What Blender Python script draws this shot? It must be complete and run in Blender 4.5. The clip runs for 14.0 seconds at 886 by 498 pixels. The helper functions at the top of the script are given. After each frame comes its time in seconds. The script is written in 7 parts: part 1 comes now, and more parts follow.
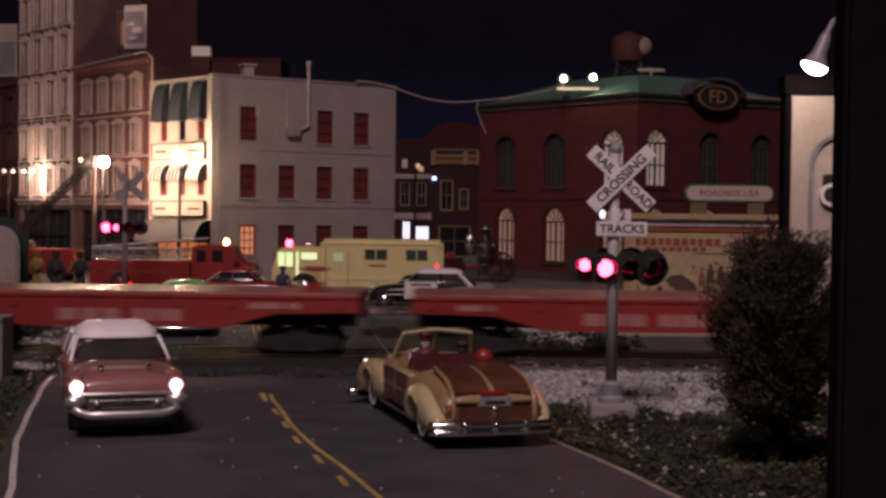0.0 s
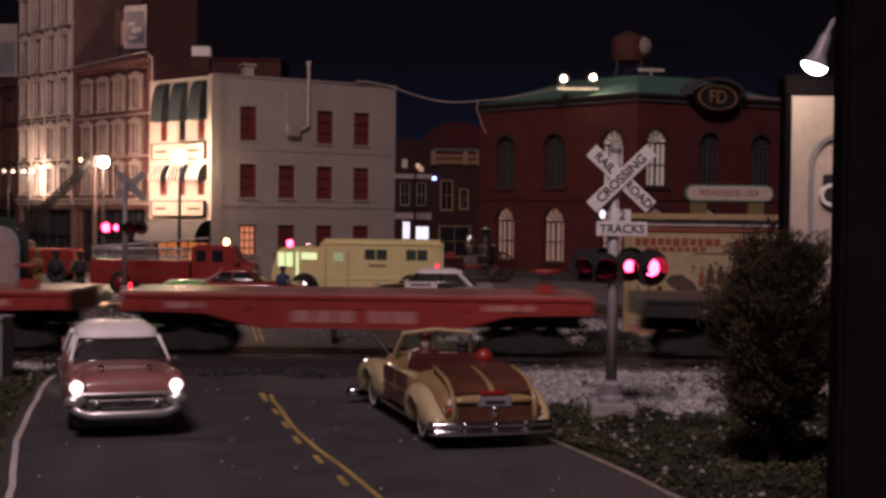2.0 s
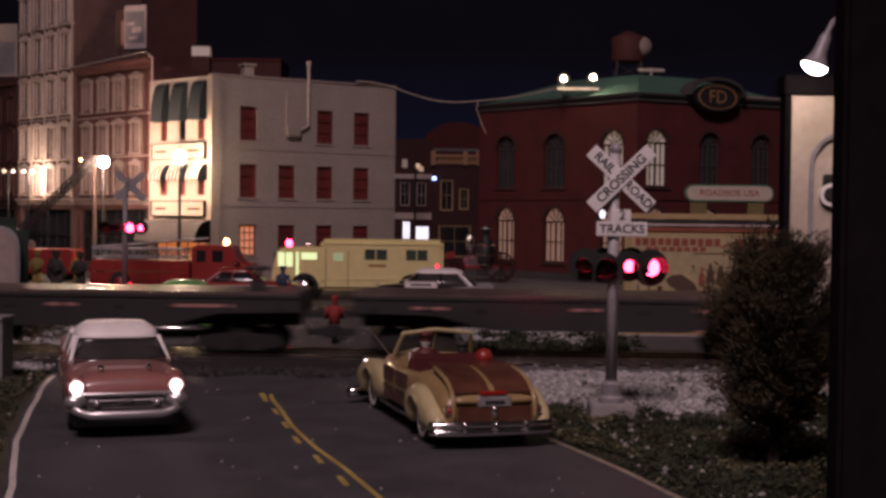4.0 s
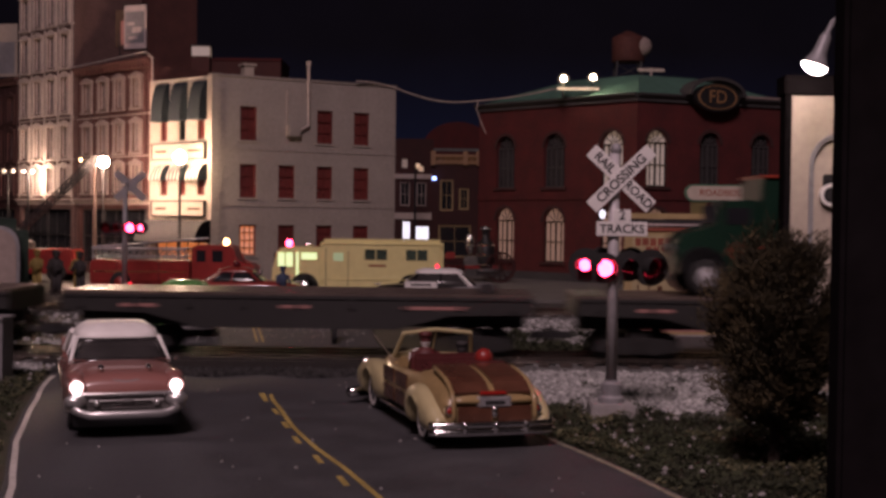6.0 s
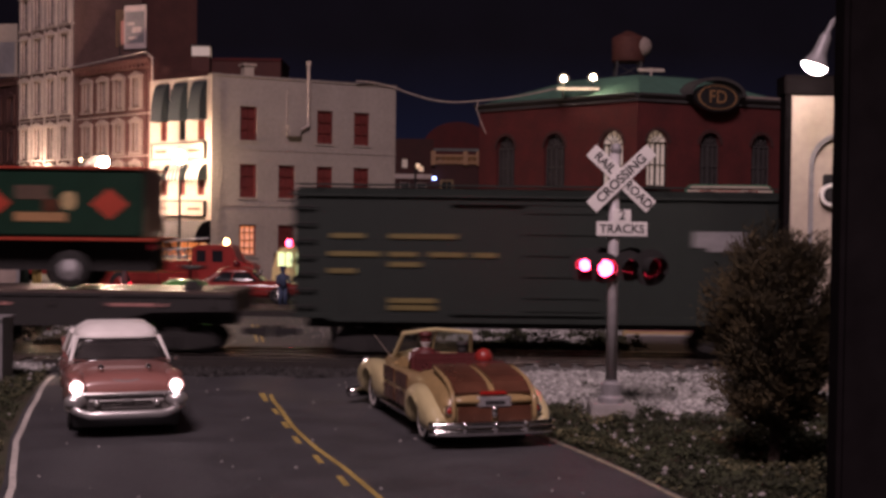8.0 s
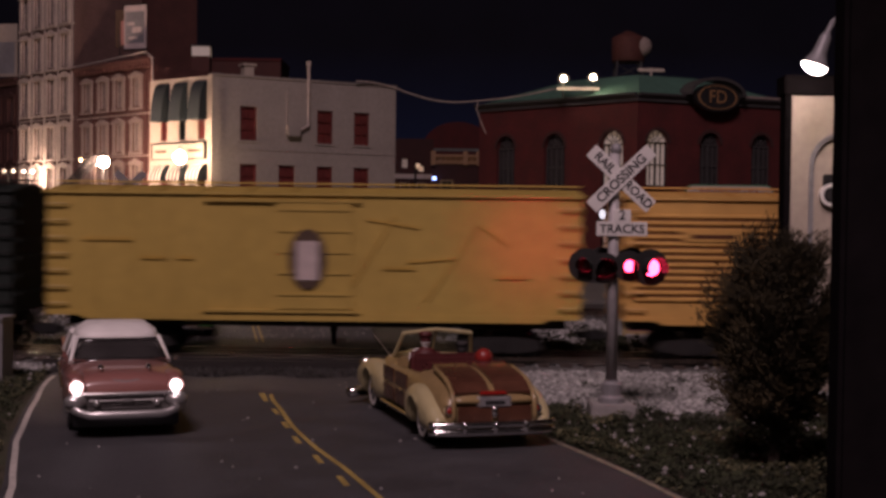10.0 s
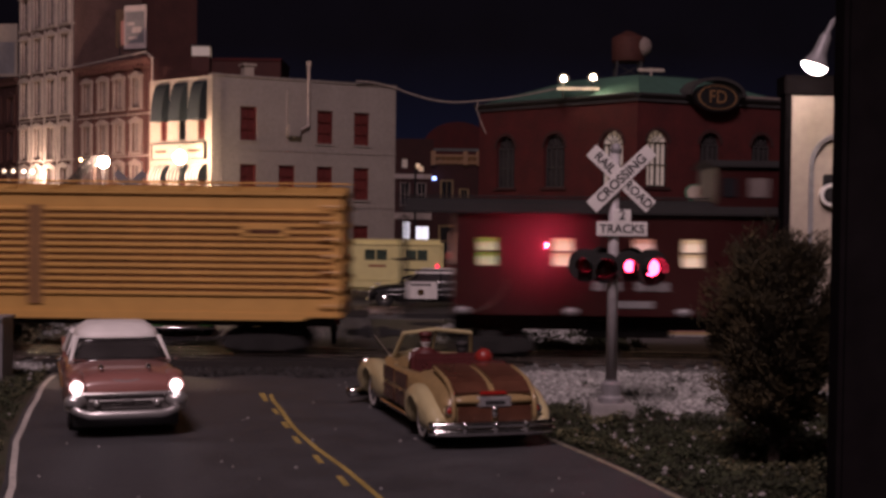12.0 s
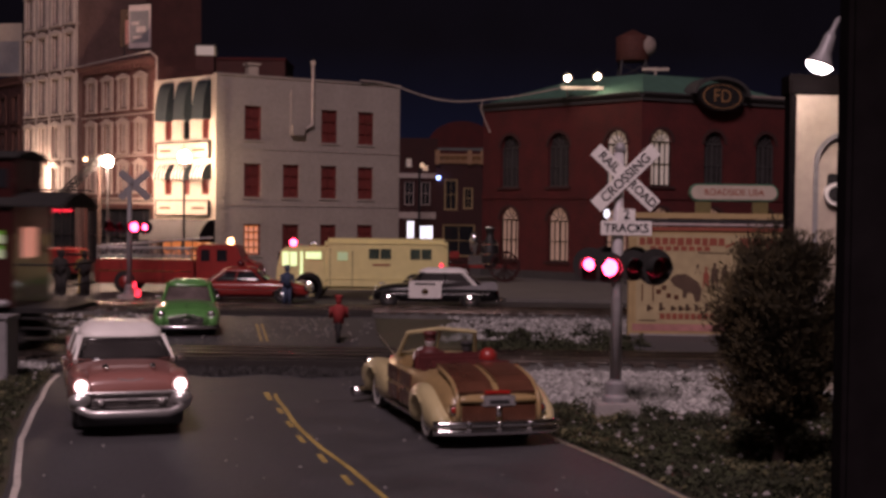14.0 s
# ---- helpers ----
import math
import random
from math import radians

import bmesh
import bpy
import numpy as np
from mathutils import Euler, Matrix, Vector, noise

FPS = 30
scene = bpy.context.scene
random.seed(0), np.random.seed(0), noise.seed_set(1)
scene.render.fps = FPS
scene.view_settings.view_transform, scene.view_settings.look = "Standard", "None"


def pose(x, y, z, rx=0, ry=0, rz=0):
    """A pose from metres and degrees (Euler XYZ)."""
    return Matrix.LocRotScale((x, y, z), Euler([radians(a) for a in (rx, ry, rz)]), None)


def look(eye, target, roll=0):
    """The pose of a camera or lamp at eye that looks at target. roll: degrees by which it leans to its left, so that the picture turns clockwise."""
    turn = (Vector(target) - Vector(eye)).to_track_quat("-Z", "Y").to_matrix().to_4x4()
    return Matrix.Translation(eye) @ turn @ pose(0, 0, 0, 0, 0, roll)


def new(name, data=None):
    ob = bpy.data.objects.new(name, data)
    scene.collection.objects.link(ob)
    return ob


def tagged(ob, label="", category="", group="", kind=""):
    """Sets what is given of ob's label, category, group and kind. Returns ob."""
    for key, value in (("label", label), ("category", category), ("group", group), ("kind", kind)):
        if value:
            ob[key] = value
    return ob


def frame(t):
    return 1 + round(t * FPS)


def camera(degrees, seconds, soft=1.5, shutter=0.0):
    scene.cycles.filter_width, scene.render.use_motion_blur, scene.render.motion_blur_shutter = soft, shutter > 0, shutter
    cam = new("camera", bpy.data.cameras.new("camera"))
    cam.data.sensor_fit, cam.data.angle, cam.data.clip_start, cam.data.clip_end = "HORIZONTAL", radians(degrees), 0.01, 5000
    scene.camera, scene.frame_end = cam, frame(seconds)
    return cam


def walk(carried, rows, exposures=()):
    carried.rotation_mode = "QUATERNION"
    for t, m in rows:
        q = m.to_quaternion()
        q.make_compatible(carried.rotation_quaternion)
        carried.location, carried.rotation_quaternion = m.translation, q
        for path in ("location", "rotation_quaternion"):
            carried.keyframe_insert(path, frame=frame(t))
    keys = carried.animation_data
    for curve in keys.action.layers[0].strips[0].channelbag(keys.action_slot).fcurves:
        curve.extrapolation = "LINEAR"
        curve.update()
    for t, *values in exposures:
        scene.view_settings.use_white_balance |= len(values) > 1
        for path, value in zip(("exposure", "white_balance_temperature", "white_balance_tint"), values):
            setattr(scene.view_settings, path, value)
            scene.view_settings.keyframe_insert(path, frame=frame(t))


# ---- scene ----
# A model railway layout at night. Lengths below are in centimetres; U turns them into metres.
U = 0.01

# ---------------------------------------------------------------- camera
cam = camera(38.5, 14.0, soft=3.2, shutter=0.8)


def aim(turn, tilt):
    """The standing camera, turned to its left and tilted down by degrees."""
    return pose(0, 0, 7.5 * U, 90 - 1.378 - tilt, 0, turn) @ pose(0, 0, 0, 0, 0, 0.7)


walk(cam, [(0.0, aim(0, 0)), (7.0, aim(0, 0)), (13.6, aim(0, 0)), (13.7, aim(0.01, 0.0)), (13.8, aim(0.14, 0.025)), (13.9, aim(0.195, 0.033)), (14.0, aim(0.19, 0.033))],
     [(0.0, 0.06), (3.2, 0.06), (5.5, 0.14), (7.0, 0.22), (7.6, 0.5), (8.1, 0.58), (8.8, 0.36), (10.3, -0.18), (11.3, -0.22), (12.0, 0.06), (12.5, 0.2), (13.0, 0.34), (13.6, 0.32), (14.0, 0.28)])

# ---------------------------------------------------------------- light
world = bpy.data.worlds.new("room_dark")
scene.world = world
world.use_nodes = True
world.node_tree.nodes["Background"].inputs[0].default_value = (0.02, 0.02, 0.03, 1)
world.node_tree.nodes["Background"].inputs[1].default_value = 0.05


def lamp(name, kind, x, y, z, watts, colour, size=0.004, target=None):
    data = bpy.data.lights.new(name, kind)
    data.energy, data.color = watts, colour
    if kind == "AREA":
        data.shape, data.size = "DISK", size
    else:
        data.shadow_soft_size = size
    ob = new(name, data)
    ob.matrix_basis = look((x * U, y * U, z * U), [c * U for c in target]) if target else pose(x * U, y * U, z * U)
    return ob


# The dimmed room lamp under the ceiling, and the layout's own street lamps.
lamp("room_lamp", "AREA", -25, -70, 150, 22.5, (1.0, 0.715, 0.775), 0.5, (0, 80, 0))
lamp("street_lamp_light", "POINT", -38.0, 141.6, 12.4, 0.95, (1.0, 0.63, 0.47), 0.006)
lamp("street_lamp_light", "POINT", -56, 170.5, 12.5, 0.26, (1.0, 0.68, 0.52), 0.006)
lamp("street_lamp_light", "POINT", -29.0, 138.8, 13.1, 0.24, (1.0, 0.68, 0.46), 0.006)
lamp("pole_lamp_light", "POINT", -43.2, 146.6, 13.2, 0.3, (1.0, 0.62, 0.5), 0.006)
lamp("wall_lamp_light", "POINT", 15.6, 53.2, 13.3, 0.03, (1.0, 0.72, 0.6), 0.004)
lamp("roof_floodlight_light", "POINT", 13.75, 147, 23.9, 0.02, (1.0, 0.85, 0.6), 0.004)
lamp("roof_floodlight_light", "POINT", 17.2, 147, 24.1, 0.02, (1.0, 0.85, 0.6), 0.004)

# ---------------------------------------------------------------- materials


def mat(name, col, rough=0.6, metal=0.0, var=0.25, scale=400.0, bump=0.0, col2=None, coat=0.0, spots=0.0, rnd=0.0, island=0.0):
    """A procedural surface: col mottled towards col2 at two scales, with fine relief, and a tone of its own for each piece by rnd."""
    m = bpy.data.materials.new(name)
    m.use_nodes = True
    n, l = m.node_tree.nodes, m.node_tree.links
    p = n["Principled BSDF"]
    p.inputs["Roughness"].default_value, p.inputs["Metallic"].default_value = rough, metal
    p.inputs["Coat Weight"].default_value = coat
    c2 = col2 or tuple(c * (1 - var) for c in col)
    tc = n.new("ShaderNodeTexCoord")
    fine, big = n.new("ShaderNodeTexNoise"), n.new("ShaderNodeTexNoise")
    for node, s in ((fine, scale), (big, scale * 0.11)):
        node.inputs["Scale"].default_value, node.inputs["Detail"].default_value = s, 5
        l.new(tc.outputs["Object"], node.inputs["Vector"])
    add = n.new("ShaderNodeMath")
    add.operation = "ADD"
    l.new(fine.outputs["Fac"], add.inputs[0])
    l.new(big.outputs["Fac"], add.inputs[1])
    ramp = n.new("ShaderNodeMapRange")
    ramp.inputs["From Min"].default_value, ramp.inputs["From Max"].default_value = 0.72 + 0.2 * spots, 1.28 - 0.2 * spots
    l.new(add.outputs[0], ramp.inputs["Value"])
    mix = n.new("ShaderNodeMix")
    mix.data_type = "RGBA"
    mix.inputs["A"].default_value, mix.inputs["B"].default_value = (*c2, 1), (*col, 1)
    l.new(ramp.outputs["Result"], mix.inputs["Factor"])
    out = mix.outputs["Result"]
    if rnd:
        info, hsv, span = n.new("ShaderNodeObjectInfo"), n.new("ShaderNodeHueSaturation"), n.new("ShaderNodeMapRange")
        span.inputs["To Min"].default_value, span.inputs["To Max"].default_value = 1 - rnd, 1 + rnd
        l.new(info.outputs["Random"], span.inputs["Value"])
        l.new(span.outputs["Result"], hsv.inputs["Value"])
        l.new(out, hsv.inputs["Color"])
        out = hsv.outputs["Color"]
    if island:
        geo, hsv, span = n.new("ShaderNodeNewGeometry"), n.new("ShaderNodeHueSaturation"), n.new("ShaderNodeMapRange")
        span.inputs["To Min"].default_value, span.inputs["To Max"].default_value = 1 - island, 1 + island
        l.new(geo.outputs["Random Per Island"], span.inputs["Value"])
        l.new(span.outputs["Result"], hsv.inputs["Value"])
        l.new(out, hsv.inputs["Color"])
        out = hsv.outputs["Color"]
    l.new(out, p.inputs["Base Color"])
    rr = n.new("ShaderNodeMapRange")
    rr.inputs["To Min"].default_value, rr.inputs["To Max"].default_value = max(0.02, rough - 0.1), min(1, rough + 0.12)
    l.new(big.outputs["Fac"], rr.inputs["Value"])
    l.new(rr.outputs["Result"], p.inputs["Roughness"])
    if bump:
        b = n.new("ShaderNodeBump")
        b.inputs["Strength"].default_value, b.inputs["Distance"].default_value = bump, 0.0006
        l.new(fine.outputs["Fac"], b.inputs["Height"])
        l.new(b.outputs["Normal"], p.inputs["Normal"])
    return m


def glow(name, col, strength, base=(0.6, 0.6, 0.6)):
    m = bpy.data.materials.new(name)
    m.use_nodes = True
    p = m.node_tree.nodes["Principled BSDF"]
    p.inputs["Base Color"].default_value = (*base, 1)
    p.inputs["Emission Color"].default_value, p.inputs["Emission Strength"].default_value = (*col, 1), strength
    return m


def glass(name, col, rough=0.05):
    m = bpy.data.materials.new(name)
    m.use_nodes = True
    p = m.node_tree.nodes["Principled BSDF"]
    p.inputs["Base Color"].default_value = (*col, 1)
    p.inputs["Roughness"].default_value, p.inputs["Transmission Weight"].default_value, p.inputs["IOR"].default_value = rough, 1.0, 1.35
    return m


M = {
    "asphalt": mat("asphalt", (0.055, 0.053, 0.058), 0.62, 0, 0.4, 500, 0.35),
    "asphalt_far": mat("asphalt_worn", (0.055, 0.05, 0.048), 0.7, 0, 0.4, 400, 0.3),
    "soil": mat("soil", (0.06, 0.045, 0.03), 0.95, 0, 0.5, 300, 0.6, (0.03, 0.035, 0.015)),
    "grass": mat("grass_flock", (0.037, 0.043, 0.018), 0.95, 0, 0.5, 120, 0, (0.022, 0.024, 0.012), island=0.6),
    "grass_dry": mat("dry_flock", (0.16, 0.145, 0.08), 0.95, 0, 0.5, 260, 0, (0.06, 0.06, 0.025)),
    "ballast": mat("ballast_stone", (0.38, 0.37, 0.36), 0.9, 0, 0.6, 300, 0.4, (0.22, 0.215, 0.21), island=0.5),
    "ballast_bed": mat("ballast_bed", (0.13, 0.125, 0.12), 0.95, 0, 0.6, 500, 0.6, (0.05, 0.047, 0.045)),
    "rail": mat("rail_steel", (0.45, 0.40, 0.37), 0.22, 1.0, 0.4, 300),
    "tie": mat("wooden_sleeper", (0.05, 0.035, 0.028), 0.85, 0, 0.5, 200, 0.4, rnd=0.25),
    "plank_dark": mat("tarred_crossing_plank", (0.022, 0.017, 0.015), 0.75, 0, 0.5, 200, 0.4, rnd=0.3),
    "line_yellow": mat("yellow_road_paint", (0.44, 0.32, 0.09), 0.6, 0, 0.45, 300, 0.1),
    "line_pale": mat("pale_edge_paint", (0.34, 0.29, 0.20), 0.7, 0, 0.6, 300, 0.1, (0.1, 0.09, 0.07)),
    "line_white": mat("white_road_paint", (0.55, 0.51, 0.47), 0.6, 0, 0.4, 300, 0.1),
    "pavement": mat("pavement_concrete", (0.15, 0.14, 0.13), 0.85, 0, 0.3, 200, 0.2),
    "brick": mat("red_brick", (0.105, 0.016, 0.015), 0.85, 0, 0.5, 420, 0.4),
    "brick_dull": mat("brown_red_brick", (0.105, 0.04, 0.034), 0.88, 0, 0.4, 420, 0.4),
    "stucco": mat("grey_stucco", (0.34, 0.30, 0.265), 0.9, 0, 0.22, 250, 0.25),
    "stucco_pale": mat("cream_front_paint", (0.46, 0.39, 0.32), 0.8, 0, 0.2, 250, 0.2),
    "stone": mat("white_trim_stone", (0.58, 0.49, 0.43), 0.85, 0, 0.3, 250, 0.2),
    "red_wood": mat("red_window_wood", (0.16, 0.026, 0.022), 0.6, 0, 0.4, 220, 0.1),
    "trim_dark": mat("dark_sooty_trim", (0.06, 0.055, 0.055), 0.85, 0, 0.3, 250, 0.2),
    "brick_dark": mat("sooty_dark_brick", (0.06, 0.022, 0.02), 0.9, 0, 0.4, 420, 0.3),
    "letter_dim": mat("worn_pink_lettering", (0.42, 0.2, 0.18), 0.6, 0, 0.4, 200),
    "copper": mat("green_copper_roof", (0.10, 0.215, 0.165), 0.7, 0, 0.4, 120, 0.2, (0.065, 0.14, 0.105)),
    "cornice": mat("grey_cornice", (0.17, 0.18, 0.17), 0.8, 0, 0.3, 250, 0.2),
    "car_win": mat("smoky_car_window", (0.055, 0.05, 0.05), 0.1, 0, 0.5, 60),
    "dark_win": mat("dark_window_glass", (0.02, 0.02, 0.024), 0.12, 0, 0.3, 90),
    "black": mat("black_paint", (0.010, 0.010, 0.011), 0.28, 0, 0.4, 200),
    "matt_black": mat("dull_black", (0.016, 0.014, 0.014), 0.85, 0, 0.4, 200, 0.2),
    "unlit": mat("painted_unlit_black", (0.012, 0.010, 0.011), 0.95, 0, 0.4, 120, 0.1),
    "awning": mat("dark_teal_canvas", (0.018, 0.027, 0.032), 0.9, 0, 0.3, 300, 0.2),
    "iron": mat("dark_iron", (0.05, 0.048, 0.05), 0.5, 0.6, 0.4, 300, 0.2),
    "grey_post": mat("grey_post_paint", (0.30, 0.29, 0.30), 0.5, 0.2, 0.3, 300, 0.1),
    "concrete": mat("pale_concrete", (0.32, 0.30, 0.29), 0.9, 0, 0.3, 250, 0.3),
    "white": mat("white_paint", (0.78, 0.75, 0.72), 0.45, 0, 0.12, 200, 0.05),
    "chrome": mat("chrome", (0.86, 0.84, 0.83), 0.17, 1.0, 0.15, 150),
    "satin_chrome": mat("satin_chrome", (0.72, 0.70, 0.69), 0.3, 0.82, 0.15, 150),
    "brass": mat("brass", (0.6, 0.42, 0.2), 0.25, 1.0, 0.3, 200),
    "tyre": mat("tyre_rubber", (0.016, 0.015, 0.015), 0.85, 0, 0.3, 300, 0.2),
    "salmon": mat("salmon_car_paint", (0.28, 0.122, 0.106), 0.28, 0, 0.12, 120, 0, coat=0.6),
    "cream": mat("cream_car_paint", (0.47, 0.40, 0.22), 0.3, 0, 0.14, 120, 0, coat=0.5),
    "wood_dark": mat("mahogany_panel", (0.115, 0.046, 0.028), 0.28, 0, 0.45, 180, 0, coat=0.4),
    "wood_light": mat("ash_wood_frame", (0.33, 0.23, 0.105), 0.32, 0, 0.3, 180, 0, coat=0.5),
    "maroon": mat("maroon_upholstery", (0.09, 0.014, 0.014), 0.6, 0, 0.3, 200, 0.1),
    "green_car": mat("green_car_paint", (0.10, 0.27, 0.075), 0.28, 0, 0.15, 120, 0, coat=0.6),
    "red_car": mat("red_car_paint", (0.25, 0.018, 0.014), 0.3, 0, 0.15, 120, 0, coat=0.6),
    "fire_red": mat("fire_engine_red", (0.27, 0.022, 0.018), 0.38, 0, 0.3, 150, 0, coat=0.3),
    "rescue": mat("pale_yellow_truck_paint", (0.76, 0.69, 0.32), 0.35, 0, 0.14, 120, 0, coat=0.4),
    "flat_red": mat("red_flat_car_paint", (0.26, 0.024, 0.02), 0.5, 0, 0.25, 120, 0.05),
    "deck": mat("flat_car_deck", (0.33, 0.15, 0.12), 0.38, 0, 0.3, 160, 0.1, rnd=0.15),
    "deck_dark": mat("dark_flat_car_deck", (0.10, 0.075, 0.065), 0.38, 0, 0.3, 160, 0.1, rnd=0.15),
    "flat_black": mat("black_flat_car_paint", (0.02, 0.018, 0.018), 0.55, 0, 0.3, 160, 0.05),
    "box_green": mat("dark_green_boxcar_paint", (0.006, 0.012, 0.009), 0.7, 0, 0.3, 140, 0.05),
    "box_yellow": mat("yellow_boxcar_paint", (0.48, 0.335, 0.08), 0.5, 0, 0.18, 140, 0.05),
    "box_orange": mat("orange_yellow_boxcar_paint", (0.60, 0.34, 0.098), 0.5, 0, 0.18, 140, 0.05),
    "caboose": mat("brown_red_caboose_paint", (0.040, 0.009, 0.009), 0.3, 0, 0.25, 140, 0.05, coat=0.5),
    "letter": mat("pale_lettering", (0.6, 0.5, 0.48), 0.6, 0, 0.25, 200),
    "letter_gold": mat("yellow_lettering", (0.15, 0.12, 0.04), 0.6, 0, 0.25, 200),
    "van_green": mat("green_van_paint", (0.008, 0.030, 0.018), 0.32, 0, 0.2, 120, 0, coat=0.4),
    "orange": mat("orange_red_paint", (0.36, 0.05, 0.028), 0.4, 0, 0.2, 150),
    "sign_green": mat("green_sign_paint", (0.05, 0.16, 0.09), 0.5, 0, 0.25, 180),
    "sign_dark": mat("dark_green_trim", (0.02, 0.035, 0.026), 0.6, 0, 0.3, 180),
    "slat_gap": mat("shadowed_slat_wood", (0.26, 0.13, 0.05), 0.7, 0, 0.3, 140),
    "brick_pale": mat("weathered_pale_brick", (0.15, 0.085, 0.075), 0.88, 0, 0.4, 420, 0.3),
    "script": mat("faded_script_paint", (0.49, 0.31, 0.055), 0.6, 0, 0.25, 140),
    "gold": mat("dull_gold_paint", (0.36, 0.20, 0.09), 0.5, 0, 0.3, 150),
    "mesh_grille": mat("grey_metal_mesh", (0.30, 0.28, 0.27), 0.45, 0.5, 0.5, 500, 0.3),
    "cinder": mat("black_cinder", (0.035, 0.032, 0.032), 0.55, 0, 0.6, 400, 0.4, (0.012, 0.011, 0.011), island=0.6),
    "slate": mat("dark_slate_paving", (0.06, 0.062, 0.072), 0.6, 0, 0.3, 120, 0.15),
    "bay_curtain": mat("greyish_window_pane", (0.20, 0.16, 0.15), 0.7, 0, 0.35, 160, 0.05),
    "red_lens": mat("red_tail_lens", (0.34, 0.02, 0.016), 0.2, 0, 0.2, 100),
    "stone_dim": mat("sooty_trim_stone", (0.34, 0.27, 0.24), 0.85, 0, 0.3, 250, 0.2),
    "hazy_window": mat("hazy_car_window", (0.17, 0.135, 0.13), 0.12, 0, 0.6, 110),
    "poster_field": mat("cream_poster_field", (0.44, 0.36, 0.20), 0.8, 0, 0.3, 140, 0.05),
    "pale_post": mat("pale_signal_post_paint", (0.5, 0.47, 0.48), 0.5, 0.1, 0.3, 300, 0.1),
    "paper": mat("aged_poster_paper", (0.42, 0.31, 0.15), 0.8, 0, 0.25, 120, 0.05),
    "poster_ink": mat("dark_poster_ink", (0.09, 0.055, 0.035), 0.8, 0, 0.3, 150),
    "poster_red": mat("red_poster_ink", (0.28, 0.075, 0.045), 0.8, 0, 0.3, 150),
    "leaf": mat("bush_leaf", (0.062, 0.041, 0.013), 0.9, 0, 0.5, 160, 0, (0.022, 0.019, 0.008), island=0.5),
    "bark": mat("bark", (0.05, 0.03, 0.025), 0.95, 0, 0.4, 200, 0.4),
    "tank_red": mat("rusty_tank_paint", (0.10, 0.03, 0.022), 0.8, 0, 0.4, 200, 0.2),
    "cloth_blue": mat("blue_figure_paint", (0.05, 0.07, 0.13), 0.8, 0, 0.4, 300),
    "cloth_red": mat("red_figure_paint", (0.30, 0.03, 0.03), 0.8, 0, 0.4, 300),
    "cloth_dark": mat("dark_figure_paint", (0.035, 0.03, 0.03), 0.8, 0, 0.4, 300),
    "cloth_yellow": mat("yellow_figure_paint", (0.25, 0.18, 0.05), 0.8, 0, 0.4, 300),
    "sky": mat("night_backdrop_paint", (0.016, 0.017, 0.036), 0.95, 0, 0.35, 6),
    "plaster": mat("room_wall_paint", (0.05, 0.05, 0.055), 0.95, 0, 0.2, 20),
    "glass": glass("car_glass", (0.75, 0.8, 0.78)),
    "lamp_on": glow("lit_bulb", (1.0, 0.70, 0.48), 85),
    "lamp_wall": glow("lit_reflector_bulb", (1.0, 0.86, 0.84), 22),
    "headlight": glow("lit_headlight", (1.0, 0.86, 0.9), 6),
    "red_on": glow("lit_red_lens", (1.0, 0.028, 0.085), 24, (0.5, 0.02, 0.04)),
    "red_beam": glow("red_beam_bulb", (1.0, 0.04, 0.10), 2600, (0.5, 0.02, 0.04)),
    "red_beam_soft": glow("soft_red_beam_bulb", (1.0, 0.03, 0.07), 550, (0.5, 0.02, 0.04)),
    "red_low": glow("red_marker_light", (1.0, 0.03, 0.06), 2.2, (0.4, 0.02, 0.03)),
    "red_off": mat("unlit_red_lens", (0.10, 0.008, 0.012), 0.2, 0, 0.2, 100),
    "amber_on": glow("lit_amber_beacon", (1.0, 0.5, 0.22), 9),
    "win_warm": glow("lit_warm_window", (1.0, 0.60, 0.36), 0.50),
    "win_faint": glow("faintly_lit_window", (1.0, 0.52, 0.36), 0.13, (0.28, 0.22, 0.2)),
    "win_dim": glow("lit_dim_window", (1.0, 0.66, 0.46), 0.115),
    "win_orange": glow("lit_orange_window", (1.0, 0.25, 0.05), 0.45),
    "win_white": glow("lit_white_window", (0.9, 0.86, 1.0), 1.1),
    "win_green": glow("lit_green_window", (0.36, 0.85, 0.07), 0.16),
    "win_rose": glow("lit_rose_window", (1.0, 0.36, 0.26), 0.4),
    "green_glass": mat("green_tinted_window", (0.07, 0.10, 0.075), 0.15, 0, 0.6, 90),
    "cab_glow": glow("lit_cab_window", (0.8, 1.0, 0.42), 0.8),
    "blue_on": glow("lit_blue_lamp", (0.3, 0.4, 1.0), 6),
}

# the painted night sky turns from black to deep blue towards the horizon
tree = M["sky"].node_tree
height, ease, blend = tree.nodes.new("ShaderNodeSeparateXYZ"), tree.nodes.new("ShaderNodeMapRange"), tree.nodes.new("ShaderNodeMix")
paint_mix = tree.nodes["Principled BSDF"].inputs["Base Color"].links[0].from_socket
blend.data_type = "RGBA"
ease.inputs["From Min"].default_value, ease.inputs["From Max"].default_value = 0.22, 0.52
ease.inputs["To Min"].default_value, ease.inputs["To Max"].default_value = 1.0, 0.0
blend.inputs["B"].default_value = (0.022, 0.042, 0.13, 1)
tree.links.new(tree.nodes["Texture Coordinate"].outputs["Object"], height.inputs[0])
tree.links.new(height.outputs["Z"], ease.inputs["Value"])
tree.links.new(ease.outputs["Result"], blend.inputs["Factor"])
tree.links.new(paint_mix, blend.inputs["A"])
tree.links.new(blend.outputs["Result"], tree.nodes["Principled BSDF"].inputs["Base Color"])

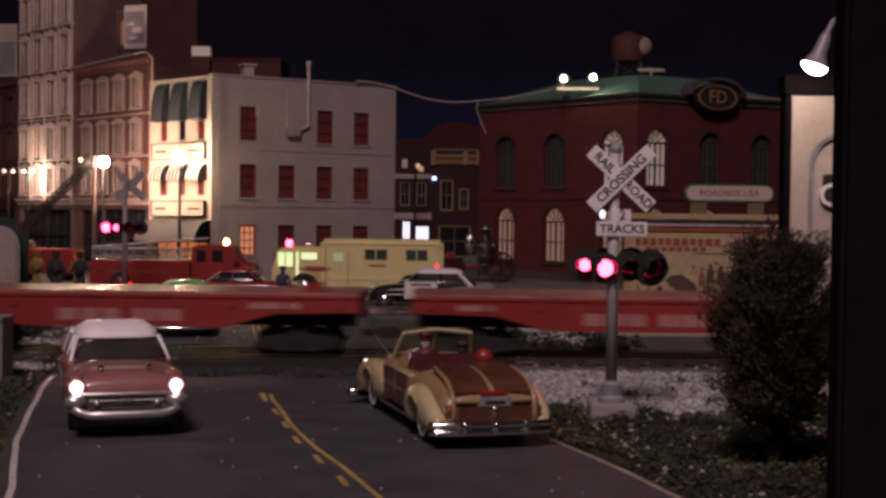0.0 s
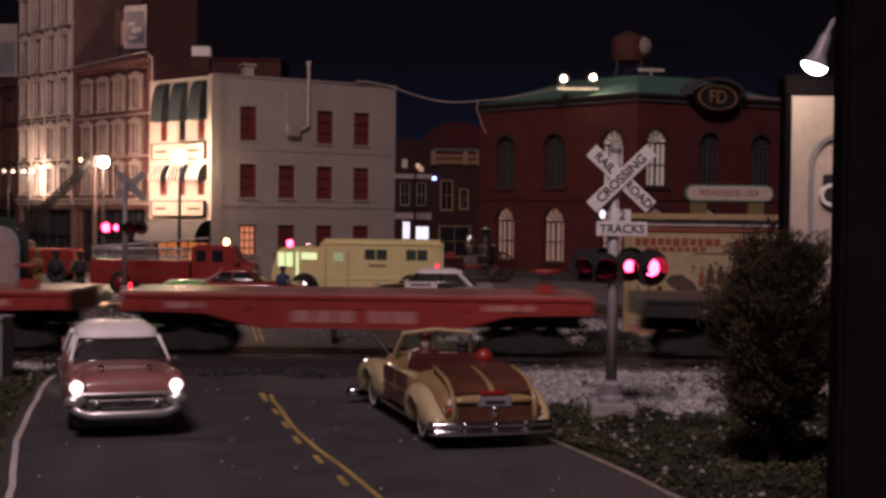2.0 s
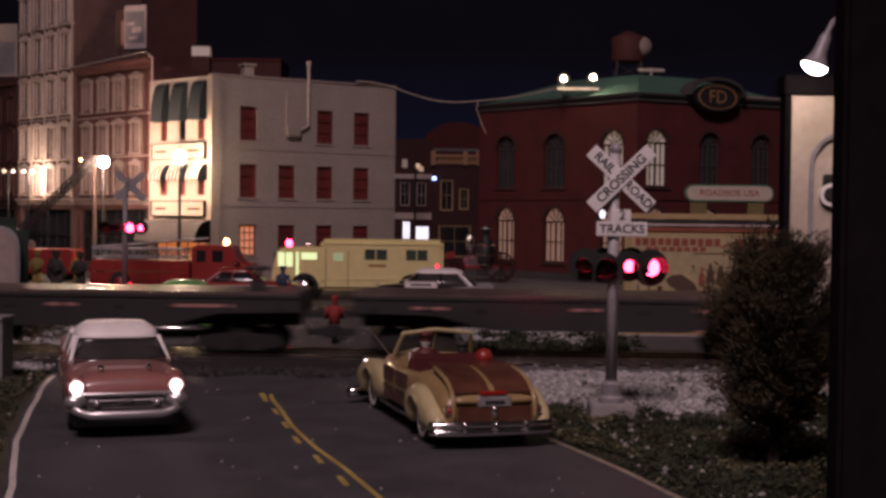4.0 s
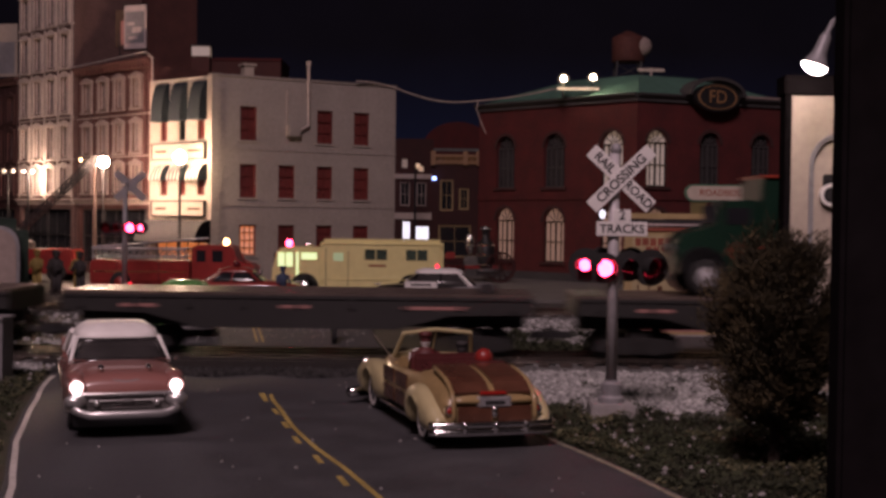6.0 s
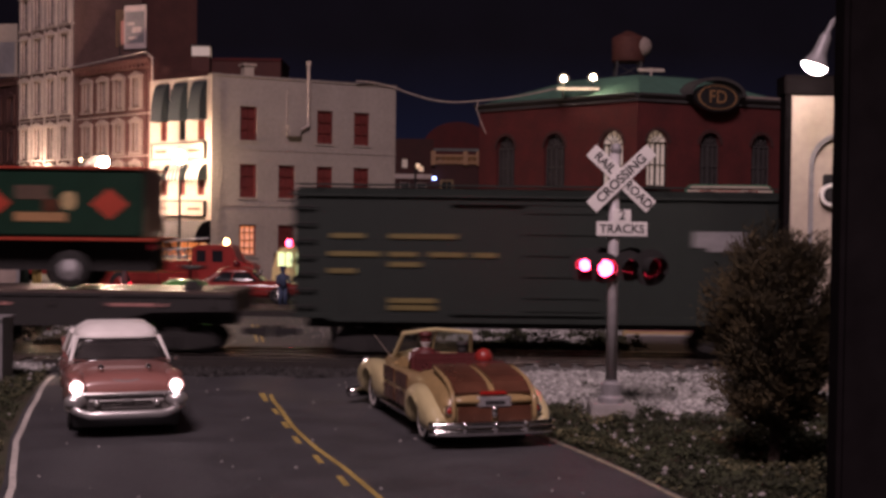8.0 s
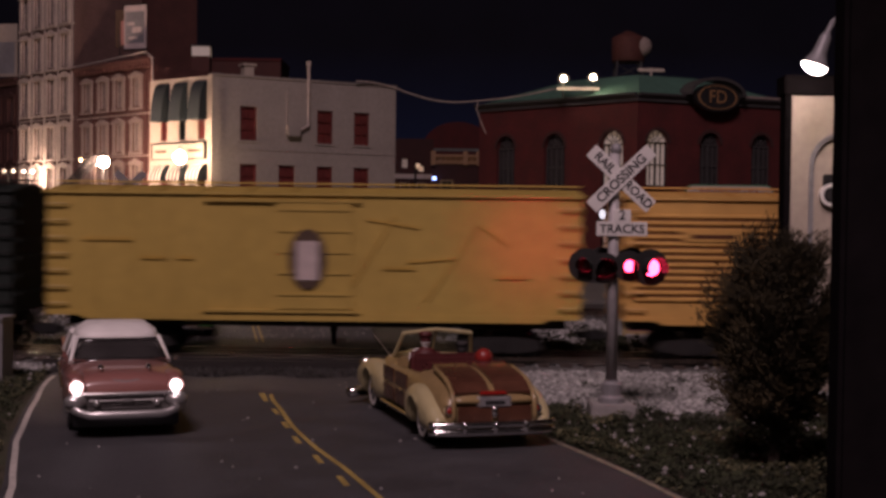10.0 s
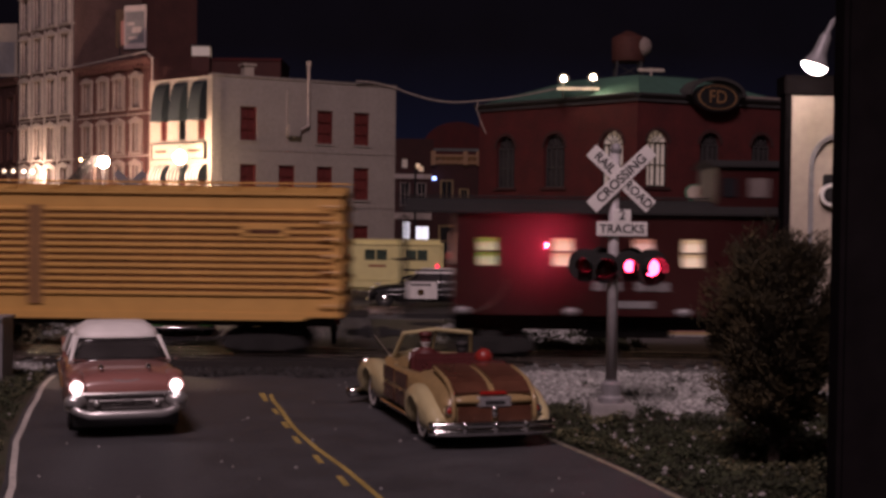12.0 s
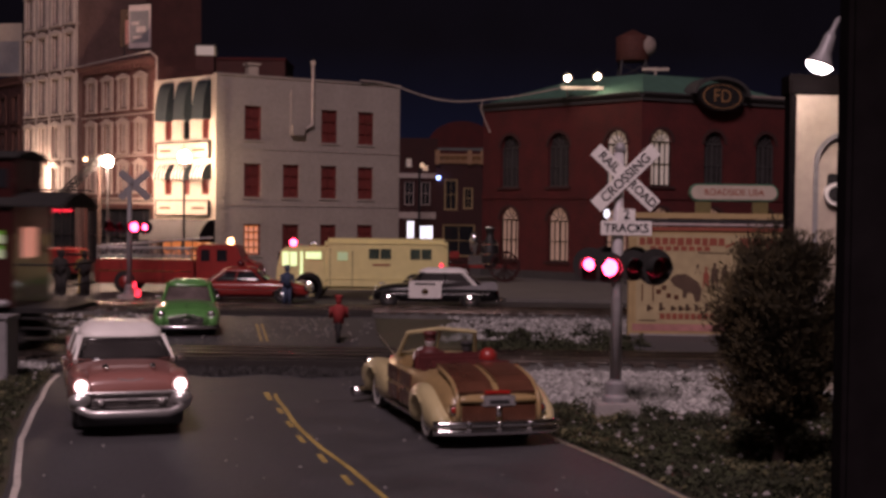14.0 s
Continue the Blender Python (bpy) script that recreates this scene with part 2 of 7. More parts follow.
# near-black without sheen: parts in this colour look unlit even beside a lamp
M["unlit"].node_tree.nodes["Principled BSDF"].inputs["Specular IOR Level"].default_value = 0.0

# ---------------------------------------------------------------- building blocks


def thing(name, x, y, z, rz, label, category, group="", kind=""):
    ob = new(name)
    ob.empty_display_size = 0.01
    ob.matrix_basis = pose(x * U, y * U, z * U, 0, 0, rz)
    return tagged(ob, label, category, group, kind)


def mesh_of(name, bm, material, smooth=False):
    for v in bm.verts:
        v.co *= U
    bmesh.ops.recalc_face_normals(bm, faces=bm.faces)
    me = bpy.data.meshes.new(name)
    bm.to_mesh(me)
    bm.free()
    me.materials.append(M[material])
    if smooth:
        me.polygons.foreach_set("use_smooth", [True] * len(me.polygons))
    return me


def part(name, bm, material, parent=None, label="", smooth=False, at=None):
    ob = new(name, mesh_of(name, bm, material, smooth))
    ob.parent = parent
    if at:
        ob.matrix_basis = pose(at[0] * U, at[1] * U, at[2] * U, *at[3:])
    return tagged(ob, label)


def box(bm, x0, x1, y0, y1, z0, z1, bevel=0.0):
    v = [bm.verts.new((x, y, z)) for x in (x0, x1) for y in (y0, y1) for z in (z0, z1)]
    fs = [bm.faces.new([v[i] for i in q]) for q in ((0, 1, 3, 2), (4, 6, 7, 5), (0, 4, 5, 1), (2, 3, 7, 6), (0, 2, 6, 4), (1, 5, 7, 3))]
    if bevel:
        es = list({e for f in fs for e in f.edges})
        bmesh.ops.bevel(bm, geom=es, offset=bevel, segments=2, affect="EDGES", clamp_overlap=True)
    return bm


def B(x0, x1, y0, y1, z0, z1, bevel=0.0):
    return box(bmesh.new(), x0, x1, y0, y1, z0, z1, bevel)


def loft(bm, rings, closed=True, caps=True):
    vs = [[bm.verts.new(p) for p in r] for r in rings]
    n = len(vs[0])
    for a, b in zip(vs, vs[1:]):
        for i in range(n if closed else n - 1):
            bm.faces.new((a[i], a[(i + 1) % n], b[(i + 1) % n], b[i]))
    if caps and closed:
        bm.faces.new(vs[0])
        bm.faces.new(vs[-1])
    return bm


def tube(bm, p, q, r, r2=None, n=10):
    p, q = Vector(p), Vector(q)
    axis = (q - p).normalized()
    a = axis.orthogonal().normalized()
    b = axis.cross(a)
    r2 = r if r2 is None else r2
    ring = lambda c, rad: [c + a * math.cos(2 * math.pi * i / n) * rad + b * math.sin(2 * math.pi * i / n) * rad for i in range(n)]
    return loft(bm, [ring(p, r), ring(q, r2)])


def T(p, q, r, r2=None, n=10):
    return tube(bmesh.new(), p, q, r, r2, n)


def lathe(bm, profile, n=20, centre=(0, 0, 0), axis="z", caps=True):
    """Profile of (radius, height) turned round an axis through centre."""
    rings = []
    for r, h in profile:
        ring = []
        for i in range(n):
            c, s = math.cos(2 * math.pi * i / n) * r, math.sin(2 * math.pi * i / n) * r
            p = {"z": (c, s, h), "y": (c, h, s), "x": (h, c, s)}[axis]
            ring.append(Vector(p) + Vector(centre))
        rings.append(ring)
    return loft(bm, rings, True, caps)


def ball(bm, c, rx, ry, rz, n=12):
    m = Matrix.Translation(c) @ Matrix.Diagonal((rx, ry, rz, 1))
    bmesh.ops.create_uvsphere(bm, u_segments=n, v_segments=max(6, n // 2 + 2), radius=1, matrix=m)
    return bm


def sweep(pts, r, n=8):
    """A bent round bar along points."""
    pts = [Vector(p) for p in pts]
    rings, a = [], None
    for i, p in enumerate(pts):
        d = (pts[min(i + 1, len(pts) - 1)] - pts[max(i - 1, 0)]).normalized()
        a = d.orthogonal().normalized() if a is None else (a - d * a.dot(d)).normalized()
        b = d.cross(a)
        rings.append([p + (a * math.cos(2 * math.pi * k / n) + b * math.sin(2 * math.pi * k / n)) * r for k in range(n)])
    return loft(bmesh.new(), rings)


def prism(bm, poly, a, b, axis="y"):
    """A flat outline of (u, v), pushed from a to b along an axis."""
    f = {"y": lambda u, v, w: (u, w, v), "x": lambda u, v, w: (w, u, v), "z": lambda u, v, w: (u, v, w)}[axis]
    return loft(bm, [[f(u, v, w) for u, v in poly] for w in (a, b)])


def writing(name, text, size, parent, material, at):
    cu = bpy.data.curves.new(name, "FONT")
    cu.body, cu.size, cu.align_x, cu.align_y, cu.extrude = text, size * U, "CENTER", "CENTER", 0.00008
    cu.offset = 0.00008 if size < 1 else 0
    cu.materials.append(M[material])
    ob = new(name, cu)
    ob.parent = parent
    ob.matrix_basis = pose(at[0] * U, at[1] * U, at[2] * U, *at[3:])
    return ob


def smooth_row(rows, n):
    """Rows of numbers, joined by a smooth curve through them and cut into n steps of the first number."""
    ys = np.linspace(rows[0][0], rows[-1][0], n)
    xs = [r[0] for r in rows]
    out = []
    for y in ys:
        i = max(0, min(len(xs) - 2, int(np.searchsorted(xs, y)) - 1))
        t = (y - xs[i]) / (xs[i + 1] - xs[i])
        p0, p1, p2, p3 = (np.array(rows[max(0, min(len(rows) - 1, k))], float) for k in (i - 1, i, i + 1, i + 2))
        v = 0.5 * (2 * p1 + (p2 - p0) * t + (2 * p0 - 5 * p1 + 4 * p2 - p3) * t * t + (3 * p1 - p0 - 3 * p2 + p3) * t ** 3)
        out.append((y, *v[1:]))
    return out


# ---------------------------------------------------------------- ground, roads, tracks
rng = random.Random(7)


def structure(name, bm, material, label, category, at=None, smooth=False):
    return tagged(part(name, bm, material, None, "", smooth, at), label, category, "", "structure")


structure("ground", B(-380, 380, -150, 330, -1.2, -0.12), "soil", "brown scenic soil of the layout table", "ground")


def strip(bm, left, right, z0, z1):
    rings = [[(a[0], a[1], z0), (a[0], a[1], z1), (b[0], b[1], z1), (b[0], b[1], z0)] for a, b in zip(left, right)]
    return loft(bm, rings)


def curve_points(pts, n):
    """Points along a smooth line through (x, y), spaced by y."""
    return [(r[1], r[0]) for r in smooth_row([(y, x) for x, y in pts], n)]


ROAD_L = curve_points([(-6, 8), (-9.6, 25), (-12.0, 34.7), (-14.2, 41.5), (-16.6, 51), (-18.3, 59), (-20, 75), (-22.5, 92), (-24.5, 112)], 50)
ROAD_R = curve_points([(13.5, 8), (9.0, 25), (6.9, 33.5), (5.5, 38.4), (3.4, 44.6), (1.2, 51), (-1.0, 59), (-3.8, 75), (-5.2, 92), (-6.5, 112)], 50)
structure("road", strip(bmesh.new(), ROAD_L, ROAD_R, -0.3, 0.0), "asphalt", "dark grey asphalt road curving over the tracks", "road")
structure("street", B(-120, 120, 103.6, 200, -0.3, -0.01), "asphalt_far", "worn grey street behind the tracks", "road")


def paint_line(pts, w, name, material, label, y0, y1):
    bm = bmesh.new()
    ps = [p for p in curve_points(pts, 60) if y0 <= p[1] <= y1]
    strip(bm, [(x - w / 2, y) for x, y in ps], [(x + w / 2, y) for x, y in ps], 0.004, 0.018)
    return structure(name, bm, material, label, "road marking")


paint_line([(-9.2, 25), (-11.75, 34.7), (-13.95, 41.5), (-16.3, 51), (-17.9, 58.5)], 0.20, "edge_line", "line_white", "worn white line along the road edge", 25, 58.5)
paint_line([(8.9, 25), (6.7, 33.5), (5.3, 38.4), (3.2, 44.6), (1.0, 51), (-0.6, 57)], 0.20, "edge_line", "line_pale", "pale line along the road edge", 25, 57)
YEL = [(0.9, 25), (-0.5, 30), (-1.65, 33.9), (-2.85, 37.7), (-4.0, 40.85), (-5.23, 44.95), (-6.17, 48.85), (-7.15, 53.2)]
paint_line(YEL, 0.17, "centre_line", "line_yellow", "solid yellow centre line on the road", 25, 53.2)
DASH = [(-0.1, 28.4), (-1.6, 32.3), (-2.79, 35.9), (-3.81, 39.1), (-4.86, 42.45), (-5.61, 45.45), (-6.37, 48.55)]
for x, y in DASH:
    bm = strip(bmesh.new(), [(x + 0.09, y - 0.62), (x - 0.23, y + 0.62)], [(x + 0.27, y - 0.62), (x - 0.05, y + 0.62)], 0.004, 0.018)
    structure("centre_dash", bm, "line_yellow", "yellow dash beside the solid centre line", "road marking")
bm = strip(bmesh.new(), [(-7.2, 51.3), (-7.72, 53.5)], [(-7.0, 51.3), (-7.46, 53.5)], 0.004, 0.018)
structure("centre_dash", bm, "line_yellow", "yellow dash beside the solid centre line", "road marking")
for dx in (0, 0.36):
    bm = strip(bmesh.new(), [(-11.08 + dx, 75.4), (-13.2 + dx, 87.5)], [(-10.92 + dx, 75.4), (-13.04 + dx, 87.5)], 0.004, 0.018)
    structure("centre_line", bm, "line_yellow", "double yellow line between the two tracks", "road marking")


def track(yc, x0, x1, road0, road1):
    """A three-rail track along x: bed, sleepers, rails."""
    bed = bmesh.new()
    prism(bed, [(yc - 4.2, -0.2), (yc - 3.2, 0.1), (yc + 3.2, 0.1), (yc + 4.2, -0.2)], x0, x1, "x")
    structure("track_bed", bed, "ballast_bed", "grey ballast bed of the railway track", "track bed")
    t = thing("railway_track", 0, yc, 0, 0, "three-rail railway track on wooden sleepers", "track", "", "structure")
    me = mesh_of("sleeper", B(-0.28, 0.28, -2.6, 2.6, 0.0, 0.2, 0.03), "tie")
    x = -80
    while x < 75:
        if not road0 < x < road1:
            s = new("sleeper", me)
            s.parent = t
            s.matrix_basis = pose(x * U, rng.uniform(-0.1, 0.1) * U, 0, 0, 0, rng.uniform(-1, 1))
        x += 1.15
    for dy in (-1.6, 0, 1.6):
        bm = bmesh.new()
        prism(bm, [(dy - 0.2, 0.2), (dy - 0.2, 0.24), (dy - 0.05, 0.27), (dy - 0.05, 0.40), (dy - 0.09, 0.42), (dy - 0.09, 0.5),
                   (dy + 0.09, 0.5), (dy + 0.09, 0.42), (dy + 0.05, 0.40), (dy + 0.05, 0.27), (dy + 0.2, 0.24), (dy + 0.2, 0.2)], x0, x1, "x")
        part("rail", bm, "rail", t)
    me = mesh_of("plank", B(0, road1 - road0, -0.26, 0.26, -0.02, 0.42, 0.04), "plank_dark")
    for k, dy in enumerate((-3.5, -2.9, -2.3, -1.1, -0.5, 0.5, 1.1, 2.3, 2.9, 3.5)):
        s = new("crossing_plank", me)
        s.parent = t
        s.matrix_basis = pose((road0 + rng.uniform(-0.3, 0.3)) * U, dy * U, (-0.06 if abs(dy) > 3 else 0) * U)


track(66, -340, 300, -19.5, -1.0)
track(99, -150, 150, -24, -5.8)

# ---------------------------------------------------------------- room
for nm, b in (("wall_north", (-380, 380, 330, 336, -1.2, 260)), ("wall_south", (-380, 380, -156, -150, -1.2, 260)),
              ("wall_west", (-386, -380, -156, 336, -1.2, 260)), ("wall_east", (380, 386, -156, 336, -1.2, 260))):
    structure(nm, B(*b), "sky" if nm == "wall_north" else "plaster", "dark blue night-sky backdrop wall" if nm == "wall_north" else "dark unlit room wall", "wall")
structure("ceiling", B(-386, 386, -156, 336, 260, 266), "plaster", "dark unlit room ceiling", "ceiling")

# ---------------------------------------------------------------- buildings


def wall_mesh(length, z0, z1, thick, holes):
    """A wall along x whose outside faces -y, with holes (u0, u1, v0, v1) cut through."""
    us = sorted({0, length, *(h[0] for h in holes), *(h[1] for h in holes)})
    vs = sorted({z0, z1, *(h[2] for h in holes), *(h[3] for h in holes)})
    bm, made = bmesh.new(), {}

    def vert(i, j, k):
        if (i, j, k) not in made:
            made[i, j, k] = bm.verts.new((us[i], thick * k, vs[j]))
        return made[i, j, k]

    def solid(i, j):
        if not (0 <= i < len(us) - 1 and 0 <= j < len(vs) - 1):
            return False
        mu, mv = (us[i] + us[i + 1]) / 2, (vs[j] + vs[j + 1]) / 2
        return not any(h[0] < mu < h[1] and h[2] < mv < h[3] for h in holes)

    for i in range(len(us) - 1):
        for j in range(len(vs) - 1):
            if not solid(i, j):
                continue
            for k in (0, 1):
                bm.faces.new([vert(i, j, k), vert(i + 1, j, k), vert(i + 1, j + 1, k), vert(i, j + 1, k)])
            for di, dj, p, q in ((-1, 0, (i, j), (i, j + 1)), (1, 0, (i + 1, j), (i + 1, j + 1)), (0, -1, (i, j), (i + 1, j)), (0, 1, (i, j + 1), (i + 1, j + 1))):
                if not solid(i + di, j + dj):
                    bm.faces.new([vert(*p, 0), vert(*q, 0), vert(*q, 1), vert(*p, 1)])
    return bm


def rect_window(parent, at, u0, u1, v0, v1, frame_mat, pane_mat, sash=True, deep=0.35, cols=2, rows=2, fw=0.16):
    """A window in a hole of a wall: frame with glazing bars, and one pane."""
    bm = wall_mesh(u1 - u0, v0, v1, 0.22, [(fw, u1 - u0 - fw, v0 + fw, v1 - fw)])
    for q in bm.verts:
        q.co += Vector((u0, deep - 0.12, 0))
    w = part("window", bm, frame_mat, parent, at=at)
    if sash:
        for k in range(1, cols):
            u = u0 + (u1 - u0) * k / cols
            part("glazing_bar", B(u - 0.04, u + 0.04, deep - 0.06, deep + 0.05, v0 + fw, v1 - fw), frame_mat, w)
        for k in range(1, rows):
            v = v0 + (v1 - v0) * k / rows
            part("glazing_bar", B(u0 + fw, u1 - fw, deep - 0.09, deep + 0.06, v - 0.05, v + 0.05), frame_mat, w)
    part("pane", B(u0 + fw, u1 - fw, deep + 0.10, deep + 0.16, v0 + fw, v1 - fw), pane_mat, w)
    return w


def arch(u0, u1, v, n=10):
    r, c = (u1 - u0) / 2, (u0 + u1) / 2
    return [(c - r * math.cos(math.pi * i / n), v + r * math.sin(math.pi * i / n)) for i in range(n + 1)]


def arched_window(parent, at, u0, u1, v0, v1, pane_mat, wall_mat, lit, trim="trim_dark"):
    """A tall round-headed window: brick spandrels, hood mould, fan bars, pane."""
    vs = v1 - (u1 - u0) / 2
    a = arch(u0, u1, vs)
    bm = bmesh.new()
    prism(bm, [(u0, v1)] + a[: len(a) // 2 + 1], 0.0, 1.2)
    prism(bm, [(u1, v1)] + a[len(a) // 2:][::-1], 0.0, 1.2)
    w = part("window", bm, wall_mat, parent, at=at)
    hood = bmesh.new()
    outer = arch(u0 - 0.35, u1 + 0.35, vs)
    loft(hood, [[(p[0], -0.14, p[1]), (q[0], -0.14, q[1]), (q[0], 0.06, q[1]), (p[0], 0.06, p[1])] for p, q in zip(a, outer)])
    part("hood_mould", hood, trim, w)
    part("sill", B(u0 - 0.3, u1 + 0.3, -0.28, 0.3, v0 - 0.3, v0 - 0.02), trim, w)
    c, r = (u0 + u1) / 2, (u1 - u0) / 2
    # bars before a lit pane are coloured black, painting their backlit look
    bar = "black" if lit else "trim_dark"
    for z, h in ((vs, 0.09), ((v0 + vs) / 2, 0.06), (v0 + 0.08, 0.08)):
        part("glazing_bar", B(u0, u1, 0.40, 0.55, z - h, z + h), bar, w)
    for k in range(5):
        u = u0 + (u1 - u0) * k / 4
        h = 0.11 if k in (0, 2, 4) else 0.05
        part("glazing_bar", B(u - h, u + h, 0.43, 0.56, v0 + 0.16, vs - 0.09), bar, w)
    for k in range(1, 5):
        t = math.pi * k / 5
        part("fan_bar", T((c + 0.35 * math.cos(t), 0.48, vs + 0.3 * math.sin(t)), (c + r * math.cos(t), 0.48, vs + r * math.sin(t)), 0.06, n=5), bar, w)
    pane = bmesh.new()
    prism(pane, [(u0, v0)] + [(p[0], p[1]) for p in a] + [(u1, v0)], 0.6, 0.68)
    part("pane", pane, pane_mat, w)


def cornice(parent, at, length, z, name="cornice", material="cornice", out=0.9, high=1.2, dentils=0):
    bm = bmesh.new()
    prism(bm, [(0.05, z), (-out * 0.35, z), (-out * 0.4, z + high * 0.35), (-out * 0.8, z + high * 0.6), (-out, z + high * 0.8), (-out, z + high), (0.05, z + high)], -0.2, length + 0.2, "x")
    for k in range(dentils):
        u = length * (k + 0.5) / dentils
        box(bm, u - 0.14, u + 0.14, -out * 0.75, -0.02, z + high * 0.1, z + high * 0.52)
    return part(name, bm, material, parent, at=at)


def quarter_awning(u0, u1, z0, z1, out):
    """A quarter-round canvas awning with closed ends."""
    prof = [(-0.04, z0), (-0.04, z1)] + [(-0.04 - out * math.sin(t), z0 + (z1 - z0) * math.cos(t)) for t in np.linspace(0.2, math.pi / 2, 8)]
    return prism(bmesh.new(), prof, u0, u1, "x")


def grey_building():
    """The grey corner house: long side wall of red windows, narrow cream front."""
    b = thing("corner_building", -26.03, 142.2, 0, 0, "grey three-storey corner building with red shuttered windows", "building")
    turn = 30.36
    side = (0, 0, 0, 0, 0, turn)
    L, top = 23.3, 23.2
    rows = {0: (3.0, 6.5), 1: (9.6, 13.4), 2: (16.1, 19.95)}
    cols = (3.37, 8.1, 12.9, 17.7)
    holes = []
    for r, (v0, v1) in rows.items():
        for i, u in enumerate(cols):
            if not (r == 2 and i == 1):
                holes.append((u, u + 2.0, v0, v1, r, i))
    part("wall", wall_mesh(L, 0, top, 0.9, [h[:4] for h in holes]), "stucco", b, at=side)
    for u0, u1, v0, v1, r, i in holes:
        pane = "win_orange" if (r == 0 and i == 0) else "red_wood"
        rect_window(b, side, u0, u1, v0, v1, "red_wood", pane, True, 0.25, 3 if r == 0 else 2, 4 if r == 0 else 3)
        part("sill", B(u0 - 0.2, u1 + 0.2, -0.18, 0.2, v0 - 0.22, v0 - 0.01), "stucco", b, at=side)
        part("lintel", B(u0 - 0.15, u1 + 0.15, -0.07, 0.0, v1 + 0.02, v1 + 0.3), "stucco", b, at=side)
    for z in (8.6, 15.0):
        part("string_course", B(0, L, -0.10, 0.0, z, z + 0.22), "stucco", b, at=side)
    part("parapet_cap", B(-0.1, L + 0.1, -0.18, 1.1, top, top + 0.25, 0.05), "stucco", b, at=side)
    quoin = mesh_of("quoin", B(0, 0.55, -0.14, 0.0, 0, 0.36, 0.04), "stucco")
    for k in range(34):
        q = new("quoin", quoin)
        q.parent = b
        q.matrix_basis = pose(0, 0, 0, 0, 0, turn) @ pose((0.55 + 0.3 * (k % 2)) * U, 0, (0.6 + k * 0.64) * U)
    front = (-8.67, 7.4, 0, 0, 0, -40.5)
    F = 11.4
    us = (2.1, 5.45, 8.9)
    fh = [(u, u + 1.3, 9.8, 12.6) for u in us] + [(u, u + 1.25, 16.1, 20.2) for u in us] + [(0.8, 10.6, 1.0, 6.0)]
    part("wall", wall_mesh(F, 0, top, 0.9, fh), "stucco_pale", b, at=front)
    for k, h in enumerate(fh[:6]):
        rect_window(b, front, *h, "black" if k == 4 else "red_wood", "dark_win" if k == 4 else "red_wood", True, 0.3)
    rect_window(b, front, *fh[6], "iron", "win_orange", True, 0.5, 5, 2, 0.25)
    for z0, z1 in ((14.0, 15.7), (7.45, 9.05)):
        s = part("sign_board", B(0.9, 10.4, -0.32, -0.05, z0, z1, 0.05), "stucco_pale", b, "long cream signboard with dark frame", at=front)
        fr = bmesh.new()
        for q in ((0.8, 10.5, z1, z1 + 0.14), (0.8, 10.5, z0 - 0.14, z0), (0.75, 0.9, z0, z1), (10.4, 10.6, z0, z1)):
            box(fr, q[0], q[1], -0.38, -0.05, q[2], q[3])
        part("frame", fr, "black", s)
        for u0, u1 in ((1.6, 3.6), (7.6, 9.8)):
            part("lettering_bar", B(u0, u1, -0.35, -0.325, (z0 + z1) / 2 - 0.14, (z0 + z1) / 2 + 0.14), "poster_ink", s)
    for u in us:
        lo = part("window_awning", quarter_awning(u - 0.5, u + 1.75, 11.5, 13.3, 1.35), "awning", b, "dark rounded canvas awning with pale stripes", at=front)
        for k in range(4):
            v = u - 0.42 + k * 0.62
            st = bmesh.new()
            loft(st, [[(v, -0.04 - 1.37 * math.sin(t), 11.5 + 1.82 * math.cos(t)), (v + 0.3, -0.04 - 1.37 * math.sin(t), 11.5 + 1.82 * math.cos(t)),
                       (v + 0.3, -0.04 - 1.33 * math.sin(t), 11.5 + 1.77 * math.cos(t)), (v, -0.04 - 1.33 * math.sin(t), 11.5 + 1.77 * math.cos(t))] for t in np.linspace(0.2, math.pi / 2, 8)])
            part("stripe", st, "stone", lo)
        part("window_awning", quarter_awning(u - 0.4, u + 1.65, 18.3, 22.7, 1.15), "awning", b, "tall dark teal canvas awning", at=front)
    part("shop_canopy", quarter_awning(0.2, F - 0.1, 4.5, 6.95, 2.2), "trim_dark", b, "dark rounded canvas canopy over the shop front", at=front)
    # thin black sheet over the canopy's end, painting its shaded side
    part("canopy_end", quarter_awning(F - 0.09, F - 0.02, 4.45, 7.0, 2.25), "unlit", b, "black sheet painting the shaded canopy end", at=front)
    # body behind the two fronts, roof, roof things
    body = bmesh.new()
    ca, sa = math.cos(radians(turn)), math.sin(radians(turn))
    pts = [(0, 0), (L * ca, L * sa), (L * ca - 9, L * sa + 14), (-15, 19), (-8.67, 7.4)]
    inner = [(p[0] * 0.92 - 0.4 + 0.3, p[1] * 0.92 + 1.25) for p in pts]
    prism(body, inner, 0.0, top - 1.2, "z")
    part("roof", body, "matt_black", b, "dark flat roof and core")
    pipe = bmesh.new()
    tube(pipe, (11.56, -0.45, 18.0), (11.56, -0.45, 25.2), 0.17, n=8)
    tube(pipe, (8.93, -0.3, 17.6), (8.93, -0.3, 22.0), 0.06, n=6)
    tube(pipe, (11.56, -0.45, 25.1), (11.56, -0.45, 25.5), 0.3, 0.3, 8)
    tube(pipe, (11.56, -0.45, 18.1), (10.2, -0.45, 17.3), 0.15, n=8)
    part("vent_pipe", pipe, "stone", b, "pale metal flue pipe up the wall", at=side)
    part("vent_unit", B(8.9, 10.5, -0.9, -0.02, 16.7, 18.0, 0.12), "stucco", b, "boxy air unit on the wall", at=side)
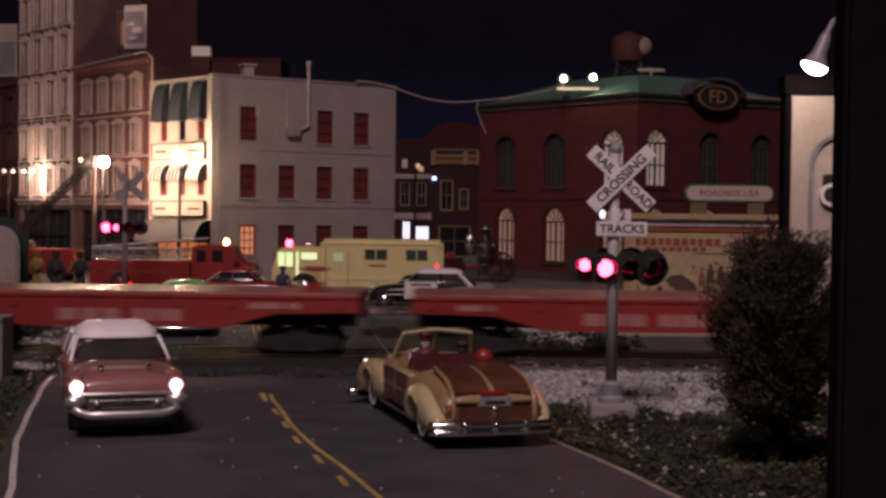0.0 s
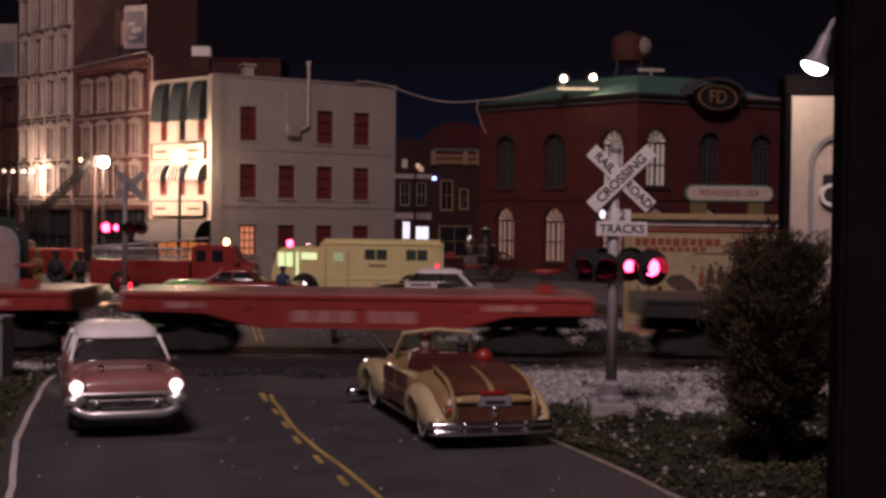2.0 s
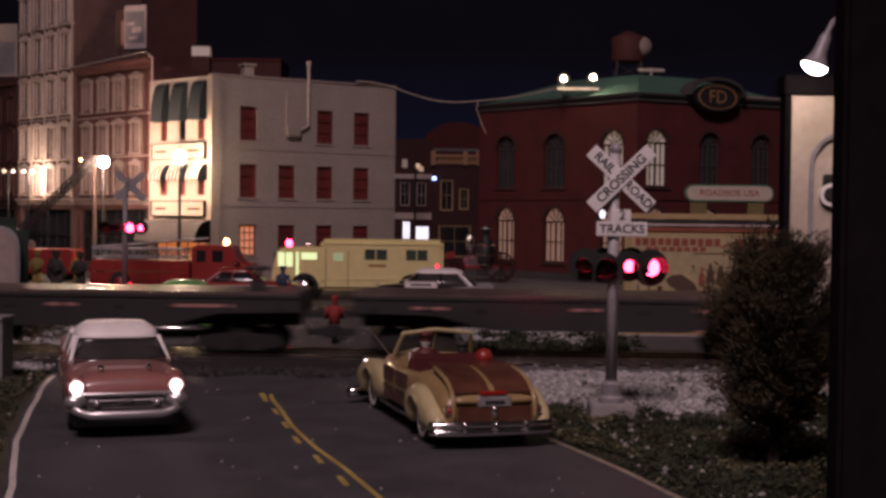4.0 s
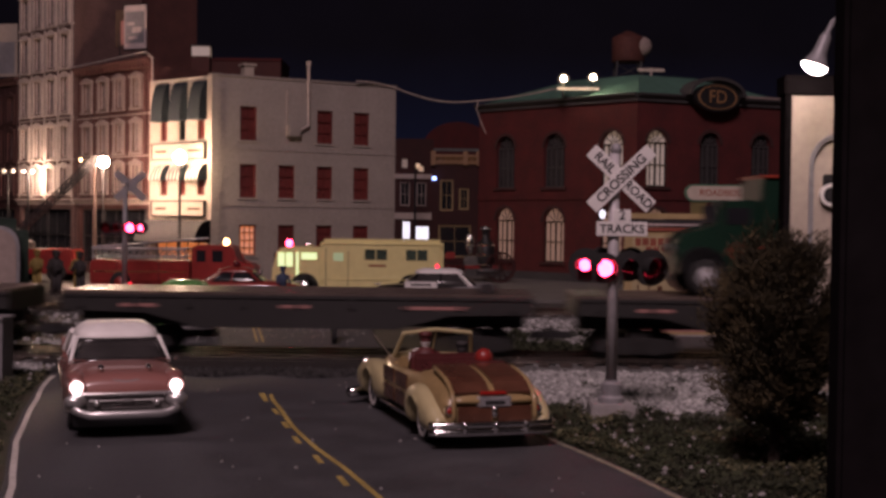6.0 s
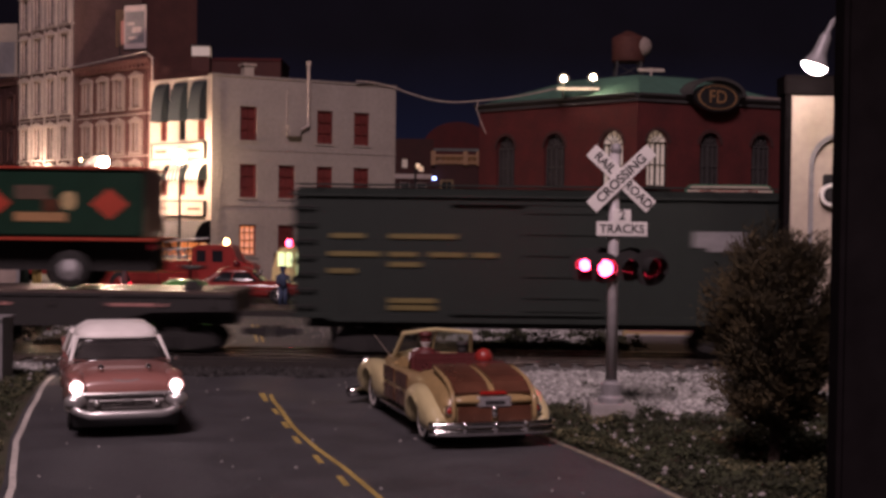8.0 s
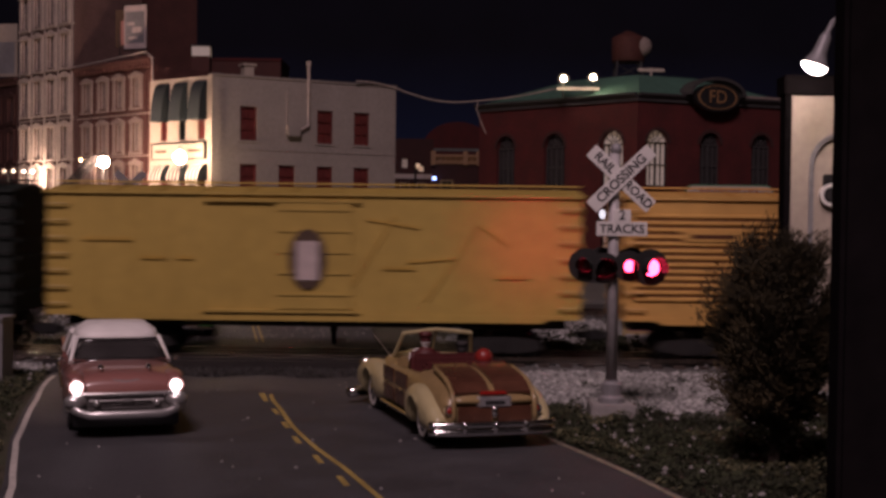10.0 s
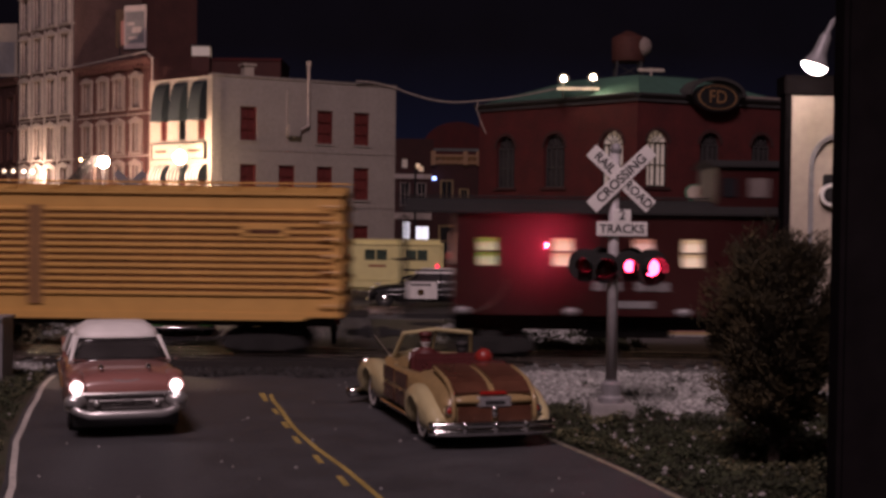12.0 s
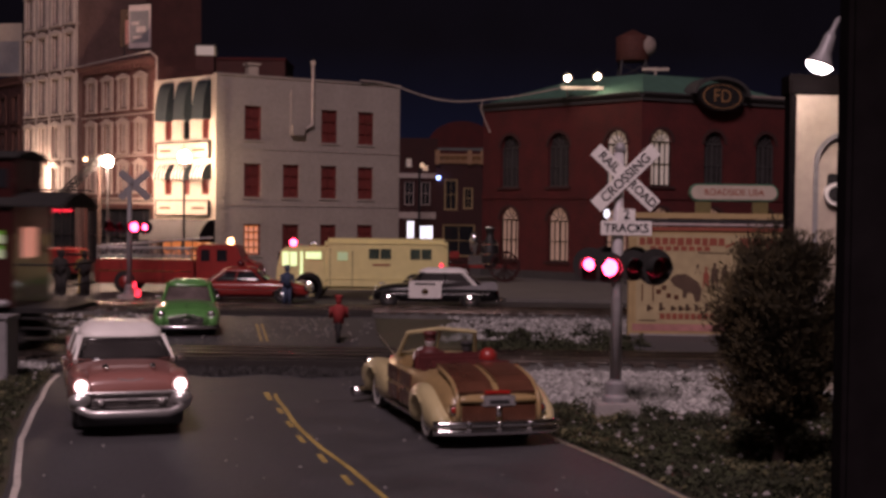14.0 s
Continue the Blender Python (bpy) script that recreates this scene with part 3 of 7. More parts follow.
    ch = B(4.3, 5.5, 1.2, 2.4, top - 1.0, top + 1.5, 0.05)
    box(ch, 4.1, 5.7, 1.0, 2.6, top + 1.5, top + 1.75)
    part("chimney", ch, "stucco_pale", b, at=side)
    return b


grey_building()


def hooded_bay(parent, at, u0, u1, v0, v1, pane, trim):
    rect_window(parent, at, u0, u1, v0, v1, trim, pane, True, 0.25, 2, 2, 0.12)
    bm = bmesh.new()
    box(bm, u0 - 0.45, u0 - 0.02, -0.22, 0.1, v0 - 0.2, v1)
    box(bm, u1 + 0.02, u1 + 0.45, -0.22, 0.1, v0 - 0.2, v1)
    prism(bm, [(u0 - 0.6, v1), (u1 + 0.6, v1), (u1 + 0.6, v1 + 0.25), ((u0 + u1) / 2, v1 + 0.75), (u0 - 0.6, v1 + 0.25)], -0.36, 0.05)
    box(bm, u0 - 0.55, u1 + 0.55, -0.34, 0.05, v0 - 0.45, v0 - 0.2)
    part("window_surround", bm, trim, parent, "pale carved stone window surround", at=at)


def row_house(name, x, y, rz, L, top, rows, mids, ww, label, trim, wall, shop_top, crown):
    b = thing(name, x, y, 0, rz, label, "building")
    z = (0, 0, 0, 0, 0, 0)
    holes = [(u - ww / 2, u + ww / 2, v0, v1) for v0, v1 in rows for u in mids]
    shop = (0.8, L - 0.8, 1.2, shop_top - 1.2)
    part("wall", wall_mesh(L, 0, top, 0.9, holes + [shop]), wall, b)
    for h in holes:
        hooded_bay(b, z, *h, "bay_curtain", trim)
    rect_window(b, z, *shop, "iron", "dark_win", True, 0.5, 6, 2, 0.25)
    cornice(b, z, L, shop_top - 0.7, "shop_cornice", trim, 0.6, 0.8)
    for v0, v1 in rows[:-1]:
        part("string_course", B(0, L, -0.16, 0, v1 + 0.95, v1 + 1.15), trim, b)
    if crown:
        cornice(b, z, L, top - 0.95, "cornice", wall, 0.8, 1.1, int(L))
    gap = mids[1] - mids[0]
    for u in [m - gap / 2 for m in mids] + [mids[-1] + gap / 2]:
        part("pilaster", B(max(0, u - 0.22), min(L, u + 0.22), -0.12, 0, shop_top + 0.2, top - 1.4), trim if top > 30 else wall, b)
    part("rear_block", B(0.2, L - 0.2, 0.95, 10, 0, top - 0.8), wall, b, "plain brick sides and flat roof")
    return b


row_house("brick_building", -47.7, 165.3, -46, 18.2, 26.2, [(10.4, 13.6), (15.3, 18.7), (20.75, 24.2)], (2.6, 6.7, 10.6, 14.75), 1.8, "red brick building with pale stone window hoods", "stone_dim", "brick_dull", 9.4, True)
row_house("tall_building", -59.2, 177.2, -46, 15.6, 46, [(10.4, 13.6), (15.0, 19.1), (21.0, 25.5), (27.0, 31.3), (32.9, 37.0), (39.0, 43.0)], (1.7, 5.5, 9.3, 13.1), 2.0, "tall brick building with white stone window bays", "stone", "brick_pale", 9.4, True)
row_house("end_building", -71.0, 189.5, -46, 16.2, 26.4, [(10.4, 13.6), (15.0, 18.9), (20.4, 23.8)], (2.0, 6.1, 10.1, 14.2), 1.6, "dark brick building at the end of the row", "brick_dark", "brick_dark", 9.4, True)
b = thing("brick_block", -39.3, 172, 0, -46, "tall plain red brick block behind the row", "building")
part("wall", B(-20, 0, 0, 6.65, 0, 45.5), "brick_dull", b)
part("coping", B(-20.2, 0.2, -0.25, 6.9, 45.5, 46.1), "cornice", b)
b = thing("rear_building", -34.6, 188, 0, 0, "low brown brick building behind the corner house", "building")
part("wall", B(0, 10.3, 0, 10, 0, 30.4), "brick_dull", b)
part("coping", B(-0.1, 10.4, -0.2, 10.2, 30.4, 30.8), "brick", b)
b = thing("roof_billboard", -41.2, 158.5, 27.0, -22, "weathered painted billboard on the brick roof", "billboard")
part("panel", B(1.4, 4.6, 0, 0.25, 1.0, 6.4, 0.04), "letter", b)
part("picture", B(1.6, 4.4, -0.03, 0.0, 1.7, 5.6), "grey_post", b, "faded blue-grey advertisement")
for q in ((1.9, 3.0, 3.9, 4.3), (2.6, 4.0, 3.0, 3.7), (2.1, 3.4, 2.2, 2.5)):
    part("printed_shape", B(q[0], q[1], -0.05, -0.032, q[2], q[3]), "letter", b)
part("side_panel", B(-0.1, 1.2, 0.35, 0.6, 1.3, 6.0, 0.04), "poster_ink", b, "dark side panel of the billboard")
part("side_strip", B(0.7, 1.15, 0.31, 0.345, 1.6, 4.6), "letter_dim", b)
for q in ((1.3, 4.7, 6.4, 6.55), (1.3, 4.7, 0.85, 1.0)):
    part("frame_rail", B(q[0], q[1], -0.08, 0.3, q[2], q[3]), "iron", b)
for u in (0.5, 2.3, 4.1):
    part("post", T((u, 0.5, -1.0), (u, 0.3, 3.0), 0.1, n=6), "iron", b)


b = thing("roof_billboard", -68.0, 184.5, 26.0, -10, "faded beige billboard on the end roof", "billboard")
part("panel", B(0, 6.4, 0, 0.3, 1.2, 8.8, 0.04), "stucco_pale", b)
part("picture", B(0.4, 6.0, -0.04, 0.0, 1.6, 6.2), "grey_post", b, "faded grey advertisement")
for u in (0.8, 5.6):
    part("post", T((u, 0.6, -0.6), (u, 0.4, 4.0), 0.14, n=6), "iron", b)


def firehouse():
    b = thing("fire_station", 21.7, 143, 0, 0, "red brick fire station with arched windows and green roof", "building")
    lf = (-17.3, 18, 0, 0, 0, -46.1)
    rf = (0, 0, 0, 0, 0, 23.6)
    LL, LR, top = 24.97, 20.0, 21.6
    wl = [(3.1, 6.2), (11.0, 14.3), (19.75, 22.95)]
    wr = [(1.3, 4.1), (8.45, 11.25), (15.7, 18.5)]
    for at, L, ws, lit_up in ((lf, LL, wl, (0, 0, 1)), (rf, LR, wr, (1, 0, 0))):
        holes = [(u0, u1, 2.4, 8.9) for u0, u1 in ws] + [(u0, u1, 11.4, 17.8) for u0, u1 in ws]
        part("wall", wall_mesh(L, 0, top, 1.2, holes), "brick", b, at=at)
        for i, (u0, u1) in enumerate(ws):
            arched_window(b, at, u0, u1, 2.4, 8.9, "win_faint", "brick", True, "brick_dark")
            arched_window(b, at, u0, u1, 11.4, 17.8, "win_dim" if lit_up[i] else "car_win", "brick", lit_up[i], "brick_dark")
        cornice(b, at, L, top - 0.6, "cornice", "trim_dark", 0.9, 0.9, 0)
        part("plinth", B(0, L, -0.2, 0, 0, 1.2), "trim_dark", b, at=at)
        part("string_course", B(0, L, -0.18, 0, 9.9, 10.4), "brick", b, at=at)
    # glowing blob on an added bracket, standing in for the bright window arch top
    ln = part("window_glow_blob", ball(bmesh.new(), (20.7, -0.7, 8.2), 0.42, 0.3, 0.55, 12), "win_white", b, "glowing white blob for the lit window arch top", at=lf)
    part("bracket", T((20.7, 0.0, 8.9), (20.7, -0.7, 8.7), 0.12, n=6), "iron", ln)
    # hipped copper roof
    roof = bmesh.new()
    base = [(-17.3, 17), (0, -0.8), (18.4, 7.4), (14, 30), (-10, 30)]
    peak = (2, 14)
    rings = [[(x, y, top + 0.25) for x, y in base], [(peak[0] + (x - peak[0]) * 0.42, peak[1] + (y - peak[1]) * 0.42, top + 3.2) for x, y in base]]
    loft(roof, rings)
    part("roof", roof, "copper", b, "green weathered copper hip roof")
    core = bmesh.new()
    prism(core, [(-15, 18.8), (0, 2.6), (16, 9.5), (13, 29), (-10, 29)], 0, top - 0.3, "z")
    part("core", core, "matt_black", b)
    # pale strip added to paint the light along the cornice edge
    part("lit_edge_strip", B(13.4, 19.6, -1.0, -0.7, top + 0.32, top + 0.55), "stone_dim", b, "pale strip painting the lit cornice edge", at=rf)
    # oval sign over the right front
    s = bmesh.new()
    c, zc = 9.6, top + 0.1
    prism(s, [(c + 3.1 * math.cos(2 * math.pi * k / 32), zc + 1.6 * math.sin(2 * math.pi * k / 32)) for k in range(32)], -1.7, -1.1)
    sg = part("sign", s, "iron", b, "dark oval sign with gold letters", at=rf)
    ring = bmesh.new()
    for r0, r1 in ((0.80, 0.86),):
        pts = [[((c + 3.1 * r * math.cos(2 * math.pi * k / 32)), y, zc + 1.6 * r * math.sin(2 * math.pi * k / 32)) for r, y in ((r0, -1.71), (r1, -1.71), (r1, -1.76), (r0, -1.76))] for k in range(33)]
        loft(ring, pts, caps=False)
    part("ring", ring, "gold", sg)
    writing("lettering", "FD", 2.1, sg, "gold", (c, -1.76, zc, 90, 0, 0))
    hood = bmesh.new()
    a = [(c - 3.5 * math.cos(math.pi * k / 16), zc + 0.2 + 1.75 * math.sin(math.pi * k / 16)) for k in range(17)]
    o = [(c - 3.9 * math.cos(math.pi * k / 16), zc + 0.2 + 2.1 * math.sin(math.pi * k / 16)) for k in range(17)]
    loft(hood, [[(p[0], -1.9, p[1]), (q[0], -1.9, q[1]), (q[0], 0.4, q[1]), (p[0], 0.4, p[1])] for p, q in zip(a, o)])
    part("sign_hood", hood, "trim_dark", b, at=rf)
    return b


firehouse()
# ---------------------------------------------------------------- train
CARS = []          # (thing, place along the track at the start, wheelsets)
SPEED = 20.3       # cm a second, towards -x
TRACK_Y = 66


def truck_bogie(parent, x, name="bogie"):
    """A four-wheel bogie: two side frames, bolster, springs; two wheelsets as its parts."""
    bm = bmesh.new()
    for s in (-1, 1):
        y = 2.25 * s
        prism(bm, [(x - 2.2, 1.0), (x - 1.9, 1.45), (x - 0.8, 1.6), (x + 0.8, 1.6), (x + 1.9, 1.45), (x + 2.2, 1.0), (x + 1.6, 0.85), (x + 0.6, 0.75), (x - 0.6, 0.75), (x - 1.6, 0.85)], y - 0.17, y + 0.17)
        for dx in (-0.22, 0.22):
            tube(bm, (x + dx, y + 0.19 * s, 0.85), (x + dx, y + 0.19 * s, 1.4), 0.15, n=6)
        for dx in (-1.5, 1.5):
            tube(bm, (x + dx, y, 1.12), (x + dx, y + 0.3 * s, 1.12), 0.28, n=8)
    box(bm, x - 0.5, x + 0.5, -2.2, 2.2, 1.2, 1.9)
    t = part(name, bm, "matt_black", parent)
    sets = []
    for dx in (-1.5, 1.5):
        w = bmesh.new()
        for s in (-1, 1):
            lathe(w, [(0.0, s * 1.52), (0.72, s * 1.52), (0.72, s * 1.42), (0.62, s * 1.42), (0.62, s * 1.85), (0.3, s * 1.85), (0.0, s * 1.80)], 14, (0, 0, 0), "y")
            box(w, -0.08, 0.08, s * 1.86 - 0.02, s * 1.86 + 0.02, -0.5, 0.5)
        tube(w, (0, -1.5, 0), (0, 1.5, 0), 0.14, n=6)
        sets.append((part("wheelset", w, "iron", t, at=(x + dx, 0, 1.12)), x + dx))
    return sets


def coupler(parent, x, s):
    bm = B(min(x, x + s * 1.1), max(x, x + s * 1.1), -0.22, 0.22, 1.35, 1.7, 0.05)
    box(bm, x + s * 1.1 - 0.3, x + s * 1.1 + 0.3, -0.35, 0.35, 1.25, 1.85, 0.08)
    part("coupler", bm, "iron", parent)


def flat_car(start, red):
    paint, deck = ("flat_red", "deck") if red else ("flat_black", "deck_dark")
    c = thing("flat_wagon", start, TRACK_Y, 0, 0, "red flat wagon with white side lettering, rolling" if red else "black flat wagon with a bare brown deck, rolling", "railway wagon", "wagons of the train")
    h = 11.75
    sill = bmesh.new()
    for s in (-1, 1):
        prism(sill, [(-h, 2.75), (-h, 3.55), (h, 3.55), (h, 2.75), (h - 4.2, 2.65), (h - 6.8, 1.95), (-h + 6.8, 1.95), (-h + 4.2, 2.65)], s * 2.95 - 0.09, s * 2.95 + 0.09)
        box(sill, -h, h, s * 3.06 - 0.05, s * 3.06 + 0.05, 3.42, 3.58)
        for k in range(9):
            x = -h + 1.0 + k * (2 * h - 2) / 8
            box(sill, x - 0.12, x + 0.12, s * 3.08 - 0.08, s * 3.08 + 0.08, 2.95, 3.4)
    box(sill, -h, -h + 0.2, -2.9, 2.9, 2.6, 3.55)
    box(sill, h - 0.2, h, -2.9, 2.9, 2.6, 3.55)
    part("side_sill", sill, paint, c)
    part("underframe", B(-h + 0.3, h - 0.3, -0.7, 0.7, 1.9, 3.4), "matt_black", c)
    me = mesh_of("plank", B(0, 2 * h / 24 - 0.03, -3.05, 3.05, 3.56, 3.72, 0.02), deck)
    for k in range(24):
        p = new("plank", me)
        p.parent = c
        p.matrix_basis = pose((-h + k * 2 * h / 24) * U, 0, 0)
    brake = T((h - 2.3, -1.9, 3.7), (h - 2.3, -1.9, 4.9), 0.1, n=6)
    lathe(brake, [(0.0, 4.75), (0.62, 4.78), (0.66, 4.88), (0.62, 4.98), (0.0, 4.95)], 12, (h - 2.3, -1.9, 0))
    box(brake, h - 2.75, h - 1.85, -2.1, -1.7, 3.7, 4.2, 0.05)
    part("brake_wheel", brake, paint, c)
    if red:
        for x0, x1, z0, z1 in ((-3.2, -2.3, 2.25, 2.85), (-2.1, -1.2, 2.25, 2.85), (-1.0, -0.15, 2.25, 2.85), (0.6, 1.0, 2.25, 2.85), (1.2, 1.6, 2.25, 2.85), (1.8, 2.3, 2.25, 2.85), (2.4, 2.9, 2.25, 2.85), (-9.5, -7.6, 2.9, 3.2), (6.3, 8.8, 2.9, 3.2)):
            part("lettering_bar", B(x0, x1, -3.075, -3.045, z0, z1), "letter_dim", c)
    else:
        for x0, x1 in ((-8.8, -7.0), (-0.9, 0.6), (5.2, 8.4)):
            part("lettering_bar", B(x0, x1, -3.07, -3.042, 2.95, 3.1), "letter_dim", c)
    ws = truck_bogie(c, -8.6) + truck_bogie(c, 8.6)
    coupler(c, -h, -1)
    coupler(c, h, 1)
    CARS.append((c, start, ws))
    return c


for k in range(3):
    flat_car(-15.9 + 26.13 * k, True)
for k in range(3):
    flat_car(62.4 + 26.1 * k, False)
flat_car(140.3, False)
# ---------------------------------------------------------------- rest of the train


def delivery_van(parent_start):
    """The green delivery van that rides on the flat wagon."""
    v = thing("delivery_van", parent_start, TRACK_Y, 3.72, 0, "dark green delivery van with red diamond emblems, riding on a wagon", "van")
    b = bmesh.new()
    box(b, -4.35, 5.25, -2.35, 2.35, 2.6, 6.0, 0.14)
    body = part("cargo_box", b, "van_green", v, "dark green cargo box")
    part("roof_trim", B(-4.4, 5.3, -2.4, 2.4, 6.01, 6.15, 0.04), "orange", body)
    part("side_stripe", B(-4.5, 5.9, -2.42, 2.42, 2.43, 2.59, 0.03), "orange", body)
    for s in (-1, 1):
        for x in (-2.35, 3.55):
            d = bmesh.new()
            prism(d, [(x - 0.95, 4.3), (x, 3.5), (x + 0.95, 4.3), (x, 5.1)], s * 2.36, s * 2.39)
            part("diamond_emblem", d, "orange", body)
        for q, m in (((-1.2, 0.6, 4.5, 5.2), "poster_ink"), ((0.4, 1.6, 4.7, 5.4), "van_green"), ((0.2, 1.0, 3.9, 4.5), "wood_dark")):
            part("picture_panel", B(q[0], q[1], min(s * 2.36, s * 2.38), max(s * 2.36, s * 2.38), q[2], q[3], 0.005), m, body, "faded painted picture")
        e = bmesh.new()
        ball(e, (1.5, s * 2.37, 4.45), 0.42, 0.03, 0.5, 10)
        part("picture_shape", e, "paper", body)
        part("picture_bar", B(-1.2, 1.4, min(s * 2.385, s * 2.395), max(s * 2.385, s * 2.395), 3.4, 3.85), "gold", body)
    cab = bmesh.new()
    prism(cab, [(-4.3, 1.1), (-4.3, 4.75), (-4.5, 4.9), (-6.1, 4.85), (-6.5, 3.5), (-8.1, 3.2), (-8.45, 2.8), (-8.5, 1.1)], -1.75, 1.75)
    bmesh.ops.bevel(cab, geom=list(cab.edges), offset=0.16, segments=2, affect="EDGES", clamp_overlap=True)
    c = part("cab", cab, "van_green", v)
    for s in (-1, 1):
        part("side_window", B(-6.0, -4.75, min(s * 1.76, s * 1.78), max(s * 1.76, s * 1.78), 3.65, 4.5), "dark_win", c)
        d = bmesh.new()
        prism(d, [(-5.9, 2.3), (-5.4, 1.85), (-4.9, 2.3), (-5.4, 2.75)], s * 1.77, s * 1.79)
        part("door_emblem", d, "orange", c)
        f = bmesh.new()
        prism(f, [(-8.7, 1.2)] + arch(-8.55, -5.9, 1.2, 8) + [(-5.7, 1.2)], s * 1.6, s * 2.2)
        part("mudguard", f, "black", c)
        h = bmesh.new()
        ball(h, (-8.5, s * 1.3, 2.35), 0.22, 0.3, 0.3, 10)
        part("headlight", h, "chrome", c)
        part("rear_light", B(5.5, 5.9, min(s * 1.9, s * 2.3), max(s * 1.9, s * 2.3), 2.0, 2.3, 0.04), "red_off", v)
    ws = bmesh.new()
    box(ws, -6.52, -6.4, -1.4, 1.4, 3.7, 4.6)
    part("windscreen", ws, "dark_win", c)
    part("bumper", B(-8.95, -8.7, -2.1, 2.1, 0.8, 1.2, 0.06), "chrome", v)
    part("chassis", B(-8.2, 5.6, -1.3, 1.3, 0.9, 2.5), "matt_black", v)
    part("running_board", B(-6.0, -3.2, -2.3, 2.3, 0.8, 1.0), "black", v)
    for x in (-7.0, 1.5):
        for s in (-1, 1):
            wheel(v, s * 1.95, x, 0.98, 0.98, 0.62, across="y", hub="grey_post")
    CARS.append((v, parent_start, []))


def wheel(parent, side, along, z, r, w, across="x", hub="chrome", wall=False):
    """A tyre with rounded shoulders and a domed hubcap as its part."""
    c = (side, along, z) if across == "x" else (along, side, z)
    bm = bmesh.new()
    lathe(bm, [(r * 0.5, -w / 2), (r * 0.86, -w / 2), (r * 0.97, -w * 0.36), (r, -w * 0.15), (r, w * 0.15), (r * 0.97, w * 0.36), (r * 0.86, w / 2), (r * 0.5, w / 2)], 24, c, across)
    t = part("wheel", bm, "tyre", parent, "", True)
    s = 1 if side > 0 else -1
    bm = bmesh.new()
    lathe(bm, [(0.0, s * (w / 2 + r * 0.1)), (r * 0.25, s * (w / 2 + r * 0.08)), (r * 0.3, s * (w / 2 + 0.02)), (r * 0.5, s * (w / 2 + 0.03)), (r * 0.58, s * (w / 2 - 0.03)), (r * 0.55, s * w * 0.2)], 20, c, across)
    part("hubcap", bm, hub, t, "", True)
    if wall:
        bm = bmesh.new()
        lathe(bm, [(r * 0.6, s * (w / 2 - 0.03)), (r * 0.62, s * (w / 2 + 0.012)), (r * 0.82, s * (w / 2 + 0.012)), (r * 0.84, s * (w / 2 - 0.03))], 20, c, across)
        part("white_wall", bm, "white", t)
    return t


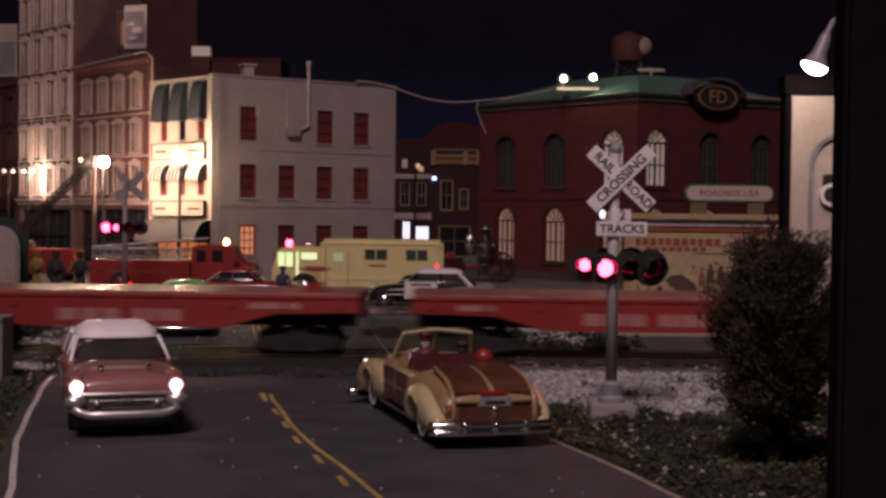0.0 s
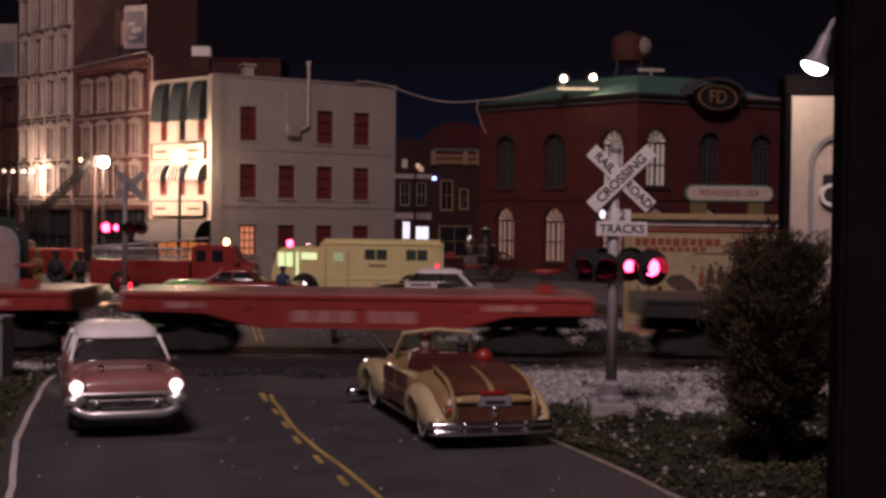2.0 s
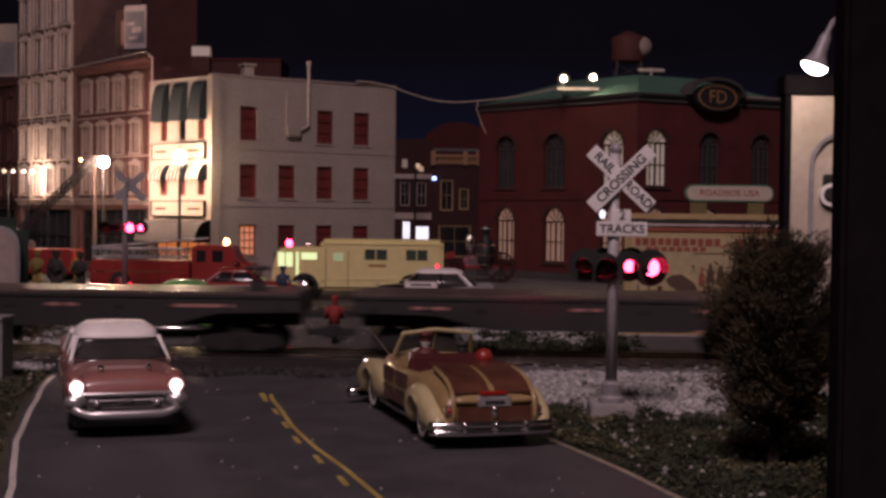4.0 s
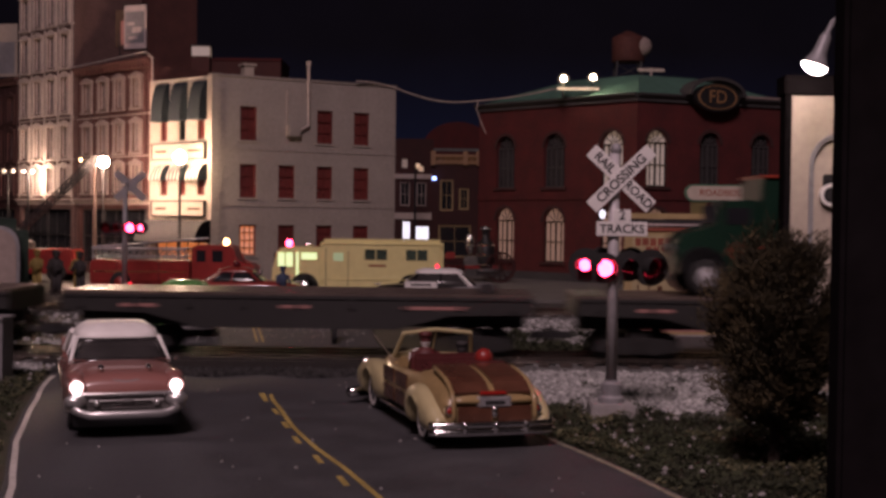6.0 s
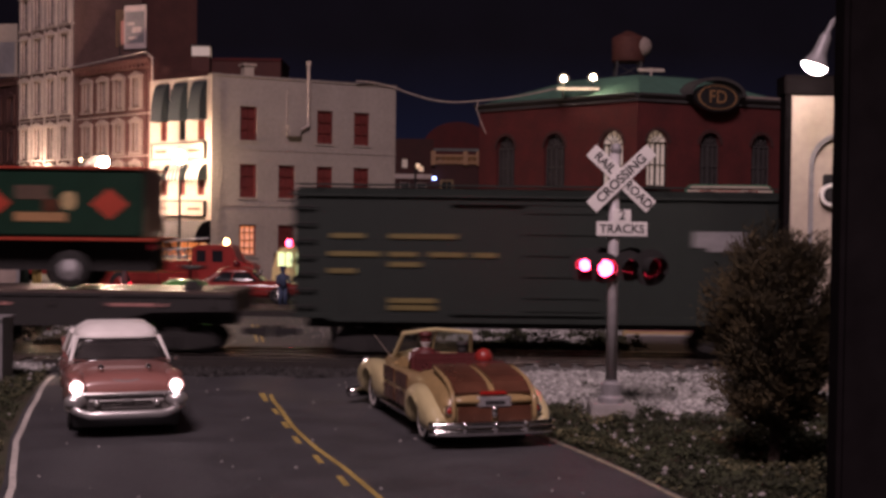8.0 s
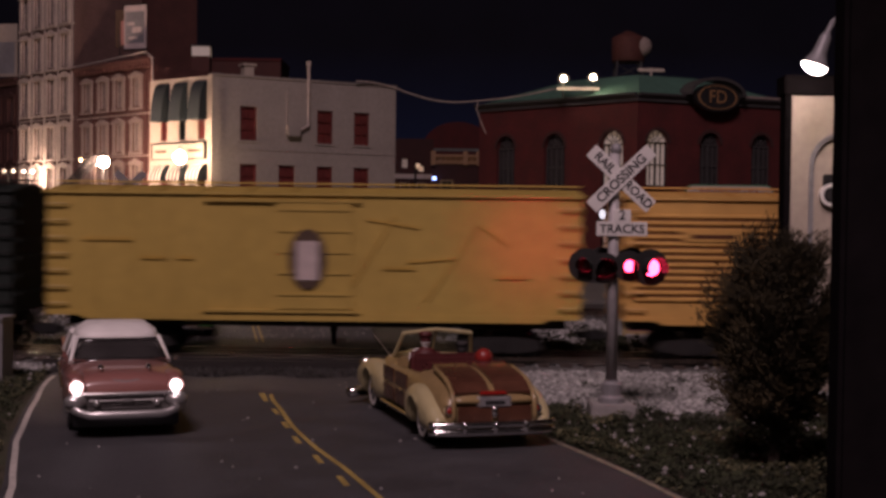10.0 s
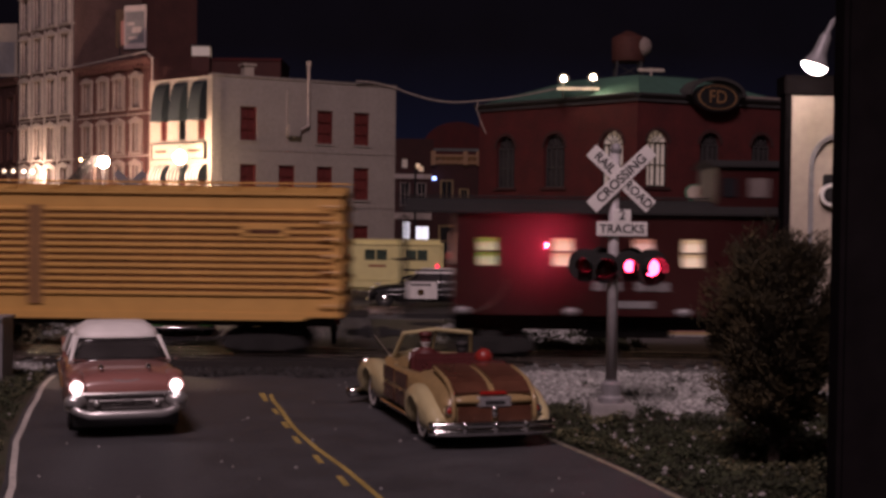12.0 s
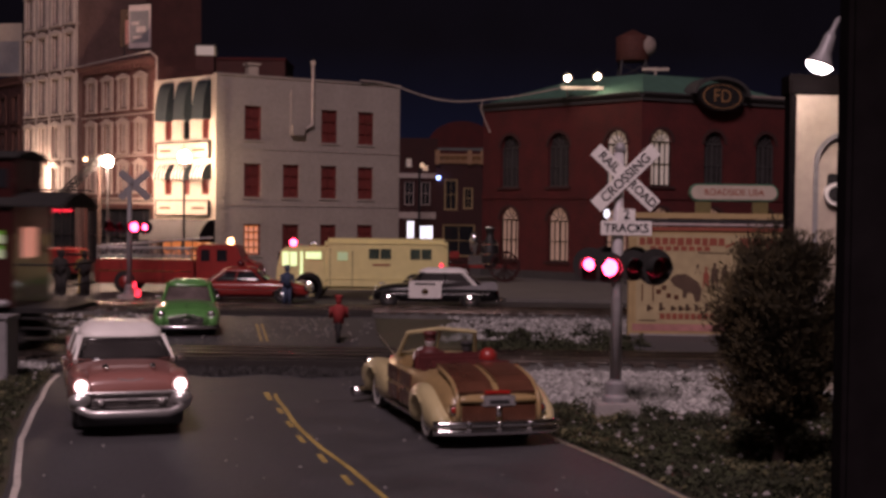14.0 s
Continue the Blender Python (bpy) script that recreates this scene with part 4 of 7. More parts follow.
def boxcar(start, paint, style, label):
    c = thing("boxcar", start, TRACK_Y, 0, 0, label, "railway wagon", "wagons of the train")
    h, w, z0, z1 = 13.3, 3.0, 2.65, 8.55
    side = bmesh.new()
    box(side, -h, h, -w, w, z0, z1, 0.05)
    body = part("body", side, paint, c)
    sill = bmesh.new()
    prism(sill, [(-h, z0 + 0.05), (-h, 2.5), (-h + 1.6, 2.5), (-h + 2.0, 2.32), (h - 2.0, 2.32), (h - 1.6, 2.5), (h, 2.5), (h, z0 + 0.05)], -w - 0.06, w + 0.06)
    part("side_sill", sill, paint, c)
    roof = bmesh.new()
    prism(roof, [(-w - 0.15, z1), (-w - 0.15, z1 + 0.12), (0, z1 + 0.5), (w + 0.15, z1 + 0.12), (w + 0.15, z1)], -h - 0.1, h + 0.1, "x")
    for k in range(12):
        x = -h + 1.1 + k * (2 * h - 2.2) / 11
        rib = prism(bmesh.new(), [(-w - 0.16, z1 + 0.12), (-w - 0.16, z1 + 0.2), (0, z1 + 0.58), (w + 0.16, z1 + 0.2), (w + 0.16, z1 + 0.12)], x - 0.08, x + 0.08, "x")
        part("roof_rib", rib, paint, c)
    part("roof", roof, paint, c)
    part("roof_walk", B(-h - 0.2, h + 0.2, -0.45, 0.45, z1 + 0.62, z1 + 0.7), paint, c)
    dx0, dx1 = (-3.4, -0.4) if style == "ribbed" else (-1.9, 1.9)
    for s in (-1, 1):
        y = s * w
        if style == "ribbed":
            rib = bmesh.new()
            for k in range(13):
                z = z0 + 0.95 + k * 0.345
                for a, b in ((-h + 0.5, -2.35), (-1.55, h - 0.5)):
                    prism(rib, [(y, z - 0.11), (y + s * 0.13, z - 0.05), (y + s * 0.13, z + 0.05), (y, z + 0.11)], a, b, "x")
            tagged(part("side_rib", rib, paint, body), kind="stuff")
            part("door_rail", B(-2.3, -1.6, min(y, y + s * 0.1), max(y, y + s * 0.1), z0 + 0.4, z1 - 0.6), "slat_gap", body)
            # darker strips between the boards, painting the shade that falls there
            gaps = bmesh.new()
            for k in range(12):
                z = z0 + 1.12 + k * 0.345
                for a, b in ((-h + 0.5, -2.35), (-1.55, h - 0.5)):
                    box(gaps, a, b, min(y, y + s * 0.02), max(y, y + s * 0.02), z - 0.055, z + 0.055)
            tagged(part("side_gap_shade", gaps, "slat_gap", body), kind="stuff")
        else:
            door = bmesh.new()
            box(door, dx0, dx1, min(y, y + s * 0.16), max(y, y + s * 0.16), z0 + 0.25, z1 - 0.35, 0.03)
            dr = part("door", door, paint, c)
            for k in range(5):
                z = z0 + 1.0 + k * 1.05
                part("door_rib", B( dx0 + 0.1, dx1 - 0.1, min(y + s * 0.15, y + s * 0.22), max(y + s * 0.15, y + s * 0.22), z - 0.06, z + 0.06), paint, dr)
            tr = bmesh.new()
            box(tr, -5.5, dx1 + 0.4, min(y, y + s * 0.2), max(y, y + s * 0.2), z1 - 0.34, z1 - 0.2)
            part("door_track", tr, paint, body)
            tr = bmesh.new()
            box(tr, -5.5, dx1 + 0.4, min(y, y + s * 0.2), max(y, y + s * 0.2), z0 + 0.08, z0 + 0.22)
            part("door_track", tr, paint, body)
            for k in range(15):
                x = -h + 0.6 + k * (2 * h - 1.2) / 14
                if dx0 - 0.3 < x < dx1 + 0.3:
                    continue
                part("seam", B(x - 0.045, x + 0.045, min(y, y + s * 0.05), max(y, y + s * 0.05), z0 + 0.1, z1 - 0.1), paint, body)
        for x in (-h + 0.55, h - 0.55):
            for k in range(7):
                bm = bmesh.new()
                yy = y + s * 0.22
                tube(bm, (x - 0.5, yy, 3.1 + k * 0.82), (x + 0.5, yy, 3.1 + k * 0.82), 0.05, n=5)
                for q in (-0.5, 0.5):
                    tube(bm, (x + q, y, 3.1 + k * 0.82), (x + q, yy, 3.1 + k * 0.82), 0.05, n=5)
                part("ladder_rung", bm, paint if style != "green" else "matt_black", c)
    y = -w
    if style == "green":
        for x0, x1, z in ((-11.5, -9.8, 6.6), (-10.0, -9.0, 5.7), (-11.6, -10.0, 5.7), (-8.6, -5.2, 6.6), (-8.6, -7.2, 5.7), (-6.6, -4.8, 5.7), (-11.6, -10.2, 4.85), (-8.6, -7.0, 5.2), (-8.6, -6.2, 3.4), (-8.6, -6.2, 3.05), (-4.4, -3.2, 5.7)):
            part("lettering_bar", B(x0, x1, y - 0.09, y - 0.06, z - 0.12, z + 0.12), "letter_gold", c)
        for q in ((6.5, 9.2, 6.2, 7.0), (7.2, 10.0, 6.0, 6.3)):
            part("emblem", B(q[0], q[1], y - 0.09, y - 0.06, q[2], q[3]), "grey_post", c)
    elif style == "plain":
        e = bmesh.new()
        prism(e, [(-0.3 + 0.95 * math.cos(2 * math.pi * k / 28), 5.4 + 1.5 * math.sin(2 * math.pi * k / 28)) for k in range(28)], y - 0.26, y - 0.23)
        em = part("emblem", e, "poster_ink", c, "dark oval emblem with a pale shield")
        part("shield", B(-0.85, 0.25, y - 0.30, y - 0.27, 4.35, 6.3, 0.1), "letter", em)
        for k, (x0, z0_, x1, z1_) in enumerate(((1.6, 3.6, 4.0, 7.6), (2.6, 7.4, 5.2, 7.0), (5.6, 3.4, 8.2, 7.2), (8.2, 7.2, 9.6, 6.2), (4.6, 5.3, 7.0, 5.5))):
            part("painted_stroke", T((x0, y - 0.03, z0_), (x1, y - 0.03, z1_), 0.07, n=4), "script", c, "faded brush-script lettering stroke")
        for x0, x1, z in ((-11.5, -9.0, 6.3), (-8.6, -7.4, 5.4), (-6.8, -6.0, 5.4), (9.0, 10.6, 4.6), (3.4, 5.0, 5.0)):
            part("lettering_bar", B(x0, x1, y - 0.09, y - 0.06, z - 0.08, z + 0.08), "script", c)
    else:
        for q in ((-10.4, -7.4, 6.5, 7.0), (8.3, 10.6, 6.5, 7.0)):
            part("name_panel", B(q[0], q[1], y - 0.17, y - 0.14, q[2], q[3]), "box_orange", c)
        part("lettering_bar", B(-10.0, -7.8, y - 0.19, y - 0.175, 6.65, 6.85), "wood_dark", c)
        part("lettering_bar", B(8.6, 10.3, y - 0.19, y - 0.175, 6.65, 6.85), "wood_dark", c)
        # slatted end panels
    for s in (-1, 1):
        for k in range(6):
            x = s * h
            part("end_rib", B(min(x, x + s * 0.18), max(x, x + s * 0.18), -2.5, 2.5, 3.3 + k * 0.9, 3.6 + k * 0.9, 0.05), paint, c)
    part("underframe", B(-h + 0.5, h - 0.5, -1.2, 1.2, 1.9, 2.6), "matt_black", c)
    ws = truck_bogie(c, -9.3) + truck_bogie(c, 9.3)
    coupler(c, -h, -1)
    coupler(c, h, 1)
    CARS.append((c, start, ws))


def caboose(start):
    c = thing("caboose", start, TRACK_Y, 0, 0, "brown-red caboose with lit windows and a roof cupola", "railway wagon", "wagons of the train")
    h, w, z0, z1 = 8.9, 2.95, 2.75, 7.8
    wins = [(-7.2, "win_green"), (-3.45, "win_warm"), (0.56, "win_rose"), (3.0, "win_warm"), (8.07, "win_green")]
    for s in (-1, 1):
        holes = [(h + min(x, 7.9) - 0.55, h + min(x, 7.9) + 0.55, 5.15, 6.65) for x, _ in wins]
        at = (-h, -w, 0, 0, 0, 0) if s < 0 else (h, w, 0, 0, 0, 180)
        part("side_wall", wall_mesh(2 * h, z0, z1, 0.2, holes), "caboose", c, at=at)
        for (x, m), q in zip(wins, holes):
            rect_window(c, at, *q, "caboose", m, True, 0.12, 1, 2, 0.06)
        for k in range(18):
            u = 0.5 + k * (2 * h - 1) / 17
            if not any(q[0] - 0.1 < u < q[1] + 0.1 for q in holes):
                part("board_seam", B(u - 0.03, u + 0.03, -0.03, 0, z0 + 0.2, z1 - 0.2), "caboose", c, at=at)
    for s in (-1, 1):
        part("end_wall", B(min(s * h, s * (h - 0.2)), max(s * h, s * (h - 0.2)), -w + 0.2, w - 0.2, z0, z1), "caboose", c)
        part("end_window", B(min(s * (h + 0.02), s * (h + 0.06)), max(s * (h + 0.02), s * (h + 0.06)), -1.7, 0.5, 5.2, 6.75), "win_rose", c)
        pf = bmesh.new()
        box(pf, min(s * h, s * (h + 2.6)), max(s * h, s * (h + 2.6)), -w, w, 2.5, 2.75)
        part("platform", pf, "matt_black", c)
        rl = bmesh.new()
        x = s * (h + 2.5)
        for y in (-2.8, -1.4, 1.4, 2.8):
            tube(rl, (x, y, 2.7), (x, y, 7.7 if abs(y) > 2 else 4.9), 0.08, n=6)
        for z in (3.8, 4.9):
            tube(rl, (x, -2.8, z), (x, 2.8, z), 0.07, n=6)
        tube(rl, (s * (h + 0.1), -2.9, 4.9), (x, -2.8, 4.9), 0.06, n=6)
        lathe(rl, [(0.1, 5.3), (0.55, 5.32), (0.6, 5.42), (0.1, 5.44)], 12, (x, -0.6, 0))
        part("railing", rl, "matt_black", c)
        for k in range(3):
            for y in (-1, 1):
                part("step", B(min(s * (h + 0.4), s * (h + 2.0)), max(s * (h + 0.4), s * (h + 2.0)), y * 2.85 - 0.3, y * 2.85 + 0.3, 1.2 + k * 0.5, 1.28 + k * 0.5), "matt_black", c)
        pts = [(s * (h - 2.8 + 2.2 * (1 - math.cos(t))), 2.85 + 2.2 * (1 - math.sin(t))) for t in np.linspace(math.pi / 2, 0.25, 8)]
        rib = sweep([(p[0], -w - 0.05, p[1]) for p in pts], 0.05, 5)
        part("painted_curve", rib, "brick_pale", c, "pale curved stripe by the steps")
    roof = bmesh.new()
    prof = [(-w - 0.25, z1), (-w - 0.25, z1 + 0.1), (-2.2, z1 + 0.5), (-1.0, z1 + 0.72), (0, z1 + 0.78), (1.0, z1 + 0.72), (2.2, z1 + 0.5), (w + 0.25, z1 + 0.1), (w + 0.25, z1)]
    prism(roof, prof, -h - 2.6, h + 2.6, "x")
    part("roof", roof, "matt_black", c, "dark curved roof")
    part("roof_walk", B(-h - 2.9, h + 2.9, -0.4, 0.4, z1 + 0.85, z1 + 0.93), "matt_black", c)
    cup = bmesh.new()
    box(cup, 4.3, 8.7, -2.3, 2.3, z1 + 0.3, z1 + 2.45, 0.05)
    cu = part("cupola", cup, "caboose", c)
    cr = bmesh.new()
    prism(cr, [(-2.5, z1 + 2.45), (-2.5, z1 + 2.53), (-1.4, z1 + 2.8), (0, z1 + 2.9), (1.4, z1 + 2.8), (2.5, z1 + 2.53), (2.5, z1 + 2.45)], 4.05, 8.95, "x")
    part("cupola_roof", cr, "matt_black", cu)
    for y0, y1 in ((-2.36, -2.31), (2.31, 2.36)):
        # the window's faint warm light is only a paler pane colour here
        part("cupola_window", B(5.9, 6.9, y0, y1, z1 + 0.95, z1 + 1.9), "bay_curtain", cu, "dim cupola window, its faint light put into the pane colour")
        for x in (4.9, 8.0):
            part("cupola_window", B(x - 0.4, x + 0.4, y0, y1, z1 + 0.95, z1 + 1.9), "dark_win", cu)
    for dx in (-0.28, 0.24):
        bm = bmesh.new()
        ball(bm, (h + 2.45 + dx, -3.0, 7.62), 0.09, 0.09, 0.11, 8)
        part("marker_lamp", bm, "red_low", c)
    for x0, x1, z0_, z1_ in ((-1.9, -1.4, 4.0, 4.45), (-1.1, -0.55, 4.0, 4.45), (0.2, 0.7, 4.0, 4.45), (0.85, 1.25, 4.0, 4.45), (1.4, 1.85, 4.0, 4.45), (-1.0, 1.1, 3.15, 3.5)):
        part("lettering_bar", B(x0, x1, -w - 0.05, -w - 0.02, z0_, z1_), "grey_post", c)
    for x in (-8.4, -3.0, 2.6, 8.3):
        bm = bmesh.new()
        ball(bm, (x, -w - 0.1, 2.95), 0.42, 0.2, 0.22, 10)
        part("grab_bracket", bm, "grey_post", c)
    part("underframe", B(-h, h, -1.2, 1.2, 1.9, 2.75), "matt_black", c)
    tank = T((-2.2, -1.6, 2.0), (2.2, -1.6, 2.0), 0.45, n=10)
    part("air_tank", tank, "matt_black", c)
    ws = truck_bogie(c, -7.0) + truck_bogie(c, 7.0)
    coupler(c, -h - 2.5, -1)
    coupler(c, h + 2.5, 1)
    CARS.append((c, start, ws))


delivery_van(142.1)
boxcar(168.3, "box_green", "green", "dark green boxcar with yellow side lettering, rolling")
boxcar(196.6, "box_yellow", "plain", "faded yellow boxcar with a dark oval emblem, rolling")
boxcar(225.3, "box_orange", "ribbed", "orange-yellow slatted boxcar with horizontal boards, rolling")
caboose(253.0)
# ---------------------------------------------------------------- road vehicles


def car_shell(rows, wheels, r, n=3.4, cockpit=None, stations=64, m=44, arch_r=1.12):
    """A car body with wheel arches, lofted along y from rows of (y, half width, top, bottom); cockpit: (y0, y1, share of width, floor)."""
    rings = []
    for y, w, top, bot in smooth_row(rows, stations):
        low = bot
        for yw in wheels:
            d = abs(y - yw)
            if d < r * arch_r:
                low = max(low, r * 0.95 + math.sqrt((r * arch_r) ** 2 - d * d))
        ring = []
        for k in range(m):
            a = 2 * math.pi * k / m
            c, s = math.cos(a), math.sin(a)
            x = w * math.copysign(abs(c) ** (2 / n), c)
            z = (top + bot) / 2 + (top - bot) / 2 * math.copysign(abs(s) ** (2 / n), s)
            z = max(z, min(low, top - 0.15))
            if cockpit and cockpit[0] < y < cockpit[1] and abs(x) < w * cockpit[2] and z > cockpit[3]:
                z = cockpit[3]
            ring.append((x, y, z))
        rings.append(ring)
    return loft(bmesh.new(), rings)


def round_rect(w, y0, y1, z, n=5.0, m=40):
    out = []
    for k in range(m):
        c, s = math.cos(2 * math.pi * k / m), math.sin(2 * math.pi * k / m)
        out.append((w * math.copysign(abs(c) ** (2 / n), c), (y0 + y1) / 2 + (y1 - y0) / 2 * math.copysign(abs(s) ** (2 / n), s), z))
    return out


def greenhouse(v, base, top, zb, zt, roof_h, roof_mat, glass_mat="dark_win", pillar="chrome"):
    """Car cabin: base and top are (half width, rear y, front y); glass between, roof over it, pillars at the corners."""
    g = loft(bmesh.new(), [round_rect(*base, zb - 0.25), round_rect(*base, zb), round_rect(*top, zt)])
    part("windows", g, glass_mat, v, "", True).name = "window_glass"
    w, a, b = top
    roof = loft(bmesh.new(), [round_rect(w + 0.05, a - 0.08, b + 0.08, zt - 0.02), round_rect(w + 0.06, a - 0.12, b + 0.12, zt + 0.05), round_rect(w - 0.05, a + 0.1, b - 0.1, zt + roof_h * 0.55), round_rect(w - 0.4, a + 0.6, b - 0.6, zt + roof_h), round_rect(0.2, (a + b) / 2 - 0.3, (a + b) / 2 + 0.3, zt + roof_h * 1.08)])
    part("roof", roof, roof_mat, v, "", True)
    for s in (-1, 1):
        for yb, yt, th in ((base[2] - 0.45, b - 0.3, 0.11), ((base[1] + base[2]) / 2 - 0.2, (a + b) / 2 - 0.1, 0.09), (base[1] + 0.55, a + 0.4, 0.2)):
            part("pillar", T((s * base[0] * 0.985, yb, zb - 0.1), (s * (w + 0.01), yt, zt + 0.06), th, th * 0.9, 6), roof_mat if th > 0.15 else pillar, v)


def salmon_sedan():
    v = thing("sedan_car", -12.27, 47.75, 0, 198.0, "salmon two-tone sedan with white roof and lit headlights", "car")
    v.matrix_basis = v.matrix_basis @ Matrix.Diagonal((0.935, 0.935, 0.935, 1))
    wh, r = (3.55, -3.5), 0.80
    rows = [(-5.9, 1.6, 1.9, 0.8), (-5.6, 2.0, 2.2, 0.6), (-4, 2.12, 2.35, 0.5), (-1, 2.16, 2.36, 0.5), (2.2, 2.14, 2.44, 0.5), (3.4, 2.12, 2.42, 0.5), (4.4, 2.10, 2.36, 0.5), (5.3, 2.05, 2.26, 0.6), (5.65, 1.97, 2.12, 0.7), (5.8, 1.88, 1.9, 0.8)]
    part("body", car_shell(rows, wh, r), "salmon", v, "", True)
    greenhouse(v, (1.86, -3.6, 2.55), (1.58, -2.7, 1.0), 2.42, 3.1, 0.54, "white", "car_win", "white")
    ws = bmesh.new()
    tube(ws, (-1.7, 2.42, 2.47), (1.7, 2.42, 2.47), 0.05, n=6)
    tube(ws, (-1.45, 1.12, 3.12), (1.45, 1.12, 3.12), 0.06, n=6)
    for s in (-1, 1):
        tube(ws, (s * 1.72, 2.3, 2.45), (s * 1.45, 1.1, 3.12), 0.07, n=6)
    part("windscreen_frame", ws, "chrome", v)
    for s in (-1, 1):
        hood = bmesh.new()
        lathe(hood, [(0.0, 5.2), (0.32, 5.2), (0.34, 5.75), (0.31, 5.92), (0.25, 5.9), (0.25, 5.8), (0.0, 5.78)], 22, (s * 1.74, 0, 1.86), "y")
        hl = part("headlight", hood, "salmon", v, "round hooded headlight", True)
        lens = bmesh.new()
        ball(lens, (s * 1.74, 5.88, 1.86), 0.205, 0.12, 0.205, 14)
        part("lens", lens, "headlight", hl, "glowing white lens", True)
        brow = bmesh.new()
        ball(brow, (s * 1.74, 4.75, 2.12), 0.36, 1.05, 0.2, 14)
        part("headlight_brow", brow, "salmon", v, "", True)
        rocket = bmesh.new()
        ball(rocket, (s * 0.85, 4.75, 2.40), 0.12, 0.42, 0.13, 12)
        part("hood_rocket", rocket, "chrome", v, "", True)
        pod = bmesh.new()
        ball(pod, (s * 1.78, 5.85, 1.36), 0.40, 0.32, 0.26, 16)
        part("parking_light", pod, "satin_chrome", v, "chrome bumper pod", True)
        guard = bmesh.new()
        ball(guard, (s * 1.05, 5.95, 1.28), 0.12, 0.16, 0.13, 12)
        part("bumper_guard", guard, "satin_chrome", v, "", True)
        tr = bmesh.new()
        tube(tr, (s * 2.17, -5.0, 1.75), (s * 2.17, 3.6, 1.55), 0.05, n=5)
        part("side_trim", tr, "chrome", v)
        mir = bmesh.new()
        ball(mir, (s * 2.2, 1.9, 2.42), 0.14, 0.06, 0.1, 10)
        tube(mir, (s * 2.05, 1.9, 2.25), (s * 2.18, 1.9, 2.5), 0.03, n=5)
        part("mirror", mir, "chrome", v)
        fin = bmesh.new()
        prism(fin, [(-5.9, 2.0), (-5.7, 2.6), (-3.0, 2.3), (-3.0, 2.0)], s * 1.9 - 0.1, s * 1.9 + 0.1, "x")
        part("tail_fin", fin, "salmon", v)
    orn = bmesh.new()
    tube(orn, (-0.45, 5.68, 2.07), (0, 5.72, 2.0), 0.022, n=5)
    tube(orn, (0.45, 5.68, 2.07), (0, 5.72, 2.0), 0.022, n=5)
    part("hood_emblem", orn, "grey_post", v)
    gr = bmesh.new()
    box(gr, -1.6, 1.6, 5.6, 5.84, 0.98, 1.58)
    part("grille", gr, "mesh_grille", v, "grey metal mesh grille")
    for k in range(5):
        part("grille_bar", T((-1.55, 5.86, 1.06 + k * 0.11), (1.55, 5.86, 1.06 + k * 0.11), 0.018, n=5), "chrome", v)
    pts = [(2.0 * math.sin(t), 5.6 + 0.4 * math.cos(t * 0.9), 1.6) for t in np.linspace(-1.4, 1.4, 15)]
    bar = sweep(pts, 0.065)
    part("grille_surround", bar, "satin_chrome", v, "", True)
    mid = bmesh.new()
    tube(mid, (-1.3, 5.92, 1.36), (1.3, 5.92, 1.36), 0.035, n=8)
    box(mid, -0.24, 0.24, 5.88, 5.97, 1.3, 1.42, 0.03)
    part("grille_centre_bar", mid, "satin_chrome", v)
    bp = bmesh.new()
    prof = [(0.0, 0.72), (0.16, 0.75), (0.2, 0.88), (0.16, 1.0), (0.0, 1.04)]
    rings = []
    for t in np.linspace(-1.0, 1.0, 25):
        x = 2.15 * t
        y = 5.85 + 0.28 * (1 - abs(t) ** 3) - 0.55 * max(0, abs(t) - 0.85) / 0.15 * 0.8
        up = 0.30 * max(0, abs(t) - 0.62) / 0.38
        rings.append([(x, y + dy, z + up) for dy, z in prof])
    loft(bp, rings)
    part("bumper", bp, "satin_chrome", v, "curved chrome front bumper", True)
    part("valance", B(-1.85, 1.85, 5.3, 5.8, 0.4, 0.98, 0.06), "black", v)
    rb = bmesh.new()
    tube(rb, (-2.0, -6.0, 0.8), (2.0, -6.0, 0.8), 0.2, n=8)
    part("rear_bumper", rb, "chrome", v)
    for y in wh:
        for s in (-1, 1):
            wheel(v, s * 1.68, y, r, r, 0.6)
    st = bmesh.new()
    for x in (-0.8, 0.8):
        box(st, x - 0.6, x + 0.6, -0.6, -0.2, 2.0, 2.75, 0.1)
    part("seat", st, "maroon", v)


salmon_sedan()


